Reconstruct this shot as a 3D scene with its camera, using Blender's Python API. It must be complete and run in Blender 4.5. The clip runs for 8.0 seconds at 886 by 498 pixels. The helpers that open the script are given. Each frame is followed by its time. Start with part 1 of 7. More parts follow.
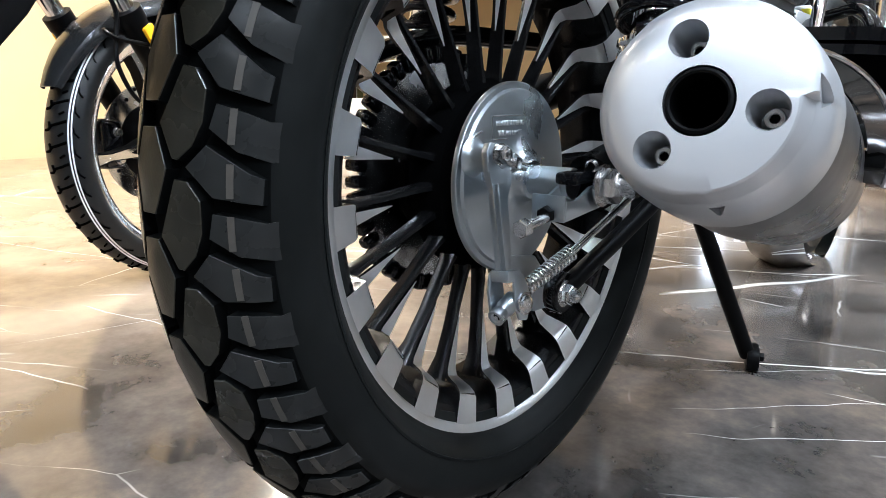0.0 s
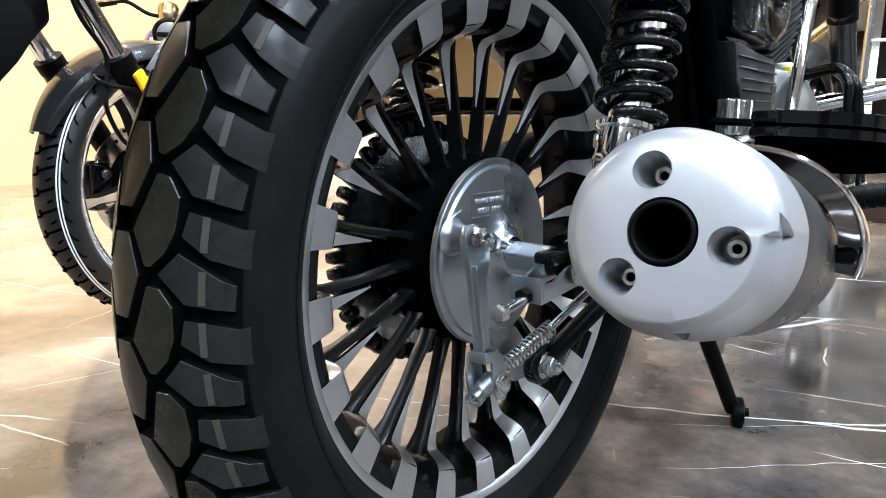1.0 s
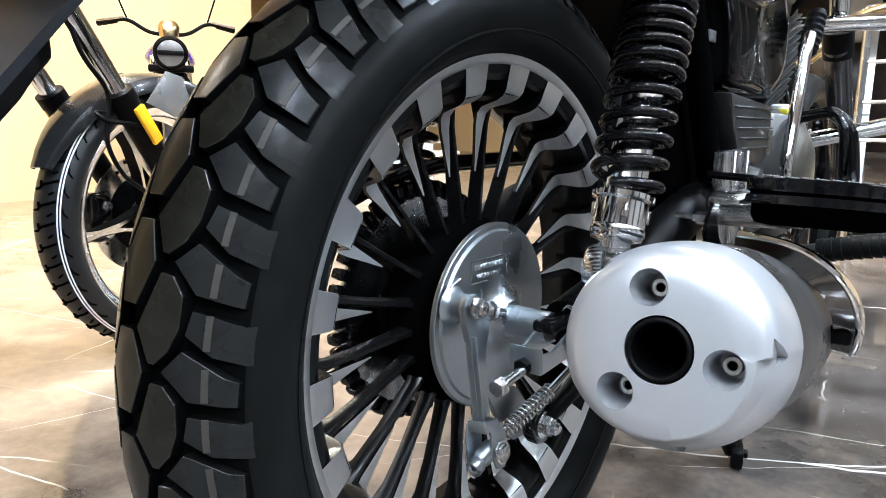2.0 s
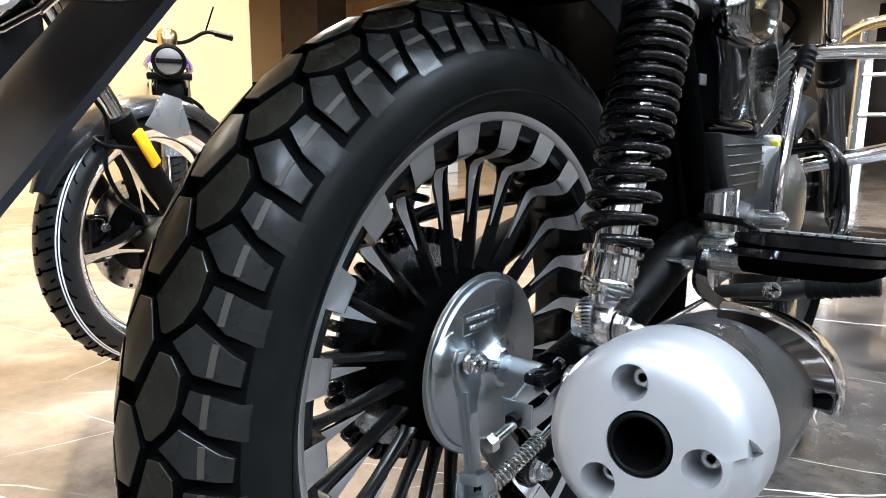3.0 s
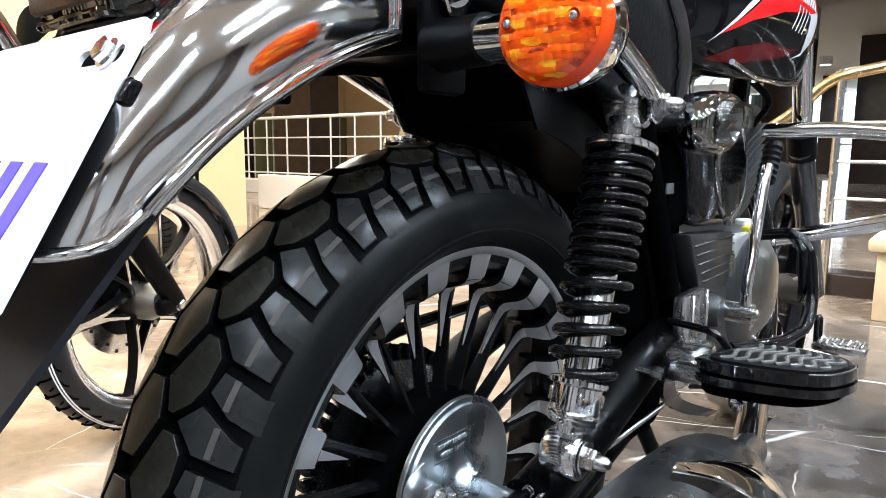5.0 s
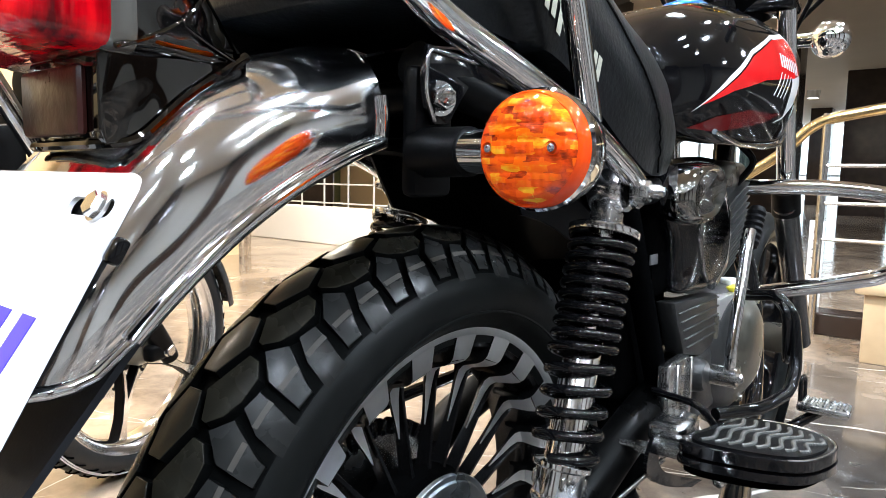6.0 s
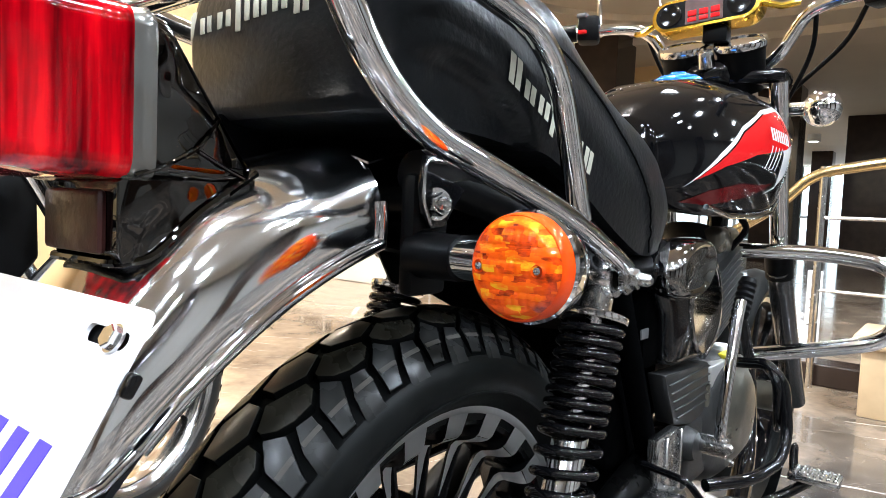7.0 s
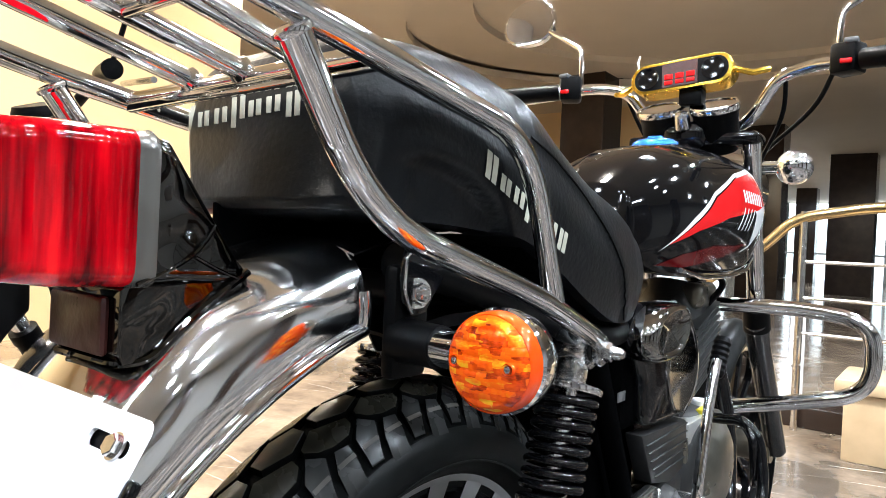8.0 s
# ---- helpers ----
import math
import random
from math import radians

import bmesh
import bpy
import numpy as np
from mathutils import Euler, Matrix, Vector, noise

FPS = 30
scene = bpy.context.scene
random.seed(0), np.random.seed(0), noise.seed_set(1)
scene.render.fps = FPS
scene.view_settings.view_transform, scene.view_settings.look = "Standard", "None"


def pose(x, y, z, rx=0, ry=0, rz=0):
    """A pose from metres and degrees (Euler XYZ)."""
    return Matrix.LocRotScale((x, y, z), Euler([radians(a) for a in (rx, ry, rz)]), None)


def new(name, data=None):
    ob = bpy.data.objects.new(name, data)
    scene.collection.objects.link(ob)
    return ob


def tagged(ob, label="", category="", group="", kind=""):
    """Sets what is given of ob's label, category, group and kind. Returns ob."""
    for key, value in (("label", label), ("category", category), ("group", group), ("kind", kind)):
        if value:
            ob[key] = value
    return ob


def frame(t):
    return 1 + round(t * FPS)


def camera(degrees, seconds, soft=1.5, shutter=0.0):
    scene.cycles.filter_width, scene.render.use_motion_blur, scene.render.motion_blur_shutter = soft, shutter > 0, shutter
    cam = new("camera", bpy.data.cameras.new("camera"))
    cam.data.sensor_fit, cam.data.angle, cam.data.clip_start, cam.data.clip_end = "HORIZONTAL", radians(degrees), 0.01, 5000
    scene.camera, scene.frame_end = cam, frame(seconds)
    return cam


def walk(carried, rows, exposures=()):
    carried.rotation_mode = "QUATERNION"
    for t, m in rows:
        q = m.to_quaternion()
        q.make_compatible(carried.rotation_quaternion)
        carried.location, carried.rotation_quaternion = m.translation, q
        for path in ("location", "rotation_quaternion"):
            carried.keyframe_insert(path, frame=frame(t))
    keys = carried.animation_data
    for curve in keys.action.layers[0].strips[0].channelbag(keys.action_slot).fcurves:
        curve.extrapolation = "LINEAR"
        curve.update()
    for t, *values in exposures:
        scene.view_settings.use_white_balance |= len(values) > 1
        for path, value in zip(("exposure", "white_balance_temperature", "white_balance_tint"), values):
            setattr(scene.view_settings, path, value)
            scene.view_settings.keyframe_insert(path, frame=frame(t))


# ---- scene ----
cam = camera(67.6, 8.0, soft=0.5)
METRES, EYE, TILT, LEAN, TURN = 0.39, 0.379, -13.0, 0.0, 40.0
START_X, START_Y = 0.351, -0.478
ROWS = [
    (0.0, 0.0, 0.0, 0.0, -0.0, -0.0, 0.0),
    (0.5, 0.0183, -0.0043, 0.074, -0.16, 1.54, -0.13),
    (1.0, 0.0299, -0.0064, 0.1169, -0.53, 1.83, -0.25),
    (1.5, 0.0252, -0.0102, 0.1764, -0.52, 2.51, -0.25),
    (3.0, 0.0382, -0.0547, 0.3479, -0.78, 2.63, -0.33),
    (3.5, 0.0468, -0.0746, 0.4005, -0.87, 3.28, -0.42),
    (4.0, 0.0633, -0.0937, 0.4638, -1.19, 3.98, -0.13),
    (5.5, 0.0874, -0.1359, 0.6406, -1.68, 5.52, -0.33),
    (6.0, 0.0952, -0.1558, 0.7051, -2.14, 6.87, -0.64),
    (6.5, 0.0958, -0.1818, 0.7556, -2.18, 8.1, -1.14),
    (7.0, 0.1026, -0.23, 0.8134, -2.23, 9.62, -2.01),
    (7.5, 0.1072, -0.2772, 0.8566, -2.62, 11.08, -2.31),
    (8.0, 0.114, -0.3291, 0.9001, -3.13, 12.48, -2.12),
]
walk(cam, [(t, pose(START_X, START_Y, EYE, 0, 0, TURN) @ pose(0, 0, 0, TILT, LEAN, 0) @ pose(METRES * x, METRES * y, METRES * z, 90 + pitch, roll, yaw)) for t, x, y, z, yaw, pitch, roll in ROWS],
     [(0.0, -0.24, 5900, 10), (1.5, -0.16, 5900, 10), (4.0, -0.12, 5900, 10), (5.5, -0.22, 6050, 10), (8.0, -0.32, 6200, 10)])

# ---- light: a closed showroom with ceiling lamps ----
world = bpy.data.worlds.new("world")
scene.world = world
world.use_nodes = True
world.node_tree.nodes["Background"].inputs[0].default_value = (1.0, 1.0, 1.0, 1)
world.node_tree.nodes["Background"].inputs[1].default_value = 0.01


def ceiling_lamp(x, y, z, power, size, colour=(1.0, 0.93, 0.82)):
    data = bpy.data.lights.new("ceiling_lamp_light", "AREA")
    data.shape, data.size, data.energy, data.color = "DISK", size, power, colour
    ob = new("ceiling_lamp_light", data)
    ob.location = (x, y, z)
    return ob


COOL, WARM, SOFT = (0.82, 0.92, 1.0), (1.0, 0.86, 0.65), (1.0, 0.93, 0.83)
# seen downlights, plus unseen ones added to brighten floor, parapet, hall and chrome
LAMPS_AND_FILLS = [(1.5, -1.3, 60, COOL), (-0.9, -1.5, 25, COOL), (1.6, 0.6, 75, COOL), (-0.55, 0.55, 205, SOFT), (-2.0, 0.8, 25, WARM), (-3.3, -0.8, 38, WARM), (-3.3, 0.9, 55, WARM), (-2.2, 1.8, 50, SOFT), (-4.3, 2.9, 190, WARM), (1.2, 3.0, 100, COOL), (-1.0, 4.4, 60, COOL), (-6.6, 4.2, 75, WARM), (-8.6, 4.4, 40, WARM), (3.6, -0.4, 85, COOL), (0.4, -3.6, 40, COOL), (-2.6, -3.4, 40, WARM), (0.5, -2.3, 40, COOL), (-1.7, -2.5, 20, COOL), (-0.5, -2.9, 30, COOL), (1.8, -3.0, 40, COOL), (-1.3, -4.3, 40, COOL), (2.7, -1.8, 30, COOL), (0.8, -0.5, 16, COOL), (1.0, 1.9, 16, COOL), (2.2, -0.6, 16, COOL), (2.6, 0.6, 16, COOL), (2.4, 1.7, 110, COOL), (0.2, -1.5, 16, COOL), (3.6, 1.2, 16, COOL), (4.4, -1.6, 16, COOL), (-0.2, 1.9, 16, COOL), (4.6, 3.5, 60, COOL), (4.8, 6.2, 60, COOL), (3.0, 5.2, 40, COOL), (-4.5, 15.0, 160, COOL), (-3.0, 20.0, 200, COOL), (-6.5, 24.0, 200, COOL)]
for lx, ly, lp, lc in LAMPS_AND_FILLS:
    ceiling_lamp(lx, ly, 2.97, lp, 0.24, lc)


# ---- materials ----
def material(name, colour, rough=0.5, metal=0.0, coat=0.0, mottle=0.15, scale=30.0, grain=0.0, grain_scale=400.0, relief=0.001, wear=0.1, transmission=0.0, ior=1.45, streak=None, gloss=0.5):
    m = bpy.data.materials.new(name)
    m.use_nodes = True
    nt = m.node_tree
    b = nt.nodes["Principled BSDF"]
    b.inputs["Metallic"].default_value = metal
    b.inputs["Coat Weight"].default_value = coat
    b.inputs["Coat Roughness"].default_value = 0.05
    b.inputs["IOR"].default_value = ior
    b.inputs["Specular IOR Level"].default_value = gloss
    b.inputs["Transmission Weight"].default_value = transmission
    co = nt.nodes.new("ShaderNodeTexCoord")
    n1 = nt.nodes.new("ShaderNodeTexNoise")
    n1.inputs["Scale"].default_value, n1.inputs["Detail"].default_value = scale, 6.0
    source = co.outputs["Object"]
    if streak:
        mp = nt.nodes.new("ShaderNodeMapping")
        mp.inputs["Scale"].default_value = streak
        nt.links.new(source, mp.inputs["Vector"])
        source = mp.outputs["Vector"]
    nt.links.new(source, n1.inputs["Vector"])
    mix = nt.nodes.new("ShaderNodeMix")
    mix.data_type = "RGBA"
    lo = [max(0.0, c * (1 - mottle)) for c in colour]
    hi = [min(1.0, c * (1 + mottle)) for c in colour]
    mix.inputs["A"].default_value, mix.inputs["B"].default_value = (*lo, 1), (*hi, 1)
    nt.links.new(n1.outputs["Fac"], mix.inputs["Factor"])
    nt.links.new(mix.outputs["Result"], b.inputs["Base Color"])
    n2 = nt.nodes.new("ShaderNodeTexNoise")
    n2.inputs["Scale"].default_value, n2.inputs["Detail"].default_value = scale * 0.37, 8.0
    nt.links.new(co.outputs["Object"], n2.inputs["Vector"])
    mr = nt.nodes.new("ShaderNodeMapRange")
    mr.inputs["From Min"].default_value, mr.inputs["From Max"].default_value = 0.3, 0.7
    mr.inputs["To Min"].default_value = max(0.01, rough * (1 - wear))
    mr.inputs["To Max"].default_value = min(1.0, rough * (1 + wear) + wear * 0.03)
    nt.links.new(n2.outputs["Fac"], mr.inputs["Value"])
    nt.links.new(mr.outputs["Result"], b.inputs["Roughness"])
    if grain:
        n3 = nt.nodes.new("ShaderNodeTexNoise")
        n3.inputs["Scale"].default_value, n3.inputs["Detail"].default_value = grain_scale, 3.0 if relief < 0.002 else 0.3
        nt.links.new(co.outputs["Object"], n3.inputs["Vector"])
        bump = nt.nodes.new("ShaderNodeBump")
        bump.inputs["Strength"].default_value, bump.inputs["Distance"].default_value = grain, relief
        nt.links.new(n3.outputs["Fac"], bump.inputs["Height"])
        nt.links.new(bump.outputs["Normal"], b.inputs["Normal"])
    return m


LIT_DRIFT_FROM, LIT_DRIFT_TO = 0.74, 1.50   # in metres along the drift, plus the cloud


def marble():
    m = bpy.data.materials.new("dark_marble")
    m.use_nodes = True
    nt = m.node_tree
    b = nt.nodes["Principled BSDF"]
    co = nt.nodes.new("ShaderNodeTexCoord")
    big = nt.nodes.new("ShaderNodeTexNoise")
    big.inputs["Scale"].default_value, big.inputs["Detail"].default_value, big.inputs["Roughness"].default_value = 2.6, 10.0, 0.66
    nt.links.new(co.outputs["Object"], big.inputs["Vector"])
    ramp = nt.nodes.new("ShaderNodeValToRGB")
    ramp.color_ramp.elements[0].position, ramp.color_ramp.elements[0].color = 0.38, (0.016, 0.014, 0.013, 1)
    ramp.color_ramp.elements[1].position, ramp.color_ramp.elements[1].color = 0.68, (0.19, 0.148, 0.118, 1)
    mid = ramp.color_ramp.elements.new(0.50)
    mid.color = (0.070, 0.062, 0.057, 1)
    nt.links.new(big.outputs["Fac"], ramp.inputs["Fac"])
    # warm light towards the wall put into the slab: dark grey drifts into beige
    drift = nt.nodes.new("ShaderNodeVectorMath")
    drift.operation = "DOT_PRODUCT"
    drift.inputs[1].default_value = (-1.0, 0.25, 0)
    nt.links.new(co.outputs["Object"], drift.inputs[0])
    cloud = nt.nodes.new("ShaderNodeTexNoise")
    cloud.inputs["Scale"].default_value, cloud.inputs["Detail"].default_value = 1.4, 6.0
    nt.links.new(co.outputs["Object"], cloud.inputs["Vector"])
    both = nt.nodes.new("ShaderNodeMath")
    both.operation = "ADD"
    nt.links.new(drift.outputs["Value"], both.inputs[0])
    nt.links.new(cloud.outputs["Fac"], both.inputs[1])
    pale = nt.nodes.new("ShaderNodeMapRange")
    pale.inputs["From Min"].default_value, pale.inputs["From Max"].default_value = LIT_DRIFT_FROM, LIT_DRIFT_TO
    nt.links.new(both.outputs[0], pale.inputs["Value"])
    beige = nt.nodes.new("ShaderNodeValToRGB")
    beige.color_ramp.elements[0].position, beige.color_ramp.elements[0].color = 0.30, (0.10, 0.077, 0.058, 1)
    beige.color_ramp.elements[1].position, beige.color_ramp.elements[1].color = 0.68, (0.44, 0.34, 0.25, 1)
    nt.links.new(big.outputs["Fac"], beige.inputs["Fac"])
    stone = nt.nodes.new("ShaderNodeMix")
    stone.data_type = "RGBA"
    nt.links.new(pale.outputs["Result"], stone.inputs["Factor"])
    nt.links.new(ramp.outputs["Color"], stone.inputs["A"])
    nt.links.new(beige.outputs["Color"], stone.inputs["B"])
    # thin white veins: long, nearly straight cracks that branch, broken up by a slow noise
    bend = nt.nodes.new("ShaderNodeTexNoise")
    bend.inputs["Scale"].default_value, bend.inputs["Detail"].default_value = 5.0, 3.0
    nt.links.new(co.outputs["Object"], bend.inputs["Vector"])
    off = nt.nodes.new("ShaderNodeVectorMath")
    off.operation = "MULTIPLY_ADD"
    off.inputs[1].default_value = (0.05, 0.05, 0.0)
    nt.links.new(bend.outputs["Color"], off.inputs[0])
    nt.links.new(co.outputs["Object"], off.inputs[2])
    veins = None
    for turn, stretch, width, seed, low, high in ((0.55, (0.32, 2.6, 1), 0.0075, 3.1, 0.50, 0.58), (0.25, (0.7, 4.6, 1), 0.0080, 9.7, 0.52, 0.60), (1.15, (1.6, 5.5, 1), 0.0065, 17.3, 0.56, 0.66), (0.75, (2.4, 7.0, 1), 0.0065, 23.9, 0.54, 0.68)):
        warp = nt.nodes.new("ShaderNodeMapping")
        warp.vector_type = "TEXTURE"
        warp.inputs["Rotation"].default_value = (0, 0, turn)
        warp.inputs["Location"].default_value = (seed, 0.37 * seed, 0)
        nt.links.new(off.outputs["Vector"], warp.inputs["Vector"])
        wide = nt.nodes.new("ShaderNodeVectorMath")
        wide.operation = "MULTIPLY"
        wide.inputs[1].default_value = stretch
        nt.links.new(warp.outputs["Vector"], wide.inputs[0])
        cell = nt.nodes.new("ShaderNodeTexVoronoi")
        cell.voronoi_dimensions, cell.feature = "2D", "DISTANCE_TO_EDGE"
        cell.inputs["Scale"].default_value = 1.0
        nt.links.new(wide.outputs["Vector"], cell.inputs["Vector"])
        line = nt.nodes.new("ShaderNodeMapRange")
        line.inputs["From Min"].default_value, line.inputs["From Max"].default_value = 0.2 * width, width
        line.inputs["To Min"].default_value, line.inputs["To Max"].default_value = 1.0, 0.0
        nt.links.new(cell.outputs["Distance"], line.inputs["Value"])
        gate = nt.nodes.new("ShaderNodeTexNoise")
        gate.noise_dimensions = "4D"
        gate.inputs["W"].default_value = seed + 5
        gate.inputs["Scale"].default_value, gate.inputs["Detail"].default_value = 2.4, 4.0
        nt.links.new(co.outputs["Object"], gate.inputs["Vector"])
        gr = nt.nodes.new("ShaderNodeMapRange")
        gr.inputs["From Min"].default_value, gr.inputs["From Max"].default_value = low, high
        nt.links.new(gate.outputs["Fac"], gr.inputs["Value"])
        mul = nt.nodes.new("ShaderNodeMath")
        mul.operation = "MULTIPLY"
        nt.links.new(line.outputs["Result"], mul.inputs[0])
        nt.links.new(gr.outputs["Result"], mul.inputs[1])
        if veins is None:
            veins = mul
        else:
            mx = nt.nodes.new("ShaderNodeMath")
            mx.operation = "MAXIMUM"
            nt.links.new(veins.outputs[0], mx.inputs[0])
            nt.links.new(mul.outputs[0], mx.inputs[1])
            veins = mx
    mix = nt.nodes.new("ShaderNodeMix")
    mix.data_type = "RGBA"
    mix.inputs["B"].default_value = (0.62, 0.60, 0.57, 1)
    nt.links.new(veins.outputs[0], mix.inputs["Factor"])
    nt.links.new(stone.outputs["Result"], mix.inputs["A"])
    nt.links.new(mix.outputs["Result"], b.inputs["Base Color"])
    dust = nt.nodes.new("ShaderNodeTexNoise")
    dust.inputs["Scale"].default_value, dust.inputs["Detail"].default_value = 5.0, 8.0
    nt.links.new(co.outputs["Object"], dust.inputs["Vector"])
    mr = nt.nodes.new("ShaderNodeMapRange")
    mr.inputs["From Min"].default_value, mr.inputs["From Max"].default_value = 0.3, 0.7
    mr.inputs["To Min"].default_value, mr.inputs["To Max"].default_value = 0.05, 0.20
    nt.links.new(dust.outputs["Fac"], mr.inputs["Value"])
    nt.links.new(mr.outputs["Result"], b.inputs["Roughness"])
    b.inputs["IOR"].default_value = 1.52
    return m


# rubber copy darkened to put the grooves' shade into its colour
GROOVE_SHADE = material("shaded_groove_rubber", (0.0022, 0.0024, 0.0024), 0.55, gloss=0.02, mottle=0.35, scale=45)
RUBBER = material("tyre_rubber", (0.0062, 0.0067, 0.0066), 0.38, gloss=0.09, mottle=0.35, scale=45, grain=0.06, grain_scale=900, wear=0.25)
TREAD = material("dusty_tread_rubber", (0.0185, 0.0172, 0.0130), 0.27, gloss=0.32, mottle=0.8, scale=45, grain=0.10, grain_scale=700, wear=0.25)
SHOULDER = material("shoulder_rubber", (0.0165, 0.0168, 0.0165), 0.30, gloss=0.20, mottle=0.4, scale=60, grain=0.02, grain_scale=700, wear=0.25)
STRIPE = material("faded_stripe", (0.048, 0.042, 0.035), 0.6, mottle=0.3, scale=120)
CHROME = material("chrome", (0.76, 0.775, 0.80), 0.045, 1.0, mottle=0.03, scale=20, wear=0.6)
FENDER_CHROME = material("wavy_chrome_sheet", (0.88, 0.89, 0.91), 0.085, 1.0, mottle=0.10, scale=16, grain=1.0, grain_scale=13, relief=0.0085, wear=0.8)
SATIN_CHROME = material("dull_chrome", (0.82, 0.83, 0.85), 0.13, 1.0, mottle=0.05, scale=20, wear=0.4)
SILENCER = material("satin_dark_steel", (0.135, 0.135, 0.137), 0.30, 0.95, mottle=0.2, scale=40, wear=0.3)
SWING = material("scuffed_black_paint", (0.0014, 0.0014, 0.0014), 0.36, gloss=0.05, mottle=0.8, scale=60, wear=0.5)
DARK_CHROME = material("smoked_chrome", (0.14, 0.14, 0.14), 0.05, 1.0, mottle=0.05, scale=18, wear=0.6)
MACHINED = material("machined_alloy", (0.80, 0.81, 0.82), 0.34, 1.0, mottle=0.12, scale=60, grain=0.1, grain_scale=1200, wear=0.25)
ZINC = material("zinc_plated_steel", (0.44, 0.48, 0.51), 0.32, 1.0, mottle=0.12, scale=35, wear=0.3)
STEEL = material("bright_steel", (0.62, 0.62, 0.62), 0.2, 1.0, mottle=0.15, scale=80, wear=0.4)
SILVER_PAINT = material("silver_paint", (0.46, 0.47, 0.49), 0.33, 0.55, coat=0.2, mottle=0.05, scale=40, grain=0.05, grain_scale=1500)
CAST = material("cast_aluminium", (0.21, 0.20, 0.170), 0.30, 0.9, mottle=0.2, scale=50, grain=0.25, grain_scale=500, wear=0.25)
BLACK_GLOSS = material("black_gloss_paint", (0.003, 0.003, 0.0035), 0.07, gloss=0.42, mottle=0.2, scale=20, wear=0.3)
BLACK_SATIN = material("black_satin_paint", (0.0018, 0.0018, 0.002), 0.42, gloss=0.09, mottle=0.3, scale=40, grain=0.1, grain_scale=800, wear=0.3)
BLACK_PLASTIC = material("black_plastic", (0.0018, 0.0018, 0.0021), 0.40, gloss=0.10, mottle=0.25, scale=50, grain=0.15, grain_scale=1200, wear=0.3)
FLAP = material("mudflap_rubber", (0.011, 0.012, 0.015), 0.5, gloss=0.25, mottle=0.25, scale=12, grain=0.1, grain_scale=600, wear=0.25)
LEATHER = material("black_vinyl", (0.0024, 0.0031, 0.0040), 0.36, gloss=0.24, mottle=0.5, scale=14, grain=0.5, grain_scale=170, wear=0.25)
DEEP_RED = material("dark_red_reflector", (0.045, 0.012, 0.010), 0.30, mottle=0.7, scale=60, grain=0.8, grain_scale=90)
AMBER = material("amber_reflector", (0.90, 0.42, 0.01), 0.25, mottle=0.2, scale=60)
WHITE = material("white_plastic", (0.86, 0.86, 0.88), 0.4, mottle=0.02, scale=8)
BLUE_INK = material("blue_print", (0.10, 0.07, 0.55), 0.5, mottle=0.1)
CREAM_INK = material("cream_print", (0.46, 0.45, 0.37), 0.5, mottle=0.15, scale=200)
RED_PAINT = material("red_paint", (0.62, 0.010, 0.012), 0.12, gloss=0.35, mottle=0.1)
# the flash's red darkened, as a dim reflection low on the tank
DIM_RED = material("dimmed_red_paint", (0.085, 0.004, 0.005), 0.12, gloss=0.3, mottle=0.2)
WHITE_PAINT = material("white_paint", (0.80, 0.80, 0.80), 0.2, coat=0.4, mottle=0.04)
BLUE_CAP = material("blue_anodised", (0.02, 0.16, 0.62), 0.22, 0.6, mottle=0.15)
GOLD = material("gold_foil", (0.85, 0.55, 0.08), 0.18, 1.0, mottle=0.2, scale=90)
GREY_PAINT = material("grey_paint", (0.13, 0.13, 0.135), 0.3, 0.3, coat=0.2, mottle=0.15)
DARK_CAST = material("dark_cast_metal", (0.036, 0.036, 0.036), 0.38, 0.6, mottle=0.25, scale=50, grain=0.2, grain_scale=500)
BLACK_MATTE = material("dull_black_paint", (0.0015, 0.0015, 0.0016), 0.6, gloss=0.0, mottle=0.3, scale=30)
HOUSING_BLACK = material("moulded_gloss_black", (0.085, 0.084, 0.082), 0.03, 1.0, gloss=0.5, mottle=0.2, scale=20, grain=1.0, grain_scale=26, relief=0.011, wear=0.3)
GREY_WALL = material("mid_grey_wall", (0.30, 0.29, 0.275), 0.7, mottle=0.08, scale=2)
CURTAIN = material("grey_green_curtain", (0.10, 0.125, 0.115), 0.8, mottle=0.25, scale=5, streak=(4, 4, 0.3))
OLIVE = material("olive_curtain", (0.16, 0.17, 0.07), 0.8, mottle=0.25, scale=5, streak=(4, 4, 0.3))
DARK_GLASS = material("dark_brown_glass", (0.02, 0.013, 0.010), 0.08, mottle=0.3, scale=4)
SIDE_GREY = material("metallic_grey_paint", (0.26, 0.265, 0.27), 0.28, 0.6, coat=0.4, mottle=0.1)
YELLOW = material("yellow_tag", (0.80, 0.70, 0.05), 0.5)
CREAM_WALL = material("cream_wall", (0.76, 0.57, 0.32), 0.7, mottle=0.05, scale=3, grain=0.1, grain_scale=200)
CEIL = material("beige_ceiling", (0.66, 0.585, 0.475), 0.8, mottle=0.06, scale=2)
DARK_STONE = material("dark_brown_stone", (0.030, 0.020, 0.016), 0.16, mottle=0.4, scale=6, wear=0.3)
WHITE_WALL = material("white_wall", (0.80, 0.79, 0.76), 0.6, mottle=0.04, scale=3)
WOOD = material("pale_wood", (0.50, 0.38, 0.24), 0.5, mottle=0.2, scale=12, streak=(1, 8, 1))
BRASS = material("brass_tube", (0.55, 0.42, 0.22), 0.22, 1.0, mottle=0.1)
PURPLE = material("purple_paint", (0.06, 0.03, 0.30), 0.25, coat=0.4)
MIRROR = material("mirror_glass", (0.78, 0.78, 0.80), 0.02, 1.0, mottle=0.01)
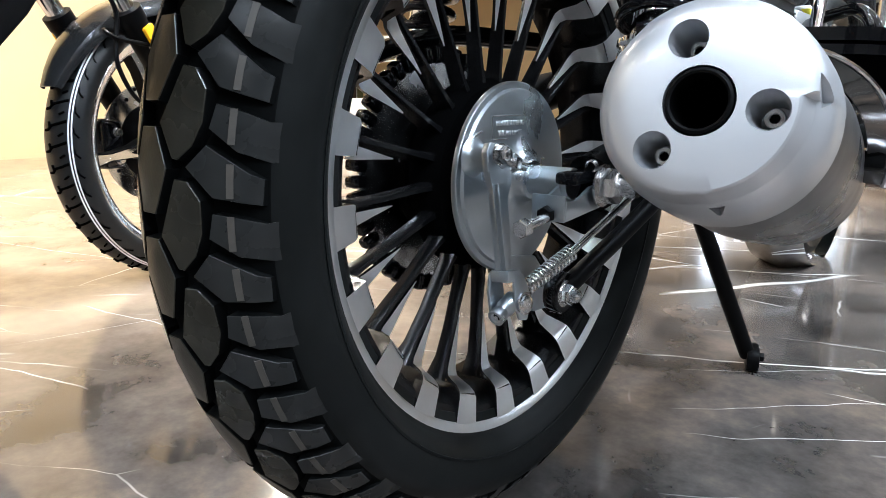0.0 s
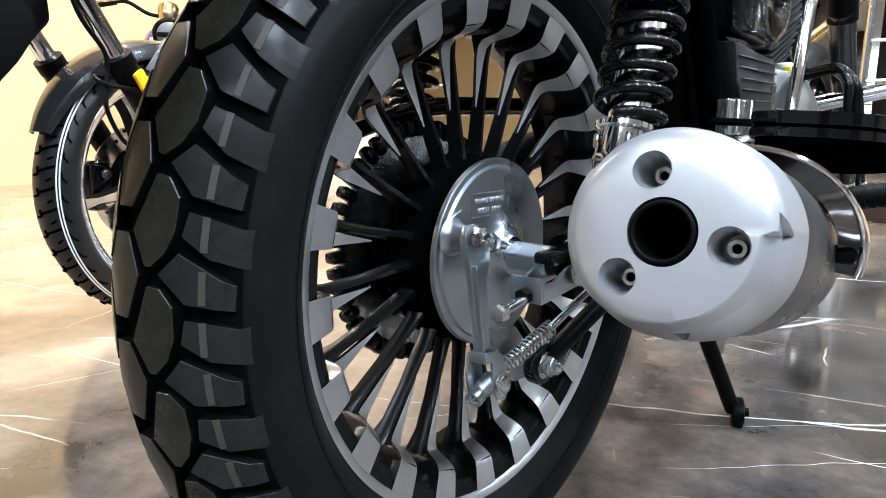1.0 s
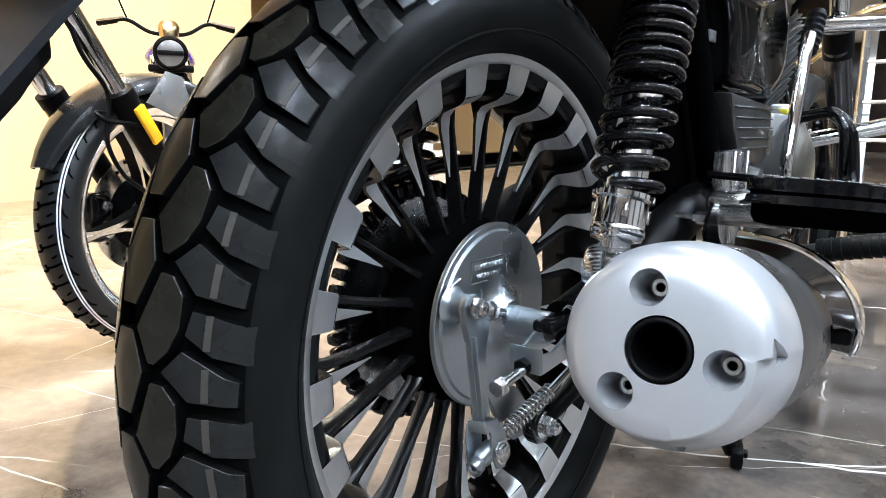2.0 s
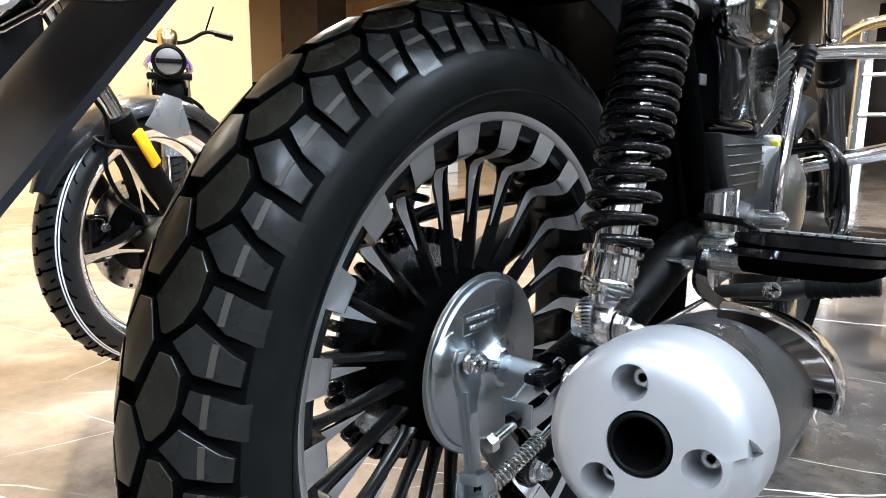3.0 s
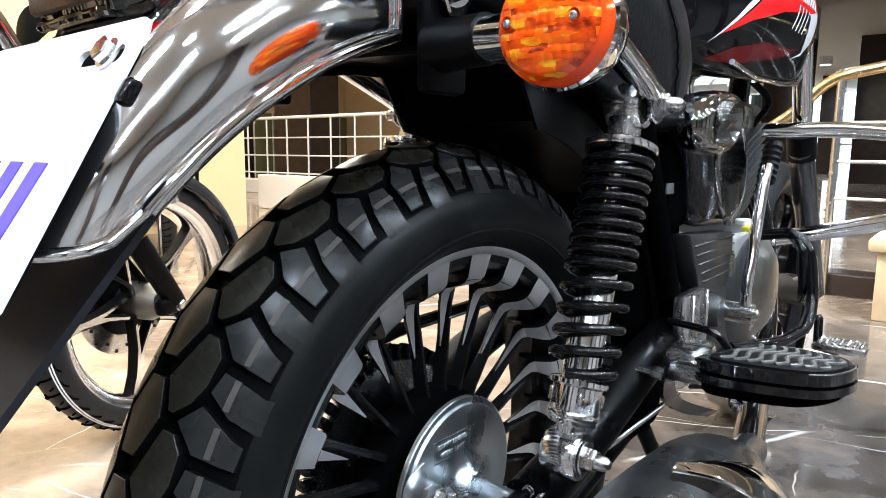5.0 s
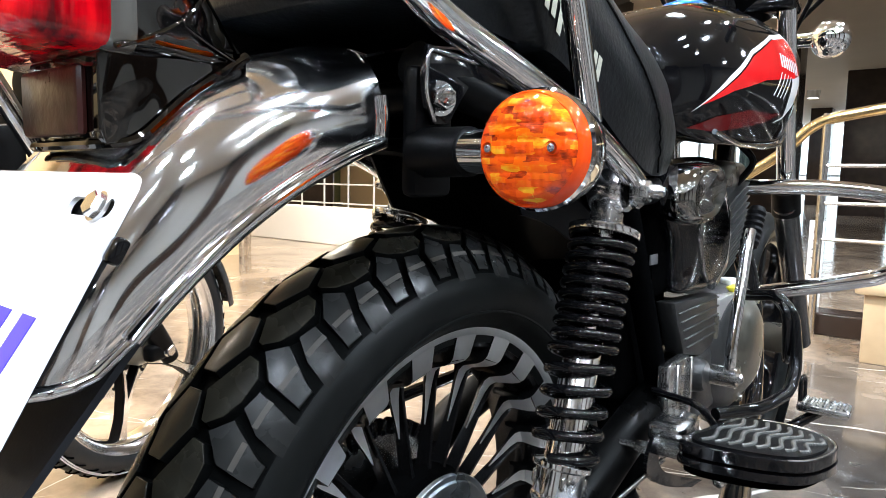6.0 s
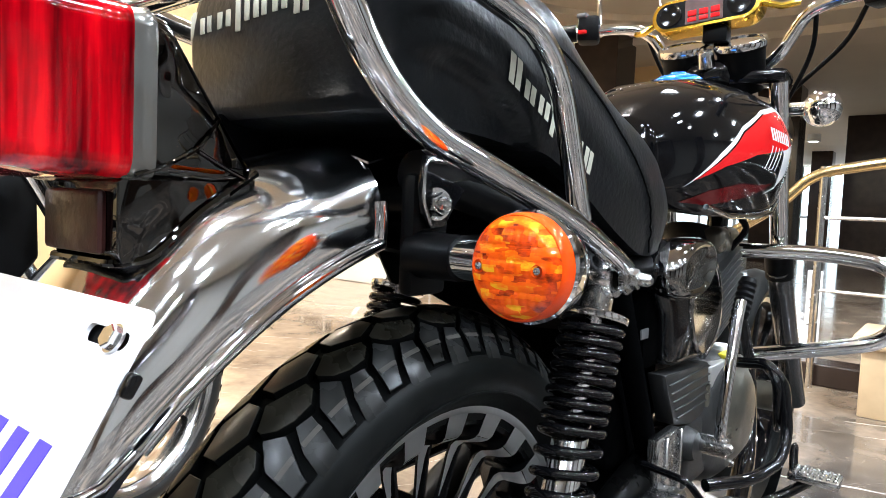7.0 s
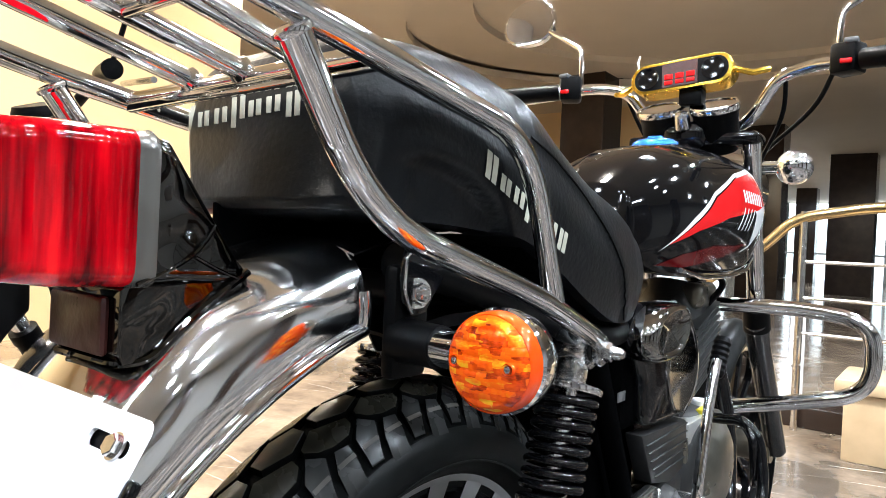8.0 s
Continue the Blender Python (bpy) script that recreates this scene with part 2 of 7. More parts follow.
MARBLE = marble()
BLACK_SPOKE = material("black_spoke_paint", (0.003, 0.003, 0.0033), 0.22, gloss=0.32, mottle=0.2, scale=30, wear=0.3)
ALUMINIUM = material("bright_satin_aluminium", (0.86, 0.86, 0.85), 0.30, 0.9, mottle=0.06, scale=60, grain=0.1, grain_scale=700, wear=0.25)
SMOKED = material("grey_mirror_plastic", (0.24, 0.24, 0.235), 0.10, 1.0, mottle=0.1, scale=20, wear=0.4)
DARK_METALLIC = material("dark_metallic_paint", (0.030, 0.031, 0.033), 0.22, 0.5, coat=0.4, mottle=0.1)
PAD_GREY = material("worn_pad_rubber", (0.060, 0.060, 0.058), 0.42, gloss=0.35, mottle=0.4, scale=120)
# black bezel given grey, for the pale wall it reflects
BEZEL_SHEEN = material("grey_sheen_bezel", (0.21, 0.205, 0.19), 0.24, 0.7, mottle=0.15, scale=30, wear=0.3)


def lens_material(name, colours, stretch, scale, ribs, clear, cells=False, gloss=0.35):
    """Moulded plastic lens: glints painted as colour flecks or cells, and fine moulded ribs."""
    m = bpy.data.materials.new(name)
    m.use_nodes = True
    nt = m.node_tree
    b = nt.nodes["Principled BSDF"]
    co = nt.nodes.new("ShaderNodeTexCoord")
    mp = nt.nodes.new("ShaderNodeMapping")
    mp.inputs["Scale"].default_value = stretch
    nt.links.new(co.outputs["Object"], mp.inputs["Vector"])
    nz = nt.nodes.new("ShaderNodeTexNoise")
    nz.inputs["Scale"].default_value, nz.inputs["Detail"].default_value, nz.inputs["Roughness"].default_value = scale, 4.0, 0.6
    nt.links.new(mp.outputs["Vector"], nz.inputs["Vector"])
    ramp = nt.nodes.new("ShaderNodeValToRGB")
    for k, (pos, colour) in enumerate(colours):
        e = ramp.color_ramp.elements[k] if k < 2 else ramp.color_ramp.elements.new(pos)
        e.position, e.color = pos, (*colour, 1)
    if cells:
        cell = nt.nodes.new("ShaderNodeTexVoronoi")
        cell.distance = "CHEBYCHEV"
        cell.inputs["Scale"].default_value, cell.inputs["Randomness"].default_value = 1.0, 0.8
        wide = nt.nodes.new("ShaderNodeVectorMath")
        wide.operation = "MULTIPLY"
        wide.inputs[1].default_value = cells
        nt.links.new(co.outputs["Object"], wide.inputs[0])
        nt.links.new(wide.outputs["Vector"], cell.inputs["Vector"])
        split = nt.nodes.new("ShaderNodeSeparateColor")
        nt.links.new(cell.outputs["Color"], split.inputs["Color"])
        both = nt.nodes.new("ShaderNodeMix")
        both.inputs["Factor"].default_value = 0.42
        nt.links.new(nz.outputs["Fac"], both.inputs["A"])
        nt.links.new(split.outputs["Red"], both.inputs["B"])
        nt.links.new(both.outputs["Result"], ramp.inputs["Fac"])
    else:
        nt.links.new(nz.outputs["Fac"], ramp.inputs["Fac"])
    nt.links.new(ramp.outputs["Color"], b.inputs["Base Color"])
    wave = nt.nodes.new("ShaderNodeTexWave")
    wave.bands_direction = ribs[0]
    wave.inputs["Scale"].default_value = ribs[1]
    wave.inputs["Distortion"].default_value = 0.0
    nt.links.new(co.outputs["Object"], wave.inputs["Vector"])
    bump = nt.nodes.new("ShaderNodeBump")
    bump.inputs["Strength"].default_value, bump.inputs["Distance"].default_value = ribs[2], 0.001
    nt.links.new(wave.outputs["Fac"], bump.inputs["Height"])
    nt.links.new(bump.outputs["Normal"], b.inputs["Normal"])
    b.inputs["Roughness"].default_value = 0.06
    b.inputs["Transmission Weight"].default_value = clear
    b.inputs["Coat Weight"].default_value = 0.15
    b.inputs["Coat Roughness"].default_value = 0.03
    b.inputs["Specular IOR Level"].default_value = gloss
    return m


# yellow and dark cells paint in light thrown back inside the lens
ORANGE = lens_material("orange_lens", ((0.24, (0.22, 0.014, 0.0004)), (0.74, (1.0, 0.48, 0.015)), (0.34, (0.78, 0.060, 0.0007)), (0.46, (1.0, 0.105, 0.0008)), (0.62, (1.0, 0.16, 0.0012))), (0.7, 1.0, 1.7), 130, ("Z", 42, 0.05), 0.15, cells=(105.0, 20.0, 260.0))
ORANGE_RIM = lens_material("orange_lens_rim", ((0.3, (0.88, 0.055, 0.0006)), (0.7, (0.98, 0.085, 0.0008))), (1, 1, 1), 40, ("Z", 10, 0.0), 0.15)
# bright and dark red streaks paint in the lens's uneven gleam
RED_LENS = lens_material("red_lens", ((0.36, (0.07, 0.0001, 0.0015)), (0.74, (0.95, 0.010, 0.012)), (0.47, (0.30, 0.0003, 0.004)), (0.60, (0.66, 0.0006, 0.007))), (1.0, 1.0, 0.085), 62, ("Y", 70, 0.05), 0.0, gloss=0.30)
ROAD_RUBBER = material("road_tyre_rubber", (0.0095, 0.0102, 0.0112), 0.42, gloss=0.35, mottle=0.3, scale=40, grain=0.2, grain_scale=700)


def glow(name, colour, strength):
    m = bpy.data.materials.new(name)
    m.use_nodes = True
    b = m.node_tree.nodes["Principled BSDF"]
    b.inputs["Base Color"].default_value = (0.8, 0.8, 0.8, 1)
    b.inputs["Emission Color"].default_value = (*colour, 1)
    b.inputs["Emission Strength"].default_value = strength
    return m


def glass(name, colour, rough=0.0):
    m = bpy.data.materials.new(name)
    m.use_nodes = True
    b = m.node_tree.nodes["Principled BSDF"]
    b.inputs["Base Color"].default_value = (*colour, 1)
    b.inputs["Transmission Weight"].default_value = 1.0
    b.inputs["Roughness"].default_value = rough
    return m


LAMP_GLOW = glow("lamp_glow", (1.0, 0.96, 0.90), 30.0)
DAY_GLOW = glow("daylight_distance", (0.84, 0.93, 1.0), 3.2)
GLASS = glass("window_glass", (0.92, 0.96, 0.95))


# ---- mesh helpers ----
def thing(name, label, category, at=(0, 0, 0), turn=0.0, group="", kind=""):
    ob = new(name)
    ob.empty_display_size = 0.05
    ob.matrix_basis = pose(*at, 0, 0, turn)
    return tagged(ob, label, category, group, kind)


def part(name, bm, mat, parent=None, label="", smooth=True, sharp=38):
    me = bpy.data.meshes.new(name)
    bmesh.ops.recalc_face_normals(bm, faces=bm.faces)
    bm.to_mesh(me)
    bm.free()
    for p in me.polygons:
        p.use_smooth = smooth
    if smooth:
        me.set_sharp_from_angle(angle=radians(sharp))
    me.materials.append(mat)
    ob = new(name, me)
    if parent is not None:
        ob.parent = parent
    return tagged(ob, label)


def share(name, mesh, parent, m):
    ob = new(name, mesh)
    ob.parent = parent
    ob.matrix_basis = m
    return ob


def spline(pts, n=8, closed=False):
    pts = [Vector(p) for p in pts]
    out = []
    k = len(pts)
    for i in range(k if closed else k - 1):
        if closed:
            a, b, c, d = pts[i - 1], pts[i], pts[(i + 1) % k], pts[(i + 2) % k]
        else:
            b, c = pts[i], pts[i + 1]
            a = pts[i - 1] if i else b * 2 - c
            d = pts[i + 2] if i + 2 < k else c * 2 - b
        for j in range(n):
            t = j / n
            out.append(0.5 * (2 * b + (c - a) * t + (2 * a - 5 * b + 4 * c - d) * t * t + (3 * b - a - 3 * c + d) * t ** 3))
    if not closed:
        out.append(pts[-1])
    return out


def rounded(pts, radius, n=6):
    """Straight runs with bends of one radius, as tubes are bent."""
    pts = [Vector(p) for p in pts]
    out = [pts[0]]
    for a, b, c in zip(pts, pts[1:], pts[2:]):
        u, v = (a - b), (c - b)
        cut = min(radius, u.length * 0.48, v.length * 0.48)
        p, q = b + u.normalized() * cut, b + v.normalized() * cut
        for j in range(n + 1):
            t = j / n
            out.append((1 - t) ** 2 * p + 2 * t * (1 - t) * b + t * t * q)
    out.append(pts[-1])
    return out


def add_tube(bm, pts, r, seg=14, closed=False, squash=1.0):
    pts = [Vector(p) for p in pts]
    n = len(pts)
    rr = list(r) if isinstance(r, (list, tuple)) else [r] * n
    rings, side = [], None
    for i, p in enumerate(pts):
        a = pts[i - 1] if (i or closed) else p
        b = pts[(i + 1) % n] if (i < n - 1 or closed) else p
        t = (b - a).normalized()
        if side is None:
            side = t.orthogonal().normalized()
        side = (side - t * side.dot(t)).normalized()
        up = t.cross(side)
        rings.append([bm.verts.new(p + (side * math.cos(k * math.tau / seg) + up * math.sin(k * math.tau / seg) * squash) * rr[i]) for k in range(seg)])
    for i in range(n if closed else n - 1):
        u, v = rings[i], rings[(i + 1) % n]
        for k in range(seg):
            bm.faces.new((u[k], u[(k + 1) % seg], v[(k + 1) % seg], v[k]))
    if not closed:
        bm.faces.new(rings[0][::-1])
        bm.faces.new(rings[-1])
    return bm


def tube(pts, r, seg=14, closed=False, squash=1.0):
    return add_tube(bmesh.new(), pts, r, seg, closed, squash)


def axis_frame(origin, direction, hint=(0, 0, 1)):
    z = Vector(direction).normalized()
    x = Vector(hint) - z * Vector(hint).dot(z)
    if x.length < 1e-4:
        x = z.orthogonal()
    x.normalize()
    y = z.cross(x)
    m = Matrix((x, y, z)).transposed().to_4x4()
    m.translation = origin
    return m


def add_lathe(bm, profile, m, seg=48, closed=False):
    """profile: (radius, height) pairs turned about the local z of m."""
    rings = []
    for r, h in profile:
        if r < 1e-6:
            rings.append([bm.verts.new(m @ Vector((0, 0, h)))])
        else:
            rings.append([bm.verts.new(m @ Vector((r * math.cos(k * math.tau / seg), r * math.sin(k * math.tau / seg), h))) for k in range(seg)])
    pairs = list(zip(rings, rings[1:]))
    if closed:
        pairs.append((rings[-1], rings[0]))
    for u, v in pairs:
        for k in range(seg):
            q = (k + 1) % seg
            if len(u) == 1 and len(v) > 1:
                bm.faces.new((u[0], v[k], v[q]))
            elif len(v) == 1 and len(u) > 1:
                bm.faces.new((u[k], u[q], v[0]))
            elif len(u) > 1:
                bm.faces.new((u[k], u[q], v[q], v[k]))
    return bm


def lathe(profile, m, seg=48, closed=False):
    return add_lathe(bmesh.new(), profile, m, seg, closed)


def add_box(bm, centre, size, bevel=0.0, m=None, seg=2):
    b = bmesh.new()
    bmesh.ops.create_cube(b, size=1)
    bmesh.ops.scale(b, vec=size, verts=b.verts)
    if bevel:
        bmesh.ops.bevel(b, geom=b.edges[:], offset=bevel, segments=seg, affect="EDGES", profile=0.5)
    mm = Matrix.Translation(centre)
    if m is not None:
        mm = m @ mm
    bmesh.ops.transform(b, matrix=mm, verts=b.verts)
    me = bpy.data.meshes.new("tmp")
    b.to_mesh(me)
    b.free()
    bm.from_mesh(me)
    bpy.data.meshes.remove(me)
    return bm


def box(centre, size, bevel=0.0, m=None, seg=2):
    return add_box(bmesh.new(), centre, size, bevel, m, seg)


def add_prism(bm, outline, depth, m, bevel=0.0, seg=2):
    """outline: 2D points in the local xy of m; depth along local z from 0."""
    b = bmesh.new()
    low = [b.verts.new((x, y, 0)) for x, y in outline]
    top = [b.verts.new((x, y, depth)) for x, y in outline]
    n = len(low)
    b.faces.new(low[::-1])
    b.faces.new(top)
    for i in range(n):
        b.faces.new((low[i], low[(i + 1) % n], top[(i + 1) % n], top[i]))
    if bevel:
        bmesh.ops.bevel(b, geom=b.edges[:], offset=bevel, segments=seg, affect="EDGES", profile=0.5, clamp_overlap=True)
    bmesh.ops.transform(b, matrix=m, verts=b.verts)
    me = bpy.data.meshes.new("tmp")
    b.to_mesh(me)
    b.free()
    bm.from_mesh(me)
    bpy.data.meshes.remove(me)
    return bm


def prism(outline, depth, m, bevel=0.0, seg=2):
    return add_prism(bmesh.new(), outline, depth, m, bevel, seg)


def rounded_rect(x0, x1, y0, y1, r, n=5):
    out = []
    for cx, cy, a in ((x1 - r, y1 - r, 0), (x0 + r, y1 - r, 90), (x0 + r, y0 + r, 180), (x1 - r, y0 + r, 270)):
        for i in range(n + 1):
            t = radians(a + 90 * i / n)
            out.append((cx + r * math.cos(t), cy + r * math.sin(t)))
    return out


def loft(rings, caps=True, closed=True):
    bm = bmesh.new()
    vs = [[bm.verts.new(p) for p in ring] for ring in rings]
    for u, v in zip(vs, vs[1:]):
        n = len(u)
        for k in range(n if closed else n - 1):
            q = (k + 1) % n
            bm.faces.new((u[k], u[q], v[q], v[k]))
    if caps and closed:
        bm.faces.new(vs[0][::-1])
        bm.faces.new(vs[-1])
    return bm


def shell(rows, thick):
    """A sheet through rows of points, given a thickness inwards."""
    bm = bmesh.new()
    vs = [[bm.verts.new(p) for p in row] for row in rows]
    for u, v in zip(vs, vs[1:]):
        for k in range(len(u) - 1):
            bm.faces.new((u[k], u[k + 1], v[k + 1], v[k]))
    bmesh.ops.recalc_face_normals(bm, faces=bm.faces)
    bmesh.ops.solidify(bm, geom=bm.faces[:], thickness=thick)
    return bm


def add_hex(bm, origin, direction, across, height, seg=6, dome=0.0):
    m = axis_frame(origin, direction)
    r = across / math.sqrt(3)
    prof = [(0, 0), (r, 0), (r, height * 0.85), (r * 0.9, height)]
    if dome:
        prof += [(r * 0.7, height), (r * 0.62, height + dome * 0.7), (r * 0.35, height + dome)]
        prof += [(0, height + dome)]
        add_lathe(bm, prof[:4] + [(0, height)], m, seg)
        add_lathe(bm, [(r * 0.7, height)] + prof[5:], m, 14)
    else:
        add_lathe(bm, prof + [(0, height)], m, seg)
    return bm


def hexbolt(origin, direction, across, height, washer=0.0, dome=0.0):
    bm = bmesh.new()
    d = Vector(direction).normalized()
    if washer:
        add_lathe(bm, [(0, 0), (washer, 0), (washer, 0.0016), (0, 0.0016)], axis_frame(origin, d), 20)
        origin = Vector(origin) + d * 0.0016
    return add_hex(bm, origin, d, across, height, 6, dome)


# ---- the showroom ----
def structure(name, bm, mat, label, category, smooth=False):
    return tagged(part(name, bm, mat, None, label, smooth), label, category, kind="structure")


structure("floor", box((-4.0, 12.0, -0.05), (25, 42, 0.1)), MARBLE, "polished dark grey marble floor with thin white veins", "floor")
structure("wall_west", box((-4.42, -1.85, 1.6), (0.24, 9.3, 3.2)), CREAM_WALL, "plain cream painted showroom wall", "wall")
structure("wall_south", box((-0.5, -6.1, 1.6), (16, 0.2, 3.2)), GREY_WALL, "plain mid grey wall of the showroom", "wall")
structure("wall_east", box((6.1, 12.5, 1.6), (0.2, 37.4, 3.2)), GREY_WALL, "plain mid grey side wall", "wall")
structure("wall_north_west", box((-11.1, 5.0, 1.6), (0.2, 12, 3.2)), CREAM_WALL, "cream wall of the rear bay", "wall")
structure("wall_bay_end", box((-7.8, 0.9, 1.6), (6.6, 0.2, 3.2)), CREAM_WALL, "cream return wall of the rear bay", "wall")


def ceiling():
    bm = box((-4.0, 12.0, 3.25), (25, 42, 0.1))
    # two oval cove steps hung below the slab
    for cx, cy, a, b, z0, z1 in ((-0.98, 6.1, 3.8, 2.6, 3.03, 3.12), (-0.89, 5.9, 2.9, 2.2, 3.12, 3.205)):
        n = 64
        for i in range(n):
            t0, t1 = i * math.tau / n, (i + 1) * math.tau / n
            q = []
            for k, z in ((1.0, z1), (1.0, z0), (1.30, z0), (1.30, z1)):
                q.append([bm.verts.new((cx + a * k * math.cos(t), cy + b * k * math.sin(t), z)) for t in (t0, t1)])
            for u, v in zip(q, q[1:]):
                bm.faces.new((u[0], u[1], v[1], v[0]))
    return bm


structure("ceiling", ceiling(), CEIL, "beige ceiling with oval cove steps", "ceiling")


def downlight(x, y):
    ob = thing("ceiling_downlight", "round recessed white downlight in the beige ceiling", "ceiling light", (x, y, 2.99), group="ceiling downlights")
    part("ring", lathe([(0.13, 0.0), (0.155, 0.0), (0.16, 0.01), (0.16, 0.21), (0.13, 0.21)], Matrix(), 32, True), WHITE_PAINT, ob)
    part("diffuser", lathe([(0, 0.02), (0.128, 0.02), (0.128, 0.03), (0, 0.03)], Matrix(), 32), LAMP_GLOW, ob, "glowing lamp disc")


for lx, ly, lp, lc in LAMPS_AND_FILLS:
    downlight(lx, ly)


def pillar(x, y, w, d, mat=None):
    structure("pillar", box((x, y, 1.6), (w, d, 3.2), 0.006), mat or DARK_STONE, "polished dark brown stone clad square pillar", "pillar")


pillar(-2.40, 13.0, 0.72, 0.60)
pillar(-1.38, 17.2, 0.90, 0.70)
pillar(-3.50, 25.0, 0.62, 0.60)
pillar(1.60, 14.0, 0.80, 0.70)
pillar(-3.6, 8.0, 0.62, 0.60)
pillar(-8.3, 6.8, 0.9, 0.6)
# unseen pillars, added to put dark bands into the chrome's reflections
for px, py in ((5.7, -3.4), (5.7, -0.6), (5.7, 2.2), (3.4, -5.7), (0.4, -5.7), (-2.6, -5.7)):
    pillar(px, py, 0.62, 0.60)


def shopfront():
    """Tall glazed front with white mullions and daylight behind."""
    ob = thing("shopfront", "tall glazed shopfront with white mullions and bright daylight", "shopfront", (0, 0, 0), kind="structure")
    x = -12.0
    while x < 6.0:
        part("mullion", box((x, 30.0, 1.6), (0.12, 0.10, 3.2), 0.004), WHITE_PAINT, ob)
        part("pane", box((x + 0.75, 30.0, 1.6), (1.38, 0.012, 3.1)), GLASS, ob).visible_shadow = False
        x += 1.5
    part("rail", box((-3.0, 30.0, 1.05), (18.0, 0.08, 0.08), 0.004), WHITE_PAINT, ob)


shopfront()
structure("backdrop", box((-3.5, 31.6, 1.6), (20, 0.1, 3.4)), DAY_GLOW, "bright hazy daylight beyond the shopfront", "backdrop")


def curtain(x0, x1, y, h, mat, name="curtain", label="grey-green floor-length curtain behind the shopfront glass"):
    """A hanging cloth with soft folds."""
    n = max(8, int((x1 - x0) / 0.03))
    rows = [[(x0 + (x1 - x0) * i / n, y + 0.025 * math.sin(i * 1.05) + 0.012 * math.sin(i * 0.37), z) for i in range(n + 1)] for z in (0.01, h * 0.5, h)]
    return tagged(part(name, shell(rows, 0.004), mat, None), label, "curtain")


curtain(-7.4, -5.0, 30.35, 3.15, CURTAIN)
curtain(-1.0, 5.9, 30.35, 3.15, CURTAIN)


def bay_window():
    ob = thing("window_1", "wide dark window with olive curtains behind the white railing", "window", (-10.98, 6.3, 0.0), 90, kind="structure")
    for k in range(9):
        part("pane", box((0.23 + k * 0.46, 0.0, 0.72), (0.43, 0.02, 1.30), 0.002), OLIVE if k in (0, 3, 4, 6, 8) else DARK_GLASS, ob)
        part("mullion", box((k * 0.46, 0.0, 0.72), (0.03, 0.05, 1.36), 0.003), WHITE_PAINT, ob)
    part("sill", box((2.07, -0.03, 0.04), (4.2, 0.12, 0.05), 0.004), WHITE_PAINT, ob)


bay_window()


def signboard():
    ob = thing("signboard", "narrow upright white signboard on the showroom floor", "sign", (-0.165, 3.2, 0.0))
    part("board", box((0, 0, 0.26), (0.065, 0.02, 0.46), 0.003), WHITE, ob)
    part("foot", box((0, 0, 0.015), (0.16, 0.12, 0.03), 0.006), BLACK_SATIN, ob)
    for k in range(8):
        part("print_bar", box((0.004 * (k % 2), -0.0108, 0.14 + 0.042 * k), (0.028 + 0.008 * (k % 3), 0.001, 0.008)), GREY_PAINT, ob)


signboard()
structure("wall_north", box((-7.3, 10.3, 1.6), (7.6, 0.2, 3.2)), CREAM_WALL, "cream wall beside the hall", "wall")
structure("wall_hall_west", box((-12.2, 20.8, 1.6), (0.2, 21.0, 3.2)), WHITE_WALL, "white side wall of the long hall", "wall")


def railing(name, label, at, turn, length, heights, rail_mat, post_mat, gap, top=None, r=0.008, post_r=0.016):
    ob = thing(name, label, "railing", at, turn)
    k = int(round(length / gap))
    for i in range(k + 1):
        part("post", tube([(i * length / k, 0, 0), (i * length / k, 0, heights[-1] - 0.02)], post_r, 10), post_mat, ob)
    for h in heights[:-1]:
        part("bar", tube([(0, 0, h), (length, 0, h)], r, 8), rail_mat, ob)
    part("handrail", tube(top or [(0, 0, heights[-1]), (length, 0, heights[-1])], 0.024, 12), BRASS if top else rail_mat, ob)
    return ob


railing("gallery_railing", "thin steel railing with a bent brass handrail", (-0.10, 2.8, 0.0), 0, 3.0, (0.43, 0.585, 0.745, 0.985), STEEL, STEEL, 1.5,
        rounded([(-0.42, 0.0, 0.62), (-0.16, 0, 0.80), (-0.04, 0, 0.935), (0.25, 0, 0.985), (3.0, 0, 0.985)], 0.08))
railing("white_railing", "white painted steel railing with three horizontal bars", (-9.6, 5.6, 0.0), 0, 5.06, (0.30, 0.55, 0.80, 1.08), WHITE_PAINT, WHITE_PAINT, 0.46, None, 0.011, 0.013)


structure("kerb", box((1.2, 2.93, 0.05), (3.6, 0.16, 0.10), 0.008), DARK_STONE, "low dark stone kerb under the steel railing", "kerb")
structure("plinth", box((-7.07, 5.6, 0.10), (5.2, 0.24, 0.20), 0.01), WHITE_WALL, "low white plinth under the railing", "plinth")
structure("parapet", box((-4.55, 3.96, 0.18), (2.2, 0.14, 0.36), 0.01), WHITE_WALL, "low white parapet wall on the showroom floor", "low wall")


def pedestal():
    ob = thing("stone_pedestal", "pale cream stone pedestal with an overhanging top slab", "pedestal", (0.42, 2.62, 0))
    part("body", box((0, 0, 0.13), (0.60, 0.36, 0.26), 0.006), WOOD, ob)
    part("top_slab", box((0, 0, 0.285), (0.66, 0.42, 0.05), 0.012), WOOD, ob)


pedestal()


# ---- the motorcycle: rear wheel ----
HUB_Z = 0.31
AXLE = Matrix.Translation((0, 0, HUB_Z))
WHEEL = axis_frame((0, 0, HUB_Z), (1, 0, 0), (0, 1, 0))
bike = thing("motorcycle", "black and red motorcycle with chrome rear fender and rack", "motorcycle")


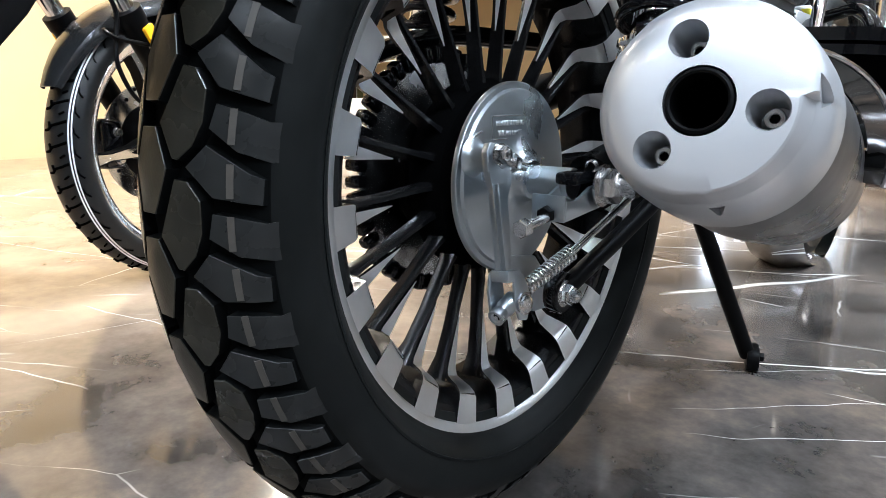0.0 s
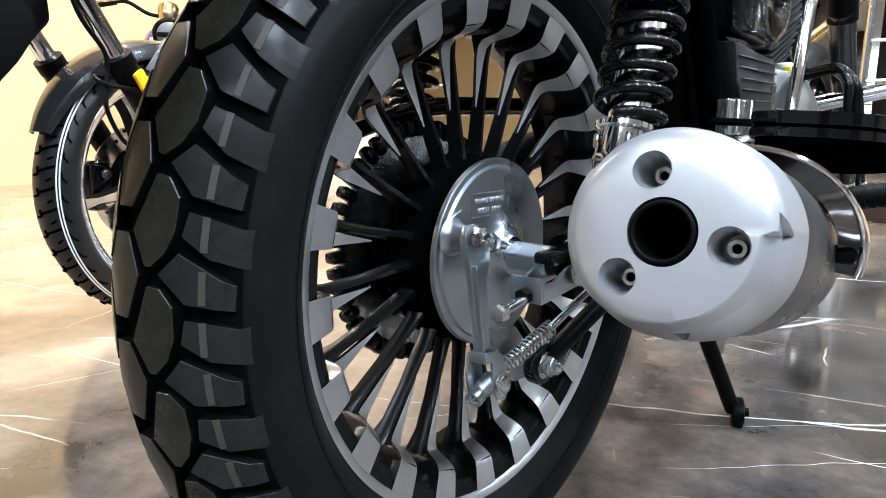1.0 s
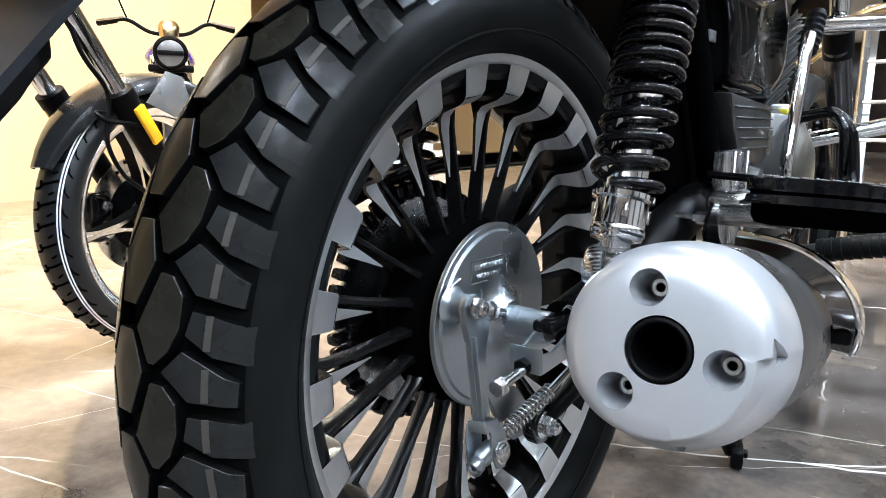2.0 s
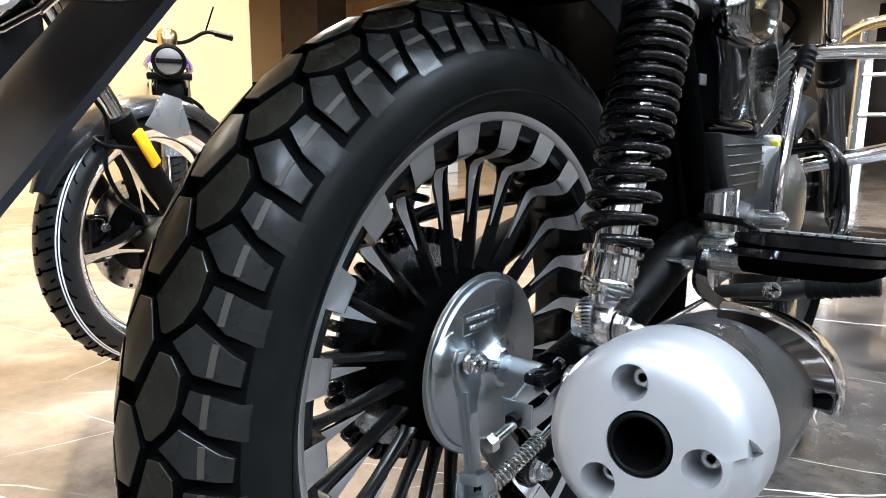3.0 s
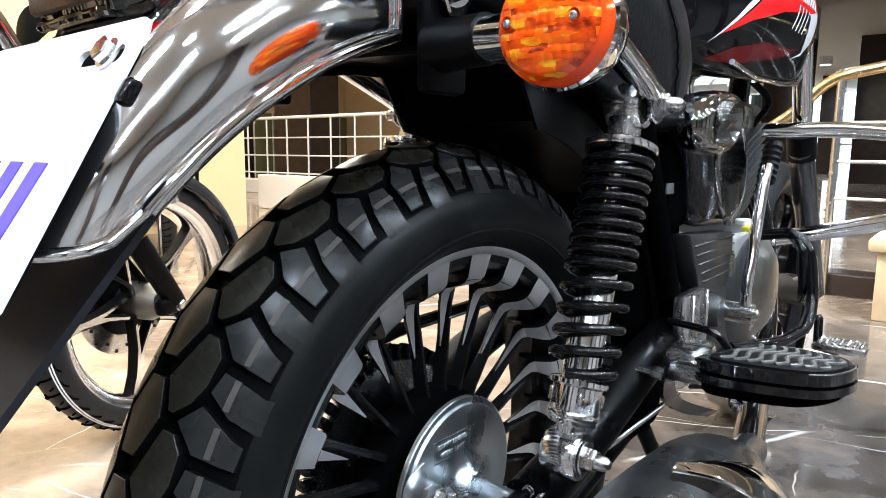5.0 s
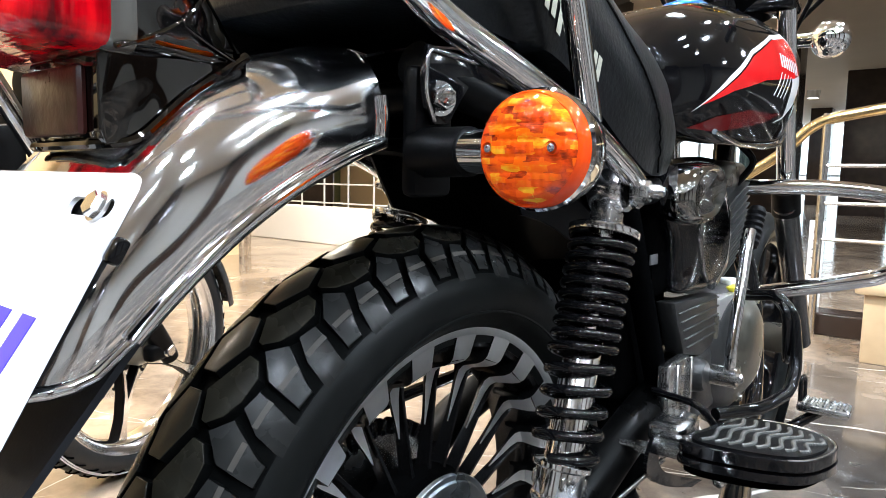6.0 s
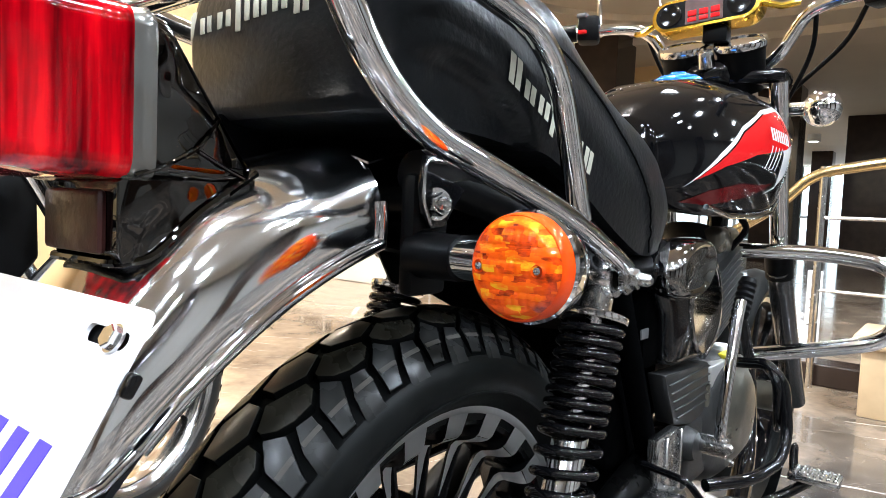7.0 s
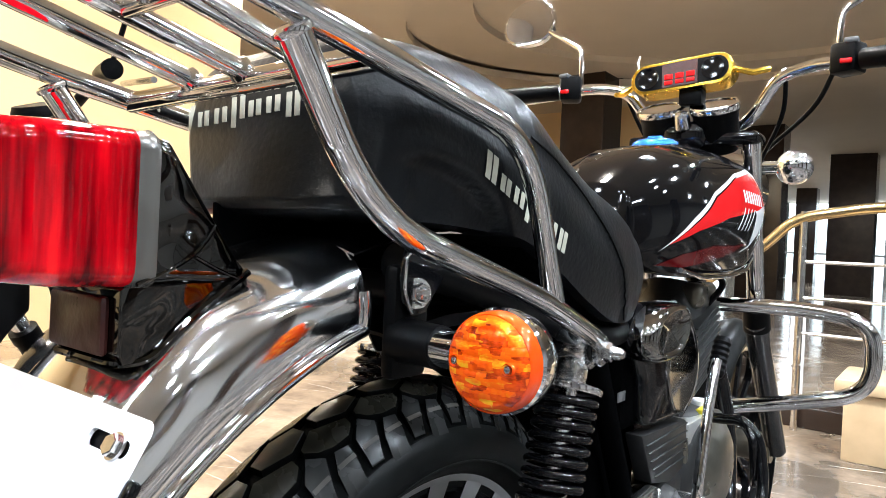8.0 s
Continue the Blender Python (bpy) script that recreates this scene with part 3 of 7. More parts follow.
def on_wheel(x, r, a):
    """x to the right, radius and angle (degrees from forward, turning up) on the rear wheel."""
    return Vector((x, r * math.cos(radians(a)), HUB_Z + r * math.sin(radians(a))))


def crown(x):
    return 0.309 - 11.0 * x * x


def tyre_profile():
    half = [(0.0, crown(0) - 0.0075), (0.015, crown(0.015) - 0.0075), (0.030, crown(0.03) - 0.0075), (0.045, crown(0.045) - 0.0070), (0.051, crown(0.051) - 0.0055), (0.0565, crown(0.0565) - 0.0038),
            (0.0612, 0.2642), (0.0635, 0.2560), (0.0630, 0.245), (0.0595, 0.236), (0.053, 0.228), (0.047, 0.2235), (0.0435, 0.2205), (0.041, 0.216), (0.036, 0.205)]
    full = [(r, -x) for x, r in half[:0:-1]] + [(r, x) for x, r in half]
    return full


tyre = part("rear_tyre", lathe(tyre_profile(), WHEEL, 140, True), RUBBER, bike, "black rubber tyre with chunky dual-sport tread")
tyre.data.materials.append(GROOVE_SHADE)
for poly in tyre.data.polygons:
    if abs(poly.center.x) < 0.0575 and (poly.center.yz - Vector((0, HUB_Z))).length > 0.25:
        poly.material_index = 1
for rr, xx in ((0.2365, 0.0597),):
    part("sidewall_rib", lathe([(rr - 0.0012, xx - 0.002), (rr - 0.0008, xx + 0.0010), (rr + 0.0008, xx + 0.0010), (rr + 0.0012, xx - 0.002)], WHEEL, 120, True), RUBBER, tyre)

PITCHES = 32
STEP = 360 / PITCHES


def tread_block(outline, depth, side=1, sink=0.0):
    """outline: (x, degrees) round the wheel axle; the block stands on the carcass and follows the crown."""
    n = len(outline)
    cx = sum(p[0] for p in outline) / n
    ca = sum(p[1] for p in outline) / n
    bm = bmesh.new()
    def ring(scale, drop):
        pts = []
        for x, a in outline:
            xx, aa = cx + (x - cx) * scale, ca + (a - ca) * scale
            r = crown(xx) - drop - 0.0052 * max(0.0, (xx - 0.049) / 0.012) ** 2
            pts.append(bm.verts.new((xx * side, r * math.cos(radians(aa)), r * math.sin(radians(aa)))))
        return pts
    rings = [ring(1.05, depth), ring(1.0, 0.0006), ring(0.982, 0.0), ring(0.62, 0.0), ring(0.28, 0.0)]
    for u, v in zip(rings, rings[1:]):
        for k in range(n):
            bm.faces.new((u[k], u[(k + 1) % n], v[(k + 1) % n], v[k]))
    bm.faces.new(rings[-1])
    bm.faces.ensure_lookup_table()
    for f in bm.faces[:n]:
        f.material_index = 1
    bmesh.ops.recalc_face_normals(bm, faces=bm.faces)
    return bm


def block_mesh(name, outline, mat, side):
    me = bpy.data.meshes.new(name)
    bm = tread_block(outline, 0.011, side)
    bm.to_mesh(me)
    bm.free()
    for p in me.polygons:
        p.use_smooth = True
    me.set_sharp_from_angle(angle=radians(22))
    me.materials.append(mat)
    me.materials.append(GROOVE_SHADE)
    return me


def plain_mesh(name, bm, mat, sharp=35):
    bmesh.ops.recalc_face_normals(bm, faces=bm.faces)
    me = bpy.data.meshes.new(name)
    bm.to_mesh(me)
    bm.free()
    for p in me.polygons:
        p.use_smooth = True
    me.set_sharp_from_angle(angle=radians(sharp))
    me.materials.append(mat)
    return me


HEX = [(0.0098, 1.5), (0.0200, -4.35), (0.0265, -4.2), (0.0325, -2.3), (0.0325, 1.0), (0.0285, 3.5), (0.0215, 5.0), (0.0185, 4.9)]
BLOCK_A = [(0.0375, -1.0), (0.0485, -0.5), (0.0560, 0.1), (0.0605, -0.2), (0.0602, 4.9), (0.0467, 3.7), (0.0355, 1.6)]
BLOCK_B = [(0.0258, 5.6), (0.0345, 3.3), (0.0513, 5.9), (0.0555, 6.4), (0.0550, 9.3), (0.0500, 9.1), (0.0378, 8.6)]
PHASE = 168.1
MIDDLE = [(0.0150, 5.95), (0.0065, 1.9), (-0.0065, 1.9), (-0.0150, 5.95), (-0.0065, 10.6), (0.0065, 10.6)]
middle_me = block_mesh("tread_block", MIDDLE, TREAD, 1)
for i in range(PITCHES):
    share("tread_block", middle_me, tyre, AXLE @ Matrix.Rotation(radians(PHASE + i * STEP), 4, "X"))
for side, shift in ((1, 0.0), (-1, 0.0)):
    meshes = [block_mesh("tread_block", HEX, TREAD, side), block_mesh("tread_block", BLOCK_A, SHOULDER, side), block_mesh("tread_block", BLOCK_B, SHOULDER, side)]
    for i in range(PITCHES):
        m = AXLE @ Matrix.Rotation(radians(PHASE + shift + i * STEP), 4, "X")
        for me in meshes:
            share("tread_block", me, tyre, m)


def stripe(a0, a1):
    rows = []
    for i in range(5):
        a = a0 + (a1 - a0) * i / 4
        rows.append([(x, (crown(x) + 0.0006) * math.cos(radians(a)), (crown(x) + 0.0006) * math.sin(radians(a))) for x in (0.0436, 0.0463)])
    return rows


stripe_meshes = []
for a0, a1 in ((-0.75, 3.0), (5.0, 8.6)):
    bm = shell(stripe(a0, a1), 0.0008)
    me = bpy.data.meshes.new("tread_stripe")
    bm.to_mesh(me)
    bm.free()
    me.materials.append(STRIPE)
    stripe_meshes.append(me)
for i in range(PITCHES):
    m = AXLE @ Matrix.Rotation(radians(PHASE + i * STEP), 4, "X")
    for me in stripe_meshes:
        share("tread_stripe", me, tyre, m)

# rim: black barrel, machined lip
rim = part("rear_rim", lathe([(0.2085, -0.040), (0.2185, -0.041), (0.2195, -0.036), (0.205, -0.034), (0.198, -0.020), (0.197, 0.0), (0.198, 0.020), (0.205, 0.034),
                              (0.2130, 0.0370), (0.2115, 0.0375), (0.2085, 0.036), (0.200, 0.0335), (0.190, 0.010), (0.1885, -0.010), (0.192, -0.036)], WHEEL, 132, True),
           BLACK_SPOKE, bike, "black alloy rim with machined silver spokes")
part("machined_lip", lathe([(0.2120, 0.036), (0.2120, 0.0395), (0.2140, 0.0418), (0.2205, 0.0432), (0.2228, 0.0418), (0.2228, 0.036)], WHEEL, 132, True), MACHINED, rim, "bright machined lip")
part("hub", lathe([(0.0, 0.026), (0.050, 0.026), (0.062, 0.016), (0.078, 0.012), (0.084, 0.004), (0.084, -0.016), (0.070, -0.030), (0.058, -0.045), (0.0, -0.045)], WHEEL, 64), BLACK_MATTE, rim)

SPOKES = 22
SPOKE_PHASE = 85.1


def local_wheel(x, r, s):
    """Point on a spoke that lies along +y: s sideways, towards growing angle."""
    return Vector((x, math.sqrt(max(r * r - s * s, 0)), s))


def spoke_mesh():
    bm = bmesh.new()
    # black ridge from the hub to the rim
    secs = [(0.072, -0.001, 0.0085, -0.008, 0.008), (0.090, -0.0015, 0.0046, -0.005, 0.007), (0.135, -0.0020, 0.0038, -0.003, 0.007), (0.165, -0.0025, 0.0044, -0.003, 0.007), (0.182, -0.0025, 0.0070, -0.006, 0.009), (0.196, -0.002, 0.0095, -0.010, 0.012)]
    rings = []
    for r, c, w, lo, hi in secs:
        rings.append([bm.verts.new(local_wheel(x, r, s)) for x, s in ((lo, c - w), (hi - 0.004, c - w), (hi, c - w * 0.55), (hi, c + w * 0.2), (hi - 0.006, c + w * 0.5), (lo, c + w))])
    for u, v in zip(rings, rings[1:]):
        for k in range(6):
            bm.faces.new((u[k], u[(k + 1) % 6], v[(k + 1) % 6], v[k]))
    bm.faces.new(rings[0][::-1])
    bm.faces.new(rings[-1])
    # the pad at the rim
    pads = [(0.184, 0.0095, -0.012, 0.022), (0.189, 0.0112, -0.016, 0.0340), (0.2140, 0.0142, -0.016, 0.0392)]
    rings = []
    for r, w, lo, hi in pads:
        rings.append([bm.verts.new(local_wheel(x, r, s)) for x, s in ((lo, -w), (hi, -w), (hi, w), (lo, w))])
    for u, v in zip(rings, rings[1:]):
        for k in range(4):
            bm.faces.new((u[k], u[(k + 1) % 4], v[(k + 1) % 4], v[k]))
    bm.faces.new(rings[0][::-1])
    bm.faces.new(rings[-1])
    return bm


def face_mesh():
    """The machined silver face: pad, a curled step, and a wedge that runs to a point."""
    line = [(0.2148, 0.0408, -0.0146, 0.0146), (0.1925, 0.0362, -0.0122, 0.0124), (0.1875, 0.0330, -0.0102, 0.0120), (0.1840, 0.0270, -0.0078, 0.0116),
            (0.1815, 0.0190, -0.0050, 0.0118), (0.1790, 0.0115, -0.0020, 0.0122), (0.1740, 0.0080, 0.0006, 0.0125), (0.1640, 0.0065, 0.0020, 0.0116), (0.1450, 0.0050, 0.0030, 0.0084), (0.1240, 0.0035, 0.0042, 0.0052)]
    rows = []
    for r, x, s0, s1 in line:
        rows.append([local_wheel(x, r, s0), local_wheel(x, r, (s0 + s1) / 2), local_wheel(x - 0.0004, r, s1)])
    bm = bmesh.new()
    top = [[bm.verts.new(p) for p in row] for row in rows]
    low = [[bm.verts.new(Vector((p.x - (0.003 if i > 2 else 0.008), p.y + (0.0025 if 1 < i < 6 else 0.0), p.z))) for p in row] for i, row in enumerate(rows)]
    n = len(rows)
    for i in range(n - 1):
        for k in range(2):
            bm.faces.new((top[i][k], top[i][k + 1], top[i + 1][k + 1], top[i + 1][k]))
    painted = []
    for i in range(n - 1):
        for k in range(2):
            painted.append(bm.faces.new((low[i][k], low[i + 1][k], low[i + 1][k + 1], low[i][k + 1])))
        painted.append(bm.faces.new((top[i][0], top[i + 1][0], low[i + 1][0], low[i][0])))
        painted.append(bm.faces.new((top[i][2], low[i][2], low[i + 1][2], top[i + 1][2])))
    for i in (0, n - 1):
        for k in range(2):
            painted.append(bm.faces.new((top[i][k], low[i][k], low[i][k + 1], top[i][k + 1])))
    for f in painted:
        f.material_index = 1
    return bm


spoke_me = plain_mesh("spoke", spoke_mesh(), BLACK_SPOKE)
face_me = plain_mesh("spoke_face", face_mesh(), MACHINED, 30)
face_me.materials.append(BLACK_SPOKE)
for i in range(SPOKES):
    m = AXLE @ Matrix.Rotation(radians(SPOKE_PHASE + i * 360 / SPOKES), 4, "X")
    share("spoke", spoke_me, rim, m)
    share("spoke_face", face_me, rim, m)

# drum brake plate
plate = part("brake_plate", lathe([(0, 0.050), (0.016, 0.050), (0.018, 0.048), (0.020, 0.042), (0.026, 0.038), (0.036, 0.0355), (0.050, 0.0345), (0.072, 0.034), (0.0745, 0.0335), (0.076, 0.031), (0.0805, 0.0308), (0.0815, 0.0295), (0.0815, 0.0262), (0.079, 0.025), (0.0, 0.025)], WHEEL, 96),
             ZINC, bike, "zinc-plated drum brake plate with embossed lettering")
CAM_Y = -0.070
part("brake_cam", lathe([(0, 0.062), (0.0065, 0.062), (0.0075, 0.060), (0.0075, 0.052), (0.0105, 0.050), (0.0110, 0.040), (0.0135, 0.0355), (0.0165, 0.0335), (0, 0.0330)], axis_frame((0, CAM_Y + 0.008, 0.332), (1, 0, 0)), 32), ZINC, plate)
part("cam_bolt", hexbolt((0.0635, CAM_Y, 0.337), (1, 0, 0), 0.012, 0.006, 0.0085, 0.002), STEEL, plate)
part("pinch_bolt", add_hex(add_tube(bmesh.new(), [(0.0600, CAM_Y + 0.008, 0.333), (0.0600, CAM_Y + 0.040, 0.324)], 0.0040, 12), (0.0600, CAM_Y + 0.018, 0.3300), (0, 1, -0.28), 0.014, 0.009), STEEL, plate)
LEV = axis_frame((0.0545, CAM_Y, 0.336), (1, 0.02, 0.13), (0, 1, 0))   # local x forward, local y up or down
lev_up = 1.0 if (LEV.to_3x3() @ Vector((0, 1, 0))).z > 0 else -1.0


def lever_sheet(outline, depth, at, bevel=0.0010):
    return prism([(x, y * lev_up) for x, y in outline], depth, LEV @ Matrix.Translation((0, 0, at)), bevel)


LEVER_ARM = [(-0.006, 0.009), (-0.011, 0.002), (-0.011, -0.012), (-0.0065, -0.026), (-0.0050, -0.080), (-0.0075, -0.094), (0.0105, -0.098), (0.0090, -0.080), (0.0105, -0.034), (0.0190, -0.024), (0.0205, -0.010), (0.014, 0.002), (0.006, 0.009)]
lever = part("brake_lever", lever_sheet(LEVER_ARM, 0.0055, 0.0), ZINC, bike, "zinc-plated brake lever arm")
part("lever_flange", lever_sheet([(-0.0062, -0.022), (-0.0040, -0.022), (-0.0028, -0.092), (-0.0052, -0.092)], 0.0045, 0.0050, 0.0006), ZINC, lever)
part("lever_cheek", lever_sheet([(0.0, -0.092), (0.0135, -0.094), (0.0190, -0.106), (0.0190, -0.122), (0.0130, -0.131), (0.0030, -0.129), (-0.0020, -0.116)], 0.0026, 0.0105), ZINC, lever)
part("lever_cheek", lever_sheet([(-0.0080, -0.090), (0.0060, -0.092), (0.0080, -0.106), (0.0080, -0.124), (0.0010, -0.130), (-0.0110, -0.124), (-0.0120, -0.104)], 0.0026, -0.0060), ZINC, lever)
part("lever_bend", lever_sheet([(-0.0076, -0.088), (0.0105, -0.090), (0.0105, -0.099), (-0.0085, -0.097)], 0.0180, -0.0050, 0.0015), ZINC, lever)
part("trunnion", lathe([(0, 0.0), (0.0065, 0.0), (0.0065, 0.0012), (0.0092, 0.0012), (0.0092, 0.0030), (0.0072, 0.0032), (0.0068, 0.0050), (0.0052, 0.0062), (0, 0.0062)], axis_frame(LEV @ Vector((0.0085, -0.1165 * lev_up, 0.0128)), LEV.to_3x3() @ Vector((0, 0, 1))), 24), STEEL, lever)
BARREL = axis_frame(LEV @ Vector((-0.0170, -0.1230 * lev_up, 0.0040)), Vector((0.0, 0.95, 0.38)))
part("adjuster_barrel", lathe([(0.0030, 0.0015), (0.0042, 0.0), (0.0066, 0.0), (0.0068, 0.0012), (0.0068, 0.007), (0.0058, 0.009), (0.0074, 0.013), (0.0074, 0.026), (0, 0.026)], BARREL, 26), ZINC, lever)
part("barrel_bore", lathe([(0, 0.0022), (0.0031, 0.0022), (0.0031, 0.005), (0, 0.005)], BARREL, 14), BLACK_SATIN, lever)
part("barrel_thread", tube([BARREL @ Vector((0, 0, 0.0005)), BARREL @ Vector((0, 0, 0.004))], 0.0018, 10), STEEL, lever)
part("brake_rod", tube([(0.070, -0.062, 0.2220), (0.083, 0.012, 0.250), (0.098, 0.14, 0.305), (0.105, 0.36, 0.31)], 0.0034, 10), STEEL, bike)


def coil(a, b, r, wire, turns, seg=8, per=16, squeeze=None):
    a, b = Vector(a), Vector(b)
    m = axis_frame(a, b - a)
    length = (b - a).length
    pts = []
    n = int(turns * per)
    for i in range(n + 1):
        u = i / n
        h = squeeze(u) if squeeze else u
        t = u * turns * math.tau
        pts.append(m @ Vector((r * math.cos(t), r * math.sin(t), h * length)))
    return tube(pts, wire, seg)


part("return_spring", coil((0.074, -0.046, 0.2290), (0.083, 0.012, 0.250), 0.0062, 0.0012, 14, 6, 12), STEEL, bike)

# axle, adjuster, swingarm
part("axle_sleeve", tube([(0.046, 0, HUB_Z), (0.088, 0, HUB_Z)], 0.0125, 28), ZINC, bike)
part("axle_nut", hexbolt((0.112, 0.004, HUB_Z), (1, 0, 0), 0.024, 0.014, 0.017), STEEL, bike)
part("axle_thread", tube([(0.12, 0.004, HUB_Z), (0.142, 0.004, HUB_Z)], 0.0075, 18), STEEL, bike)
adjuster = part("chain_adjuster", prism([(-0.046, -0.015), (0.010, -0.010), (0.045, -0.008), (0.045, 0.012), (-0.010, 0.008), (-0.030, -0.001), (-0.046, 0.001)], 0.0026, axis_frame((0.106, 0.0, 0.302), (1, 0, 0), (0, 1, 0)), 0.0006), ZINC, bike, "folded zinc-plated chain adjuster")
part("inner_plate", prism([(-0.046, -0.015), (0.010, -0.010), (0.045, -0.008), (0.045, 0.012), (-0.010, 0.008), (-0.030, -0.001), (-0.046, 0.001)], 0.0026, axis_frame((0.080, 0.0, 0.302), (1, 0, 0), (0, 1, 0)), 0.0006), ZINC, adjuster)
part("adjuster_cap", box((0.0935, -0.0465, 0.2965), (0.0285, 0.0026, 0.020), 0.0006), ZINC, adjuster)
part("adjuster_bolt", add_hex(add_tube(bmesh.new(), [(0.0945, -0.030, 0.2925), (0.0965, -0.088, 0.2865)], 0.0038, 14), (0.0962, -0.082, 0.2872), (0, -1, -0.08), 0.0125, 0.008), STEEL, adjuster)
part("lock_nut", hexbolt((0.0935, -0.0480, 0.2920), (0, -1, -0.08), 0.012, 0.006), BLACK_SATIN, adjuster)
part("swingarm_slot", box((0.0935, 0.012, 0.3160), (0.020, 0.070, 0.010), 0.003, None, 2), BLACK_GLOSS, adjuster)
for k in range(8):
    part("thread_ring", lathe([(0.0040, 0.0), (0.0052, 0.0009), (0.0040, 0.0018)], axis_frame((0.1005, 0.004 + 0.0032 * k, 0.3240 + 0.0006 * k), (0, 1, 0.15)), 14, True), STEEL, adjuster)
for side in (1, -1):
    part("swingarm", tube(rounded([(side * 0.098, 0.012, HUB_Z), (side * 0.098, 0.09, 0.325), (side * 0.105, 0.24, 0.385), (side * 0.085, 0.44, 0.40)], 0.08), 0.021, 20, squash=1.15), SWING, bike)
part("torque_stay", tube([(0.058, 0.040, 0.203), (0.075, 0.12, 0.245), (0.095, 0.22, 0.30)], 0.009, 12), BLACK_SATIN, bike)
part("stay_eye", lathe([(0, 0.050), (0.0185, 0.050), (0.0195, 0.052), (0.0195, 0.060), (0.0185, 0.062), (0, 0.062)], axis_frame((0, 0.040, 0.203), (1, 0, 0)), 36), BLACK_GLOSS, bike)
part("stay_bolt", hexbolt((0.062, 0.038, 0.203), (1, 0.0, 0.0), 0.0165, 0.008, 0.0125, 0.008), STEEL, bike)
part("plate_arm", prism([(-0.020, 0.246), (0.030, 0.236), (0.052, 0.212), (0.060, 0.196), (0.054, 0.180), (0.030, 0.182), (0.004, 0.214)], 0.007, Matrix.Translation((0.0290, 0, 0)) @ Matrix(((0, 0, 1, 0), (1, 0, 0, 0), (0, 1, 0, 0), (0, 0, 0, 1))), 0.0015), ZINC, plate)

# chain and sprocket on the far side
sprocket = part("sprocket", lathe([(0.050, -0.052), (0.098, -0.052), (0.104, -0.0535), (0.104, -0.0565), (0.098, -0.058), (0.050, -0.058)], WHEEL, 80, True), STEEL, bike)
link_me = plain_mesh("chain_link", box((0, 0, 0), (0.013, 0.016, 0.010), 0.003), BLACK_GLOSS)
nl = 44
for i in range(nl):
    a = 20 + i * 320 / nl
    share("chain_link", link_me, sprocket, Matrix.Translation((-0.055, 0.106 * math.cos(radians(a)), HUB_Z + 0.106 * math.sin(radians(a)))) @ Matrix.Rotation(radians(a), 4, "X"))
part("chain_guard", tube(rounded([(-0.062, -0.12, 0.40), (-0.062, 0.0, 0.435), (-0.062, 0.35, 0.44)], 0.06), 0.012, 10, squash=0.5), BLACK_GLOSS, bike)


# ---- shock absorbers ----
def shock(side):
    lo, hi = Vector((side * 0.124, 0.028, 0.359)), Vector((side * 0.124, 0.123, 0.652))
    d = (hi - lo).normalized()
    length = (hi - lo).length
    m = axis_frame(lo, d)
    body = part("shock_absorber", lathe([(0, 0.016), (0.012, 0.016), (0.013, 0.022), (0.0205, 0.025), (0.0212, 0.028), (0.0212, 0.056), (0.0252, 0.058), (0.0252, 0.062), (0.0165, 0.064), (0.0165, 0.170), (0.015, 0.172), (0.008, 0.174), (0.008, 0.275), (0, 0.275)], m, 40),
                SATIN_CHROME, bike, "chrome shock absorber with a black coil spring")
    part("upper_collar", lathe([(0, 0.265), (0.0315, 0.265), (0.0322, 0.267), (0.0322, 0.271), (0.0305, 0.2725), (0.012, 0.274), (0, 0.274)], m, 40), SATIN_CHROME, body)
    part("spring", coil(m @ Vector((0, 0, 0.066)), m @ Vector((0, 0, 0.265)), 0.0268, 0.0045, 14.0, 10, 22, lambda u: (0.48 * u / 0.357 if u < 0.357 else 0.48 + 0.52 * (u - 0.357) / 0.643)), BLACK_GLOSS, body, "black painted coil spring, close-wound at the top")
    part("preload_ring", lathe([(0.0212, 0.0285), (0.0222, 0.030), (0.0222, 0.034), (0.0212, 0.0355)], m, 36, True), SATIN_CHROME, body)
    for p, z in ((lo, 0.017), (hi, 0.0265)):
        part("eye", lathe([(0.010, -0.016), (0.019, -0.016), (0.0205, -0.013), (0.0205, 0.013), (0.019, 0.016), (0.010, 0.016)], axis_frame(p, (side, 0, 0)), 30, True), SATIN_CHROME, body)
        part("eye_bush", tube([p + Vector((-side * 0.016, 0, 0)), p + Vector((side * 0.016, 0, 0))], 0.0115, 20), BLACK_PLASTIC, body)
        part("eye_nut", hexbolt(p + Vector((side * z, 0, 0)), (side, 0, 0), 0.017, 0.009, 0.0135, 0.012), STEEL, body)
    for k in range(4):
        part("preload_notch", box((0.0212 * math.cos(k * 1.571 - 1.0), 0.0212 * math.sin(k * 1.571 - 1.0), 0.047), (0.005, 0.005, 0.012), 0.002, m, 2), STEEL, body)
    part("lower_stem", tube([lo + d * 0.014, lo + d * 0.028], 0.011, 18), SATIN_CHROME, body)
    part("upper_stem", box((0, 0, 0.285), (0.030, 0.022, 0.032), 0.004, m), STEEL, body)


shock(1)
shock(-1)

# ---- exhaust ----
EX = Vector((0.250, -0.190, 0.377))
EX_DIR = Vector((-0.103, 1.0, -0.206)).normalized()
EXM = axis_frame(EX, EX_DIR, (1, 0, 0))


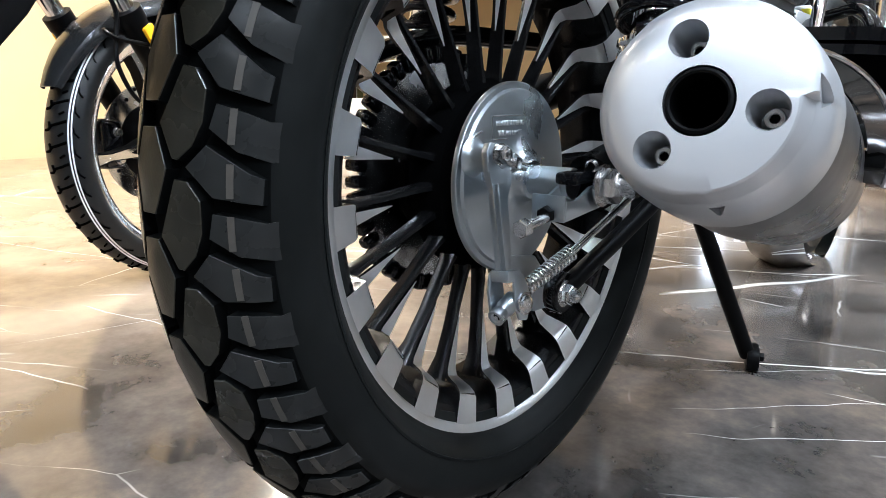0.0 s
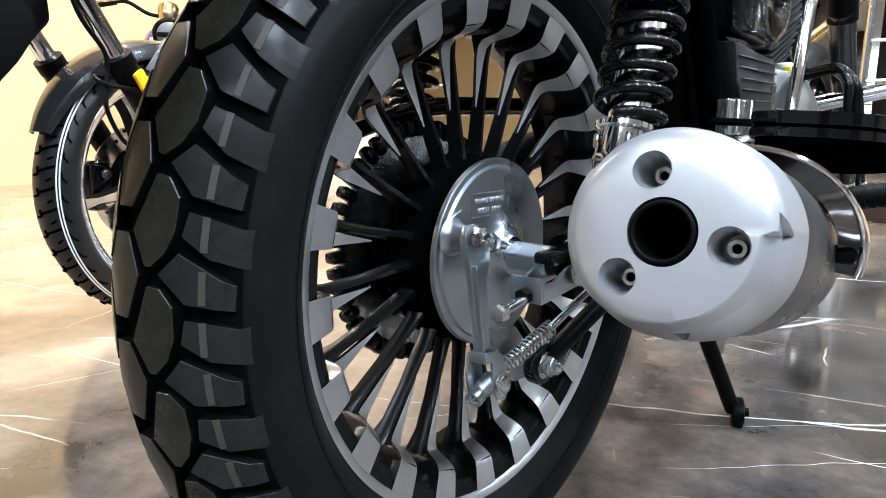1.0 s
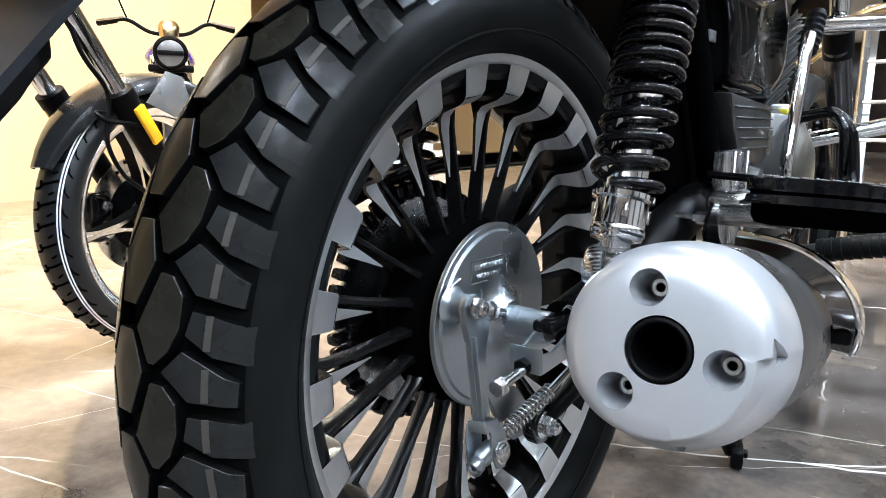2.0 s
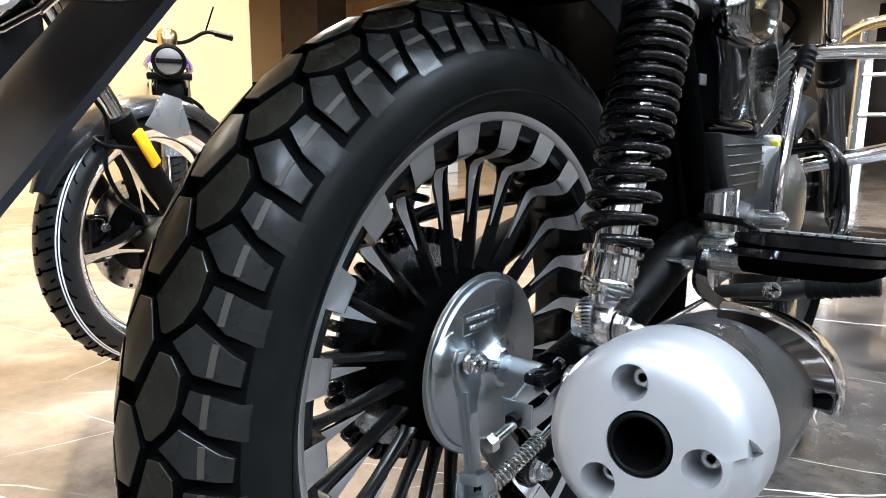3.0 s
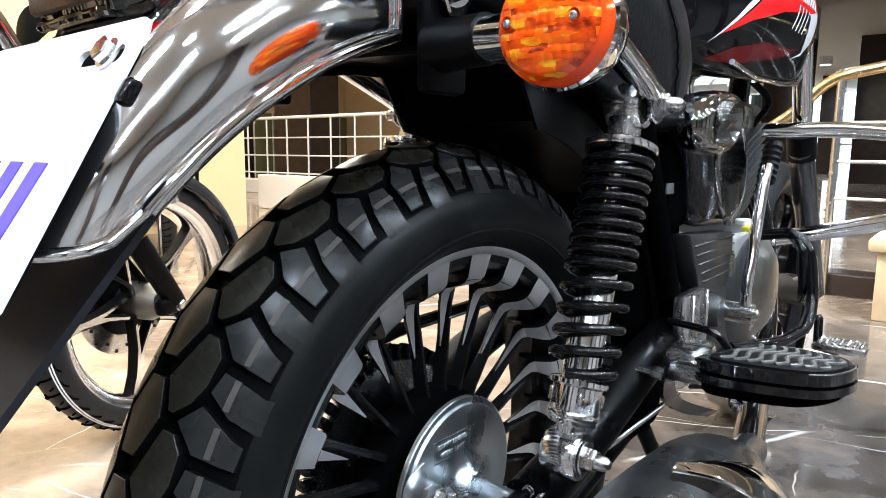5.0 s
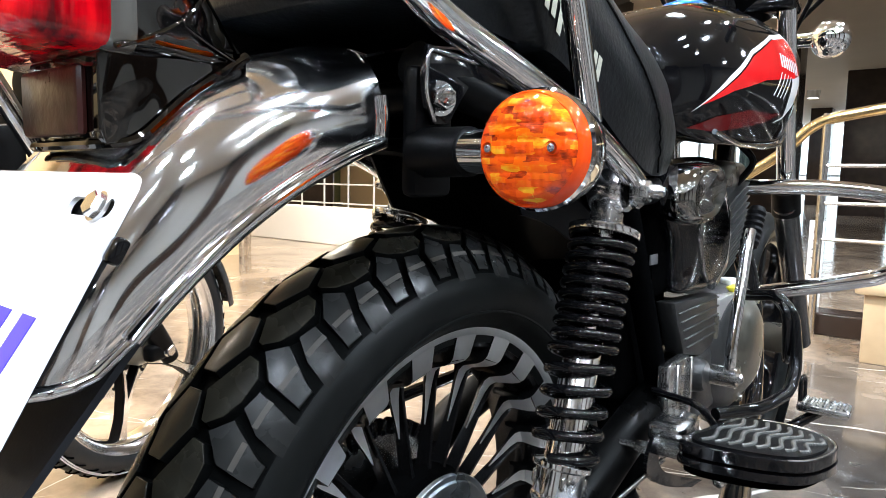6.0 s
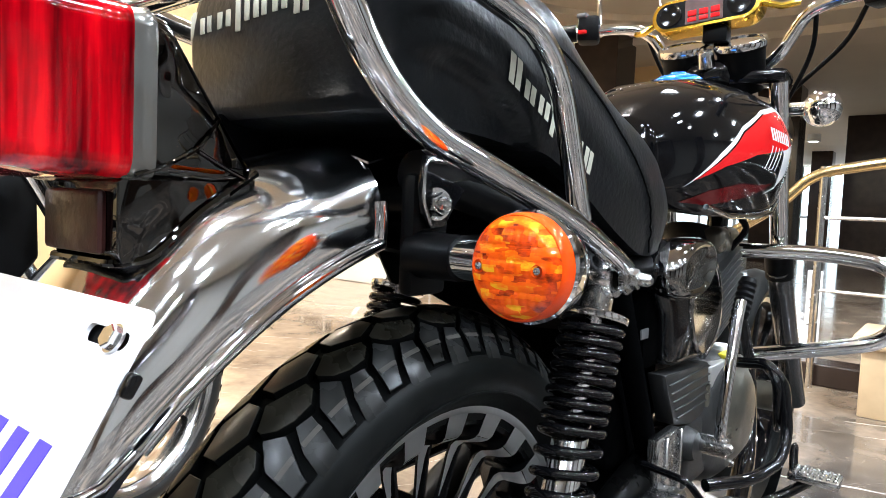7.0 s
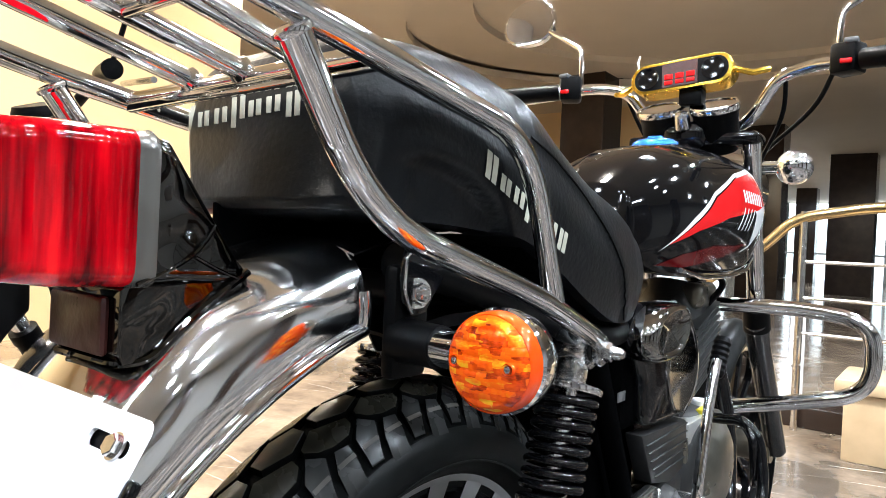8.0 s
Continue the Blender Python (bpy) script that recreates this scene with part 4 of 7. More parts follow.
def cut(name, bm, cutters, mat, parent, label=""):
    """A part with solid shapes taken out of it."""
    base = part(name, bm, mat, parent, label)
    tools = []
    for c in cutters:
        t = part("cutter", c, mat)
        tools.append(t)
        mod = base.modifiers.new("cut", "BOOLEAN")
        mod.operation, mod.solver, mod.object = "DIFFERENCE", "EXACT", t
    bpy.context.view_layer.update()
    done = bpy.data.meshes.new_from_object(base.evaluated_get(bpy.context.evaluated_depsgraph_get()))
    base.modifiers.clear()
    base.data = done
    for t in tools:
        bpy.data.objects.remove(t)
    for p in done.polygons:
        p.use_smooth = True
    done.set_sharp_from_angle(angle=radians(32))
    return base


def ex_point(r, a, h):
    """Polar place on the exhaust's end, degrees from the right turning up, and depth along its axis."""
    return EXM @ Vector((r * math.cos(radians(a)), -r * math.sin(radians(a)), h))


exhaust = part("exhaust_silencer", lathe([(0.0, 0.17), (0.018, 0.17), (0.018, 0.052), (0.046, 0.052), (0.0475, 0.062), (0.0515, 0.10), (0.0550, 0.15), (0.0560, 0.20), (0.0560, 0.29), (0.0545, 0.315), (0.049, 0.345), (0.036, 0.39), (0.024, 0.44), (0.020, 0.50), (0.020, 0.56), (0.0, 0.56)], EXM, 72), SILENCER, bike, "satin dark grey exhaust silencer with a silver end cap")

WELLS = (107, -6, -127)
CAP_R = 0.0475


def end_cap():
    """Round-shouldered cap whose lower right is stepped back between two notches."""
    smooth = [(0.010, -0.001), (0.030, -0.0008), (0.0380, 0.0004), (0.0425, 0.0026), (0.0455, 0.0065), (0.0472, 0.0120), (0.0480, 0.0180), (0.0488, 0.0260), (0.0500, 0.040), (0.0511, 0.0580), (0.0505, 0.0605), (0.010, 0.061)]
    step = [(0.010, -0.001), (0.030, -0.0008), (0.0378, -0.0002), (0.0386, 0.0004), (0.0390, 0.0010), (0.0422, 0.0130), (0.0426, 0.0136), (0.0472, 0.0200), (0.0490, 0.034), (0.0508, 0.0580), (0.0504, 0.0605), (0.010, 0.061)]
    rings = [[] for _ in smooth]
    for k in range(144):
        a = k * 2.5
        d = (a + 180) % 360 - 180
        if -77 < d < 7:
            w = 1.0
        elif -150 < d <= -77:
            w = max(0.0, 1 - (-82 - d) / 66) if d < -82 else 0.9
        else:
            w = 0.0
        for j, ((r0, h0), (r1, h1)) in enumerate(zip(smooth, step)):
            rings[j].append(ex_point(r0 + (r1 - r0) * w, a, h0 + (h1 - h0) * w))
    return loft(rings)


cutters = [tube([EXM @ Vector((0, 0, -0.01)), EXM @ Vector((0, 0, 0.080))], 0.0150, 40)]
for a in WELLS:
    cutters.append(lathe([(0, -0.01), (0.0088, -0.01), (0.0084, 0.0), (0.0074, 0.003), (0.0066, 0.030), (0, 0.030)], axis_frame(ex_point(0.0274, a, 0), EX_DIR), 30))
for a in (6, -76, 140):
    cutters.append(prism([(-0.013, -0.004), (0.013, -0.004), (0.0, 0.020)], 0.02, axis_frame(ex_point(CAP_R - 0.0035, a, 0.002), ex_point(1, a, 0) - ex_point(0, a, 0), EX_DIR.cross(ex_point(1, a, 0) - ex_point(0, a, 0)))))
cap = cut("end_cap", end_cap(), cutters, SILVER_PAINT, exhaust, "pale silver end cap with three bolt wells")
part("outlet_pipe", lathe([(0.0118, -0.001), (0.0128, -0.0018), (0.0140, -0.001), (0.0144, 0.004), (0.0144, 0.16), (0.0118, 0.16)], EXM, 40, True), BLACK_SATIN, exhaust, "satin black outlet pipe")
part("outlet_throat", lathe([(0, 0.155), (0.0119, 0.155), (0.0119, 0.157), (0, 0.157)], EXM, 30), BLACK_SATIN, exhaust)
for a in WELLS:
    bm = lathe([(0.0018, 0.020), (0.0024, 0.0192), (0.0040, 0.0192), (0.0044, 0.0205), (0.0044, 0.030), (0.0018, 0.030)], axis_frame(ex_point(0.0274, a, 0), EX_DIR), 20, True)
    part("cap_bolt", bm, STEEL, exhaust)
    part("bolt_socket", lathe([(0, 0.0225), (0.0019, 0.0225), (0.0019, 0.026), (0, 0.026)], axis_frame(ex_point(0.0274, a, 0), EX_DIR), 6), BLACK_SATIN, exhaust)


SHIELD_N = 26


def shield_point(u, v, lift=0.0):
    """u along the slanted rear edge, from the crown down the outer side; v forwards, 0 to 1, between two pointed ends."""
    a = 88 - 94 * u
    r = 0.0600 + 0.0115 * math.sin(math.pi * min(1.0, u * 0.72)) ** 1.5 - lift
    h = 0.134 + 0.055 * u + 0.052 * u ** 4
    wide = 0.080 * max(0.0, math.sin(math.pi * (0.04 + 0.93 * u))) ** 0.7
    return ex_point(r + 0.004 * math.sin(math.pi * v), a, h + wide * v)


shield = part("heat_shield", shell([[shield_point(i / SHIELD_N, j / 8) for j in range(9)] for i in range(SHIELD_N + 1)], 0.0020), CHROME, exhaust, "curved chrome heat shield with a turned-in rim")
part("shield_flange", shell([[shield_point(i / SHIELD_N, -0.01 - 0.05 * d / 0.012, d) for d in (0.0, 0.005, 0.009, 0.0125)] for i in range(SHIELD_N + 1)], 0.0016), DARK_CHROME, shield)
part("shield_bead", tube([shield_point(i / SHIELD_N, -0.01, -0.0004) for i in range(SHIELD_N + 1)], 0.0018, 8), CHROME, shield)
part("shield_lug", box((0, 0, 0), (0.020, 0.012, 0.016), 0.003, axis_frame(ex_point(0.058, 6, 0.215), EX_DIR, (1, 0, 0))), BLACK_SATIN, shield)
part("header_pipe", tube(rounded([EXM @ Vector((0, 0, 0.54)), (0.14, 0.62, 0.235), (0.10, 0.85, 0.28), (0.07, 0.93, 0.45), (0.04, 0.86, 0.60)], 0.12), 0.019, 18), BLACK_GLOSS, bike)
HANGER_L = spline([(0.150, 0.197, 0.401), (0.150, 0.182, 0.384), (0.150, 0.187, 0.363), (0.154, 0.233, 0.337), (0.160, 0.301, 0.313)], 5)
HANGER_R = spline([(0.150, 0.218, 0.399), (0.151, 0.209, 0.381), (0.152, 0.223, 0.358), (0.156, 0.274, 0.334), (0.163, 0.330, 0.312)], 5)
part("silencer_hanger", shell([HANGER_L, [(p + q) / 2 for p, q in zip(HANGER_L, HANGER_R)], HANGER_R], 0.004), BLACK_GLOSS, bike, "black curved silencer bracket")
part("hanger_bolt", hexbolt((0.146, 0.205, 0.385), (-1, -0.1, 0), 0.012, 0.016, 0.009), STEEL, bike)
part("hanger_stud", tube([(0.135, 0.204, 0.385), (0.112, 0.201, 0.385)], 0.0042, 12), STEEL, bike)

# ---- centre stand ----
for side in (1, -1):
    part("stand_leg", tube(rounded([(side * 0.058, 0.37, 0.25), (side * 0.086, 0.421, 0.138), (side * 0.115, 0.475, 0.022)], 0.05), 0.0108, 14), BLACK_SATIN, bike)
    part("stand_foot", prism(rounded_rect(-0.026, 0.026, -0.016, 0.016, 0.013, 5), 0.016, axis_frame((side * 0.112, 0.480, 0.017), (side, 0.35, 0), (0, 1, 0)), 0.003), BLACK_SATIN, bike)
    part("foot_stud", hexbolt((side * 0.127, 0.484, 0.018), (side, 0.35, 0), 0.012, 0.006, 0.009), BLACK_SATIN, bike)


# ---- chrome rear fender ----
SKIRT_A, TAIL_A = 109.5, 145.5


SECTION = [(0.955, 0.0), (0.985, 0.13), (1.0, 0.28), (0.993, 0.43), (0.955, 0.59), (0.88, 0.74), (0.76, 0.86), (0.58, 0.945), (0.32, 0.985), (0.0, 1.0)]
SECTION = [(-x, f) for x, f in SECTION] + [(x, f) for x, f in SECTION[-2::-1]]


def skirt_r(u):
    return 0.3965 + 0.0095 * u


def fender_point(x, f, u):
    """x across (-1 to 1), f from the skirt's edge up to the crown, u from the front end to the rounded tail."""
    a0 = SKIRT_A - 2.0 * f
    a1 = 138.0 + 7.0 * f ** 0.42
    a = a0 + (a1 - a0) * u
    r0, r1 = skirt_r(u), 0.4620 + 0.0145 * (1 - math.cos(math.pi * min(1.0, u / 0.5))) / 2 - 0.0265 * max(0.0, u - 0.42) / 0.58
    return on_wheel(0.079 * x, r0 + f * (r1 - r0), a)


def fender():
    """Side skirts end short of the crown, which runs on under the seat and down behind the plate."""
    return shell([[fender_point(x, f, i / 36) for x, f in SECTION] for i in range(37)], 0.0016)


rear_fender = part("rear_fender", fender(), FENDER_CHROME, bike, "polished chrome rear fender with rolled edges")
for side in (1, -1):
    part("fender_edge", tube([fender_point(side * 0.97, 0.0, i / 24) for i in range(25)], 0.0052, 10), CHROME, rear_fender)
part("fender_tail_edge", tube([fender_point(x, f, 1.0) for x, f in SECTION], 0.0034, 10), CHROME, rear_fender)
part("fender_front_edge", tube([fender_point(x, f, 0.0) for x, f in SECTION[-1:-5:-1]], 0.0048, 10), CHROME, rear_fender)
part("fender_crown", shell([[on_wheel(0.0765 * x, 0.4615 - 0.014 * abs(x) ** 2.6, a) for x in (-0.9, -0.75, -0.5, -0.25, 0, 0.25, 0.5, 0.75, 0.9)] for a in range(60, 111, 3)], 0.0018), CHROME, rear_fender)
part("inner_fender", shell([[on_wheel(x, 0.385 - drop * (1.0 if a < 84 else 0.25), a) for x, drop in ((-0.077, 0.062), (-0.076, 0.020), (-0.066, 0.008), (-0.04, 0.002), (0.0, 0.0), (0.04, 0.002), (0.066, 0.008), (0.076, 0.020), (0.077, 0.062))] for a in range(40, 112, 6)], 0.003), BLACK_PLASTIC, bike)

part("edge_bolt", add_hex(add_tube(bmesh.new(), [on_wheel(-0.074, 0.398, 113), on_wheel(-0.074, 0.372, 113)], 0.0030, 10), on_wheel(-0.074, 0.3745, 113), on_wheel(0, 0.1, 113) * -1 + Vector((0, 0, HUB_Z)), 0.010, 0.005), BLACK_SATIN, rear_fender)
# mudflap
part("mudflap", shell([[(x, -0.283 - 0.112 * u - 0.003 * math.cos(x * 20), 0.590 - 0.130 * u) for x in (-0.064, -0.04, 0, 0.04, 0.064)] for u in (0, 0.2, 0.4, 0.6, 0.8, 1.0, 1.25)], 0.004), FLAP, bike, "flat black rubber mudflap")

# number plate
PLM = axis_frame((0.0, -0.318, 0.659), (0, -0.866, 0.50), (1, 0, 0))   # local x right, local y down the plate
pl_y = (PLM.to_3x3() @ Vector((0, 1, 0)))
down = 1.0 if pl_y.z < 0 else -1.0


def plate_point(x, d, h=0.0):
    return PLM @ Vector((x, down * d, h))


slots = [prism(rounded_rect(s * 0.0975 - 0.0195, s * 0.0975 + 0.0195, down * 0.016 - 0.0042, down * 0.016 + 0.0042, 0.004), 0.02, PLM @ Matrix.Translation((0, 0, -0.01))) for s in (1, -1)]
number_plate = cut("plate_board", prism(rounded_rect(-0.125, 0.125, min(0, down * 0.125), max(0, down * 0.125), 0.006), 0.0022, PLM, 0.0006), slots, WHITE, bike, "white dealer plate with blue printing")
for s in (1, -1):
    part("plate_bolt", hexbolt(plate_point(s * 0.1065, 0.016, 0.0022), PLM.to_3x3() @ Vector((0, 0, 1)), 0.0095, 0.0035, 0.0068), STEEL, number_plate)
part("plate_backing", prism(rounded_rect(-0.118, 0.118, min(0.006 * down, down * 0.118), max(0.006 * down, down * 0.118), 0.006), 0.0015, PLM @ Matrix.Translation((0, 0, -0.0035)), 0.0004), BLACK_PLASTIC, number_plate)
part("plate_tab", box((0, 0, 0), (0.007, 0.011, 0.006), 0.002, PLM @ Matrix.Translation((0.1275, down * 0.0315, -0.002))), BLACK_GLOSS, number_plate)
part("plate_bracket", box((0, -0.306, 0.632), (0.10, 0.012, 0.03), 0.002), BLACK_SATIN, bike)
# the printed name as plain slanted bars
for i in range(8):
    x0 = -0.078 + i * 0.0235
    part("print_bar", prism([(x0, down * 0.098), (x0 + 0.012, down * 0.098), (x0 + 0.018, down * 0.064), (x0 + 0.006, down * 0.064)], 0.0005, PLM @ Matrix.Translation((0, 0, 0.0023))), BLUE_INK, number_plate)


def words(name, text, size, m, depth, mat, parent):
    cu = bpy.data.curves.new(name, "FONT")
    cu.body, cu.size, cu.extrude, cu.align_x = text, size, depth, "CENTER"
    tmp = new(name, cu)
    bpy.context.view_layer.update()
    me = bpy.data.meshes.new_from_object(tmp.evaluated_get(bpy.context.evaluated_depsgraph_get()))
    bpy.data.objects.remove(tmp)
    me.transform(m)
    me.materials.append(mat)
    ob = new(name, me)
    ob.parent = parent
    return ob


PLATE_TEXT = Matrix(((0, 0, 1, 0.0347), (1, 0, 0, -0.014), (0, 1, 0, 0.3555), (0, 0, 0, 1)))
words("embossed_words", "BRAKE LINING", 0.0062, PLATE_TEXT, 0.0007, MACHINED, plate)
words("embossed_words", "WEAR LIMIT", 0.0062, PLATE_TEXT @ Matrix.Translation((0, -0.0080, 0)), 0.0007, MACHINED, plate)
part("embossed_frame", tube([(0.0348, -0.0395, 0.3445), (0.0348, 0.0115, 0.3445), (0.0348, 0.0115, 0.3635), (0.0348, -0.0395, 0.3635)], 0.0006, 6, True), STEEL, plate)
part("wear_mark", tube(spline([(0.0348, -0.079 * 0.93, 0.335), (0.0348, -0.066, 0.347), (0.0348, -0.054, 0.352)], 5), 0.0007, 6), STEEL, plate)
part("pivot_block", box((0, 0.37, 0.37), (0.13, 0.12, 0.26), 0.02), BLACK_MATTE, bike)

# ---- tail lamp ----
def rounded_box_loft(sections, r, n=4):
    """sections: (y, x half width, z low, z high) along y."""
    rings = []
    for y, w, z0, z1 in sections:
        rings.append([(x, y, z) for x, z in rounded_rect(-w, w, z0, z1, r, n)])
    return loft(rings)


housing = part("lamp_housing", rounded_box_loft([(-0.290, 0.062, 0.716, 0.803), (-0.280, 0.0625, 0.716, 0.801), (-0.262, 0.060, 0.716, 0.778), (-0.232, 0.058, 0.714, 0.738), (-0.222, 0.056, 0.712, 0.724)], 0.010), HOUSING_BLACK, bike, "glossy black tail lamp housing")
BASE_SIDE = [(-0.300, 0.719), (-0.265, 0.733), (-0.252, 0.745), (-0.242, 0.745), (-0.222, 0.724), (-0.223, 0.722), (-0.258, 0.700), (-0.286, 0.676), (-0.301, 0.673), (-0.304, 0.680), (-0.304, 0.716)]
SIDEWAYS = Matrix(((0, 0, 1, 0), (1, 0, 0, 0), (0, 1, 0, 0), (0, 0, 0, 1)))
base = part("housing_base", prism(BASE_SIDE, 0.0775, Matrix.Translation((-0.021, 0, 0)) @ SIDEWAYS, 0.004, 3), HOUSING_BLACK, housing)
part("housing_seam", tube(spline([(0.0620, -0.298, 0.7190), (0.0618, -0.282, 0.7255), (0.0608, -0.265, 0.7350), (0.0600, -0.255, 0.7450), (0.0592, -0.249, 0.7540)], 5), 0.0015, 8), HOUSING_BLACK, housing)
part("housing_ledge", tube(spline([(0.0606, -0.2620, 0.7345), (0.0600, -0.2460, 0.7270), (0.0585, -0.2310, 0.7215), (0.0560, -0.2240, 0.7195)], 5), 0.0011, 8), HOUSING_BLACK, housing)
part("base_flange", tube(rounded([(0.0575, -0.2225, 0.7255), (0.0575, -0.259, 0.7010), (0.0575, -0.287, 0.6755), (0.050, -0.303, 0.6735), (-0.020, -0.303, 0.6730)], 0.008, 4), 0.0028, 8), HOUSING_BLACK, housing)
part("lamp_bezel", rounded_box_loft([(-0.303, 0.0645, 0.717, 0.804), (-0.300, 0.0640, 0.716, 0.804), (-0.293, 0.0636, 0.716, 0.8045), (-0.291, 0.0645, 0.716, 0.8055), (-0.288, 0.0640, 0.716, 0.8035)], 0.011), BEZEL_SHEEN, housing, "lamp bezel with a grey sheen in its colour")
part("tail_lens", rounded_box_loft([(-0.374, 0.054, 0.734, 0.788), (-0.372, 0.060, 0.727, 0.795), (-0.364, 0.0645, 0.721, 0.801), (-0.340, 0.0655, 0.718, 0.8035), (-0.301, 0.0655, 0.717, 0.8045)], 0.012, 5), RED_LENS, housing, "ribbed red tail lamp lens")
part("lens_reflector", rounded_box_loft([(-0.335, 0.050, 0.735, 0.789), (-0.305, 0.055, 0.730, 0.795)], 0.008), STEEL, housing)
part("rear_reflector", box((0.013, -0.3065, 0.6945), (0.066, 0.006, 0.034), 0.003), DEEP_RED, housing, "dark red reflector in clear film")


# ---- turn signals ----
def pillow_lens(r, m):
    """A domed lens plate, moulded in bands: some of upright flutes, some of plain pillows."""
    bm = bmesh.new()
    n = 84
    grid = {}
    for i in range(n + 1):
        for j in range(n + 1):
            u, v = 2 * i / n - 1, 2 * j / n - 1
            # a square grid pressed into a disc
            x, y = u * math.sqrt(1 - v * v / 2), v * math.sqrt(1 - u * u / 2)
            d = math.hypot(x, y)
            h = 0.0125 * (1 - 0.55 * d ** 2.4) - 0.004 * max(0.0, d - 0.86) / 0.14
            band = (y + 1) * 3.5
            k = int(band)
            h += 0.00075 * abs(math.sin(math.pi * band)) ** 0.5
            if k % 2 == 1:
                h += 0.00055 * abs(math.sin(math.pi * (x * 6.5 + 0.3 * k)))
            else:
                h += 0.00035 * abs(math.sin(math.pi * (x * 2.5 + 0.2 * k)))
            grid[i, j] = bm.verts.new(m @ Vector((x * r, y * r, h)))
    for i in range(n):
        for j in range(n):
            bm.faces.new((grid[i, j], grid[i + 1, j], grid[i + 1, j + 1], grid[i, j + 1]))
    edge = [(i, 0) for i in range(n)] + [(n, j) for j in range(n)] + [(i, n) for i in range(n, 0, -1)] + [(0, j) for j in range(n, 0, -1)]
    inner = {}
    for i in range(0, n + 1, 3):
        for j in range(0, n + 1, 3):
            u, v = 2 * i / n - 1, 2 * j / n - 1
            x, y = u * math.sqrt(1 - v * v / 2), v * math.sqrt(1 - u * u / 2)
            d = math.hypot(x, y)
            inner[i, j] = bm.verts.new(m @ Vector((x * r, y * r, 0.0105 * (1 - 0.55 * d ** 2.4) - 0.006 * max(0.0, d - 0.86) / 0.14)))
    for i in range(0, n, 3):
        for j in range(0, n, 3):
            bm.faces.new((inner[i, j], inner[i, j + 3], inner[i + 3, j + 3], inner[i + 3, j]))
    k = len(edge)
    for i in range(0, k, 3):
        a, b, c, d = edge[i], edge[i + 1], edge[i + 2], edge[(i + 3) % k]
        bm.faces.new((grid[a], grid[b], grid[c], grid[d], inner[d], inner[a]))
    return bm


def signal(at, side, r, face=-1, stem_to=0.10, stalk=True):
    c = Vector(at)
    m = axis_frame(c, (0, face, 0), (1, 0, 0))
    bowl = part("signal_bowl", lathe([(r * 1.005, -0.010), (r * 1.05, -0.012), (r * 1.03, -0.020), (r * 0.94, -0.032), (r * 0.70, -0.046), (r * 0.36, -0.055), (0, -0.058)], m, 44), CHROME, bike, "chrome turn signal with an orange lens")
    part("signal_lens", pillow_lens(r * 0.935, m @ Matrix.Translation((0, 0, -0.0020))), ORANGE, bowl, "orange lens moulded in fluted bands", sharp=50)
    part("lens_rim", lathe([(r * 0.905, 0.0006), (r * 0.930, 0.0012), (r * 0.955, 0.0004), (r * 0.980, -0.0025), (r * 0.995, -0.006), (r, -0.013), (r * 0.96, -0.013), (r * 0.90, -0.003)], m, 56, True), ORANGE_RIM, bowl)
    part("signal_reflector", lathe([(0.006, -0.040), (r * 0.40, -0.036), (r * 0.70, -0.026), (r * 0.93, -0.012), (r * 0.93, -0.014), (r * 0.69, -0.029), (r * 0.38, -0.040), (0.006, -0.043)], m, 14, True), STEEL, bowl)
    part("signal_bulb", lathe([(0, -0.010), (0.006, -0.0115), (0.0085, -0.018), (0.0075, -0.028), (0.006, -0.040), (0, -0.040)], m, 16), AMBER, bowl)
    for s in (-1, 1):
        p = m @ Vector((s * 0.60 * r, 0.0, 0.0078))
        part("lens_screw", lathe([(0, 0.0030), (0.0012, 0.0030), (0.0022, 0.0026), (0.0027, 0.0014), (0.0027, -0.002), (0, -0.002)], axis_frame(p, (0, face, 0)), 14), STEEL, bowl)
        part("screw_well", lathe([(0.0028, 0.0012), (0.0036, 0.0026), (0.0042, 0.0014), (0.0042, -0.002), (0.0028, -0.002)], axis_frame(p, (0, face, 0)), 18, True), ORANGE_RIM, bowl)
    if stalk:
        y = c.y - face * 0.022
        part("stalk_sleeve", tube([(side * (abs(c.x) - r * 0.8), y, c.z), (side * (abs(c.x) - r * 0.8 - 0.030), y, c.z)], 0.0135, 22), CHROME, bowl)
        part("rubber_stalk", tube([(side * (abs(c.x) - r * 0.8 - 0.028), y, c.z), (side * (stem_to + 0.014), y + 0.004, c.z), (side * (stem_to - 0.006), y + 0.006, c.z)], [0.0155, 0.0160, 0.0170], 24), BLACK_PLASTIC, bowl)


signal((0.1915, -0.1405, 0.6770), 1, 0.0325)
signal((-0.1915, -0.1405, 0.6770), -1, 0.0325)

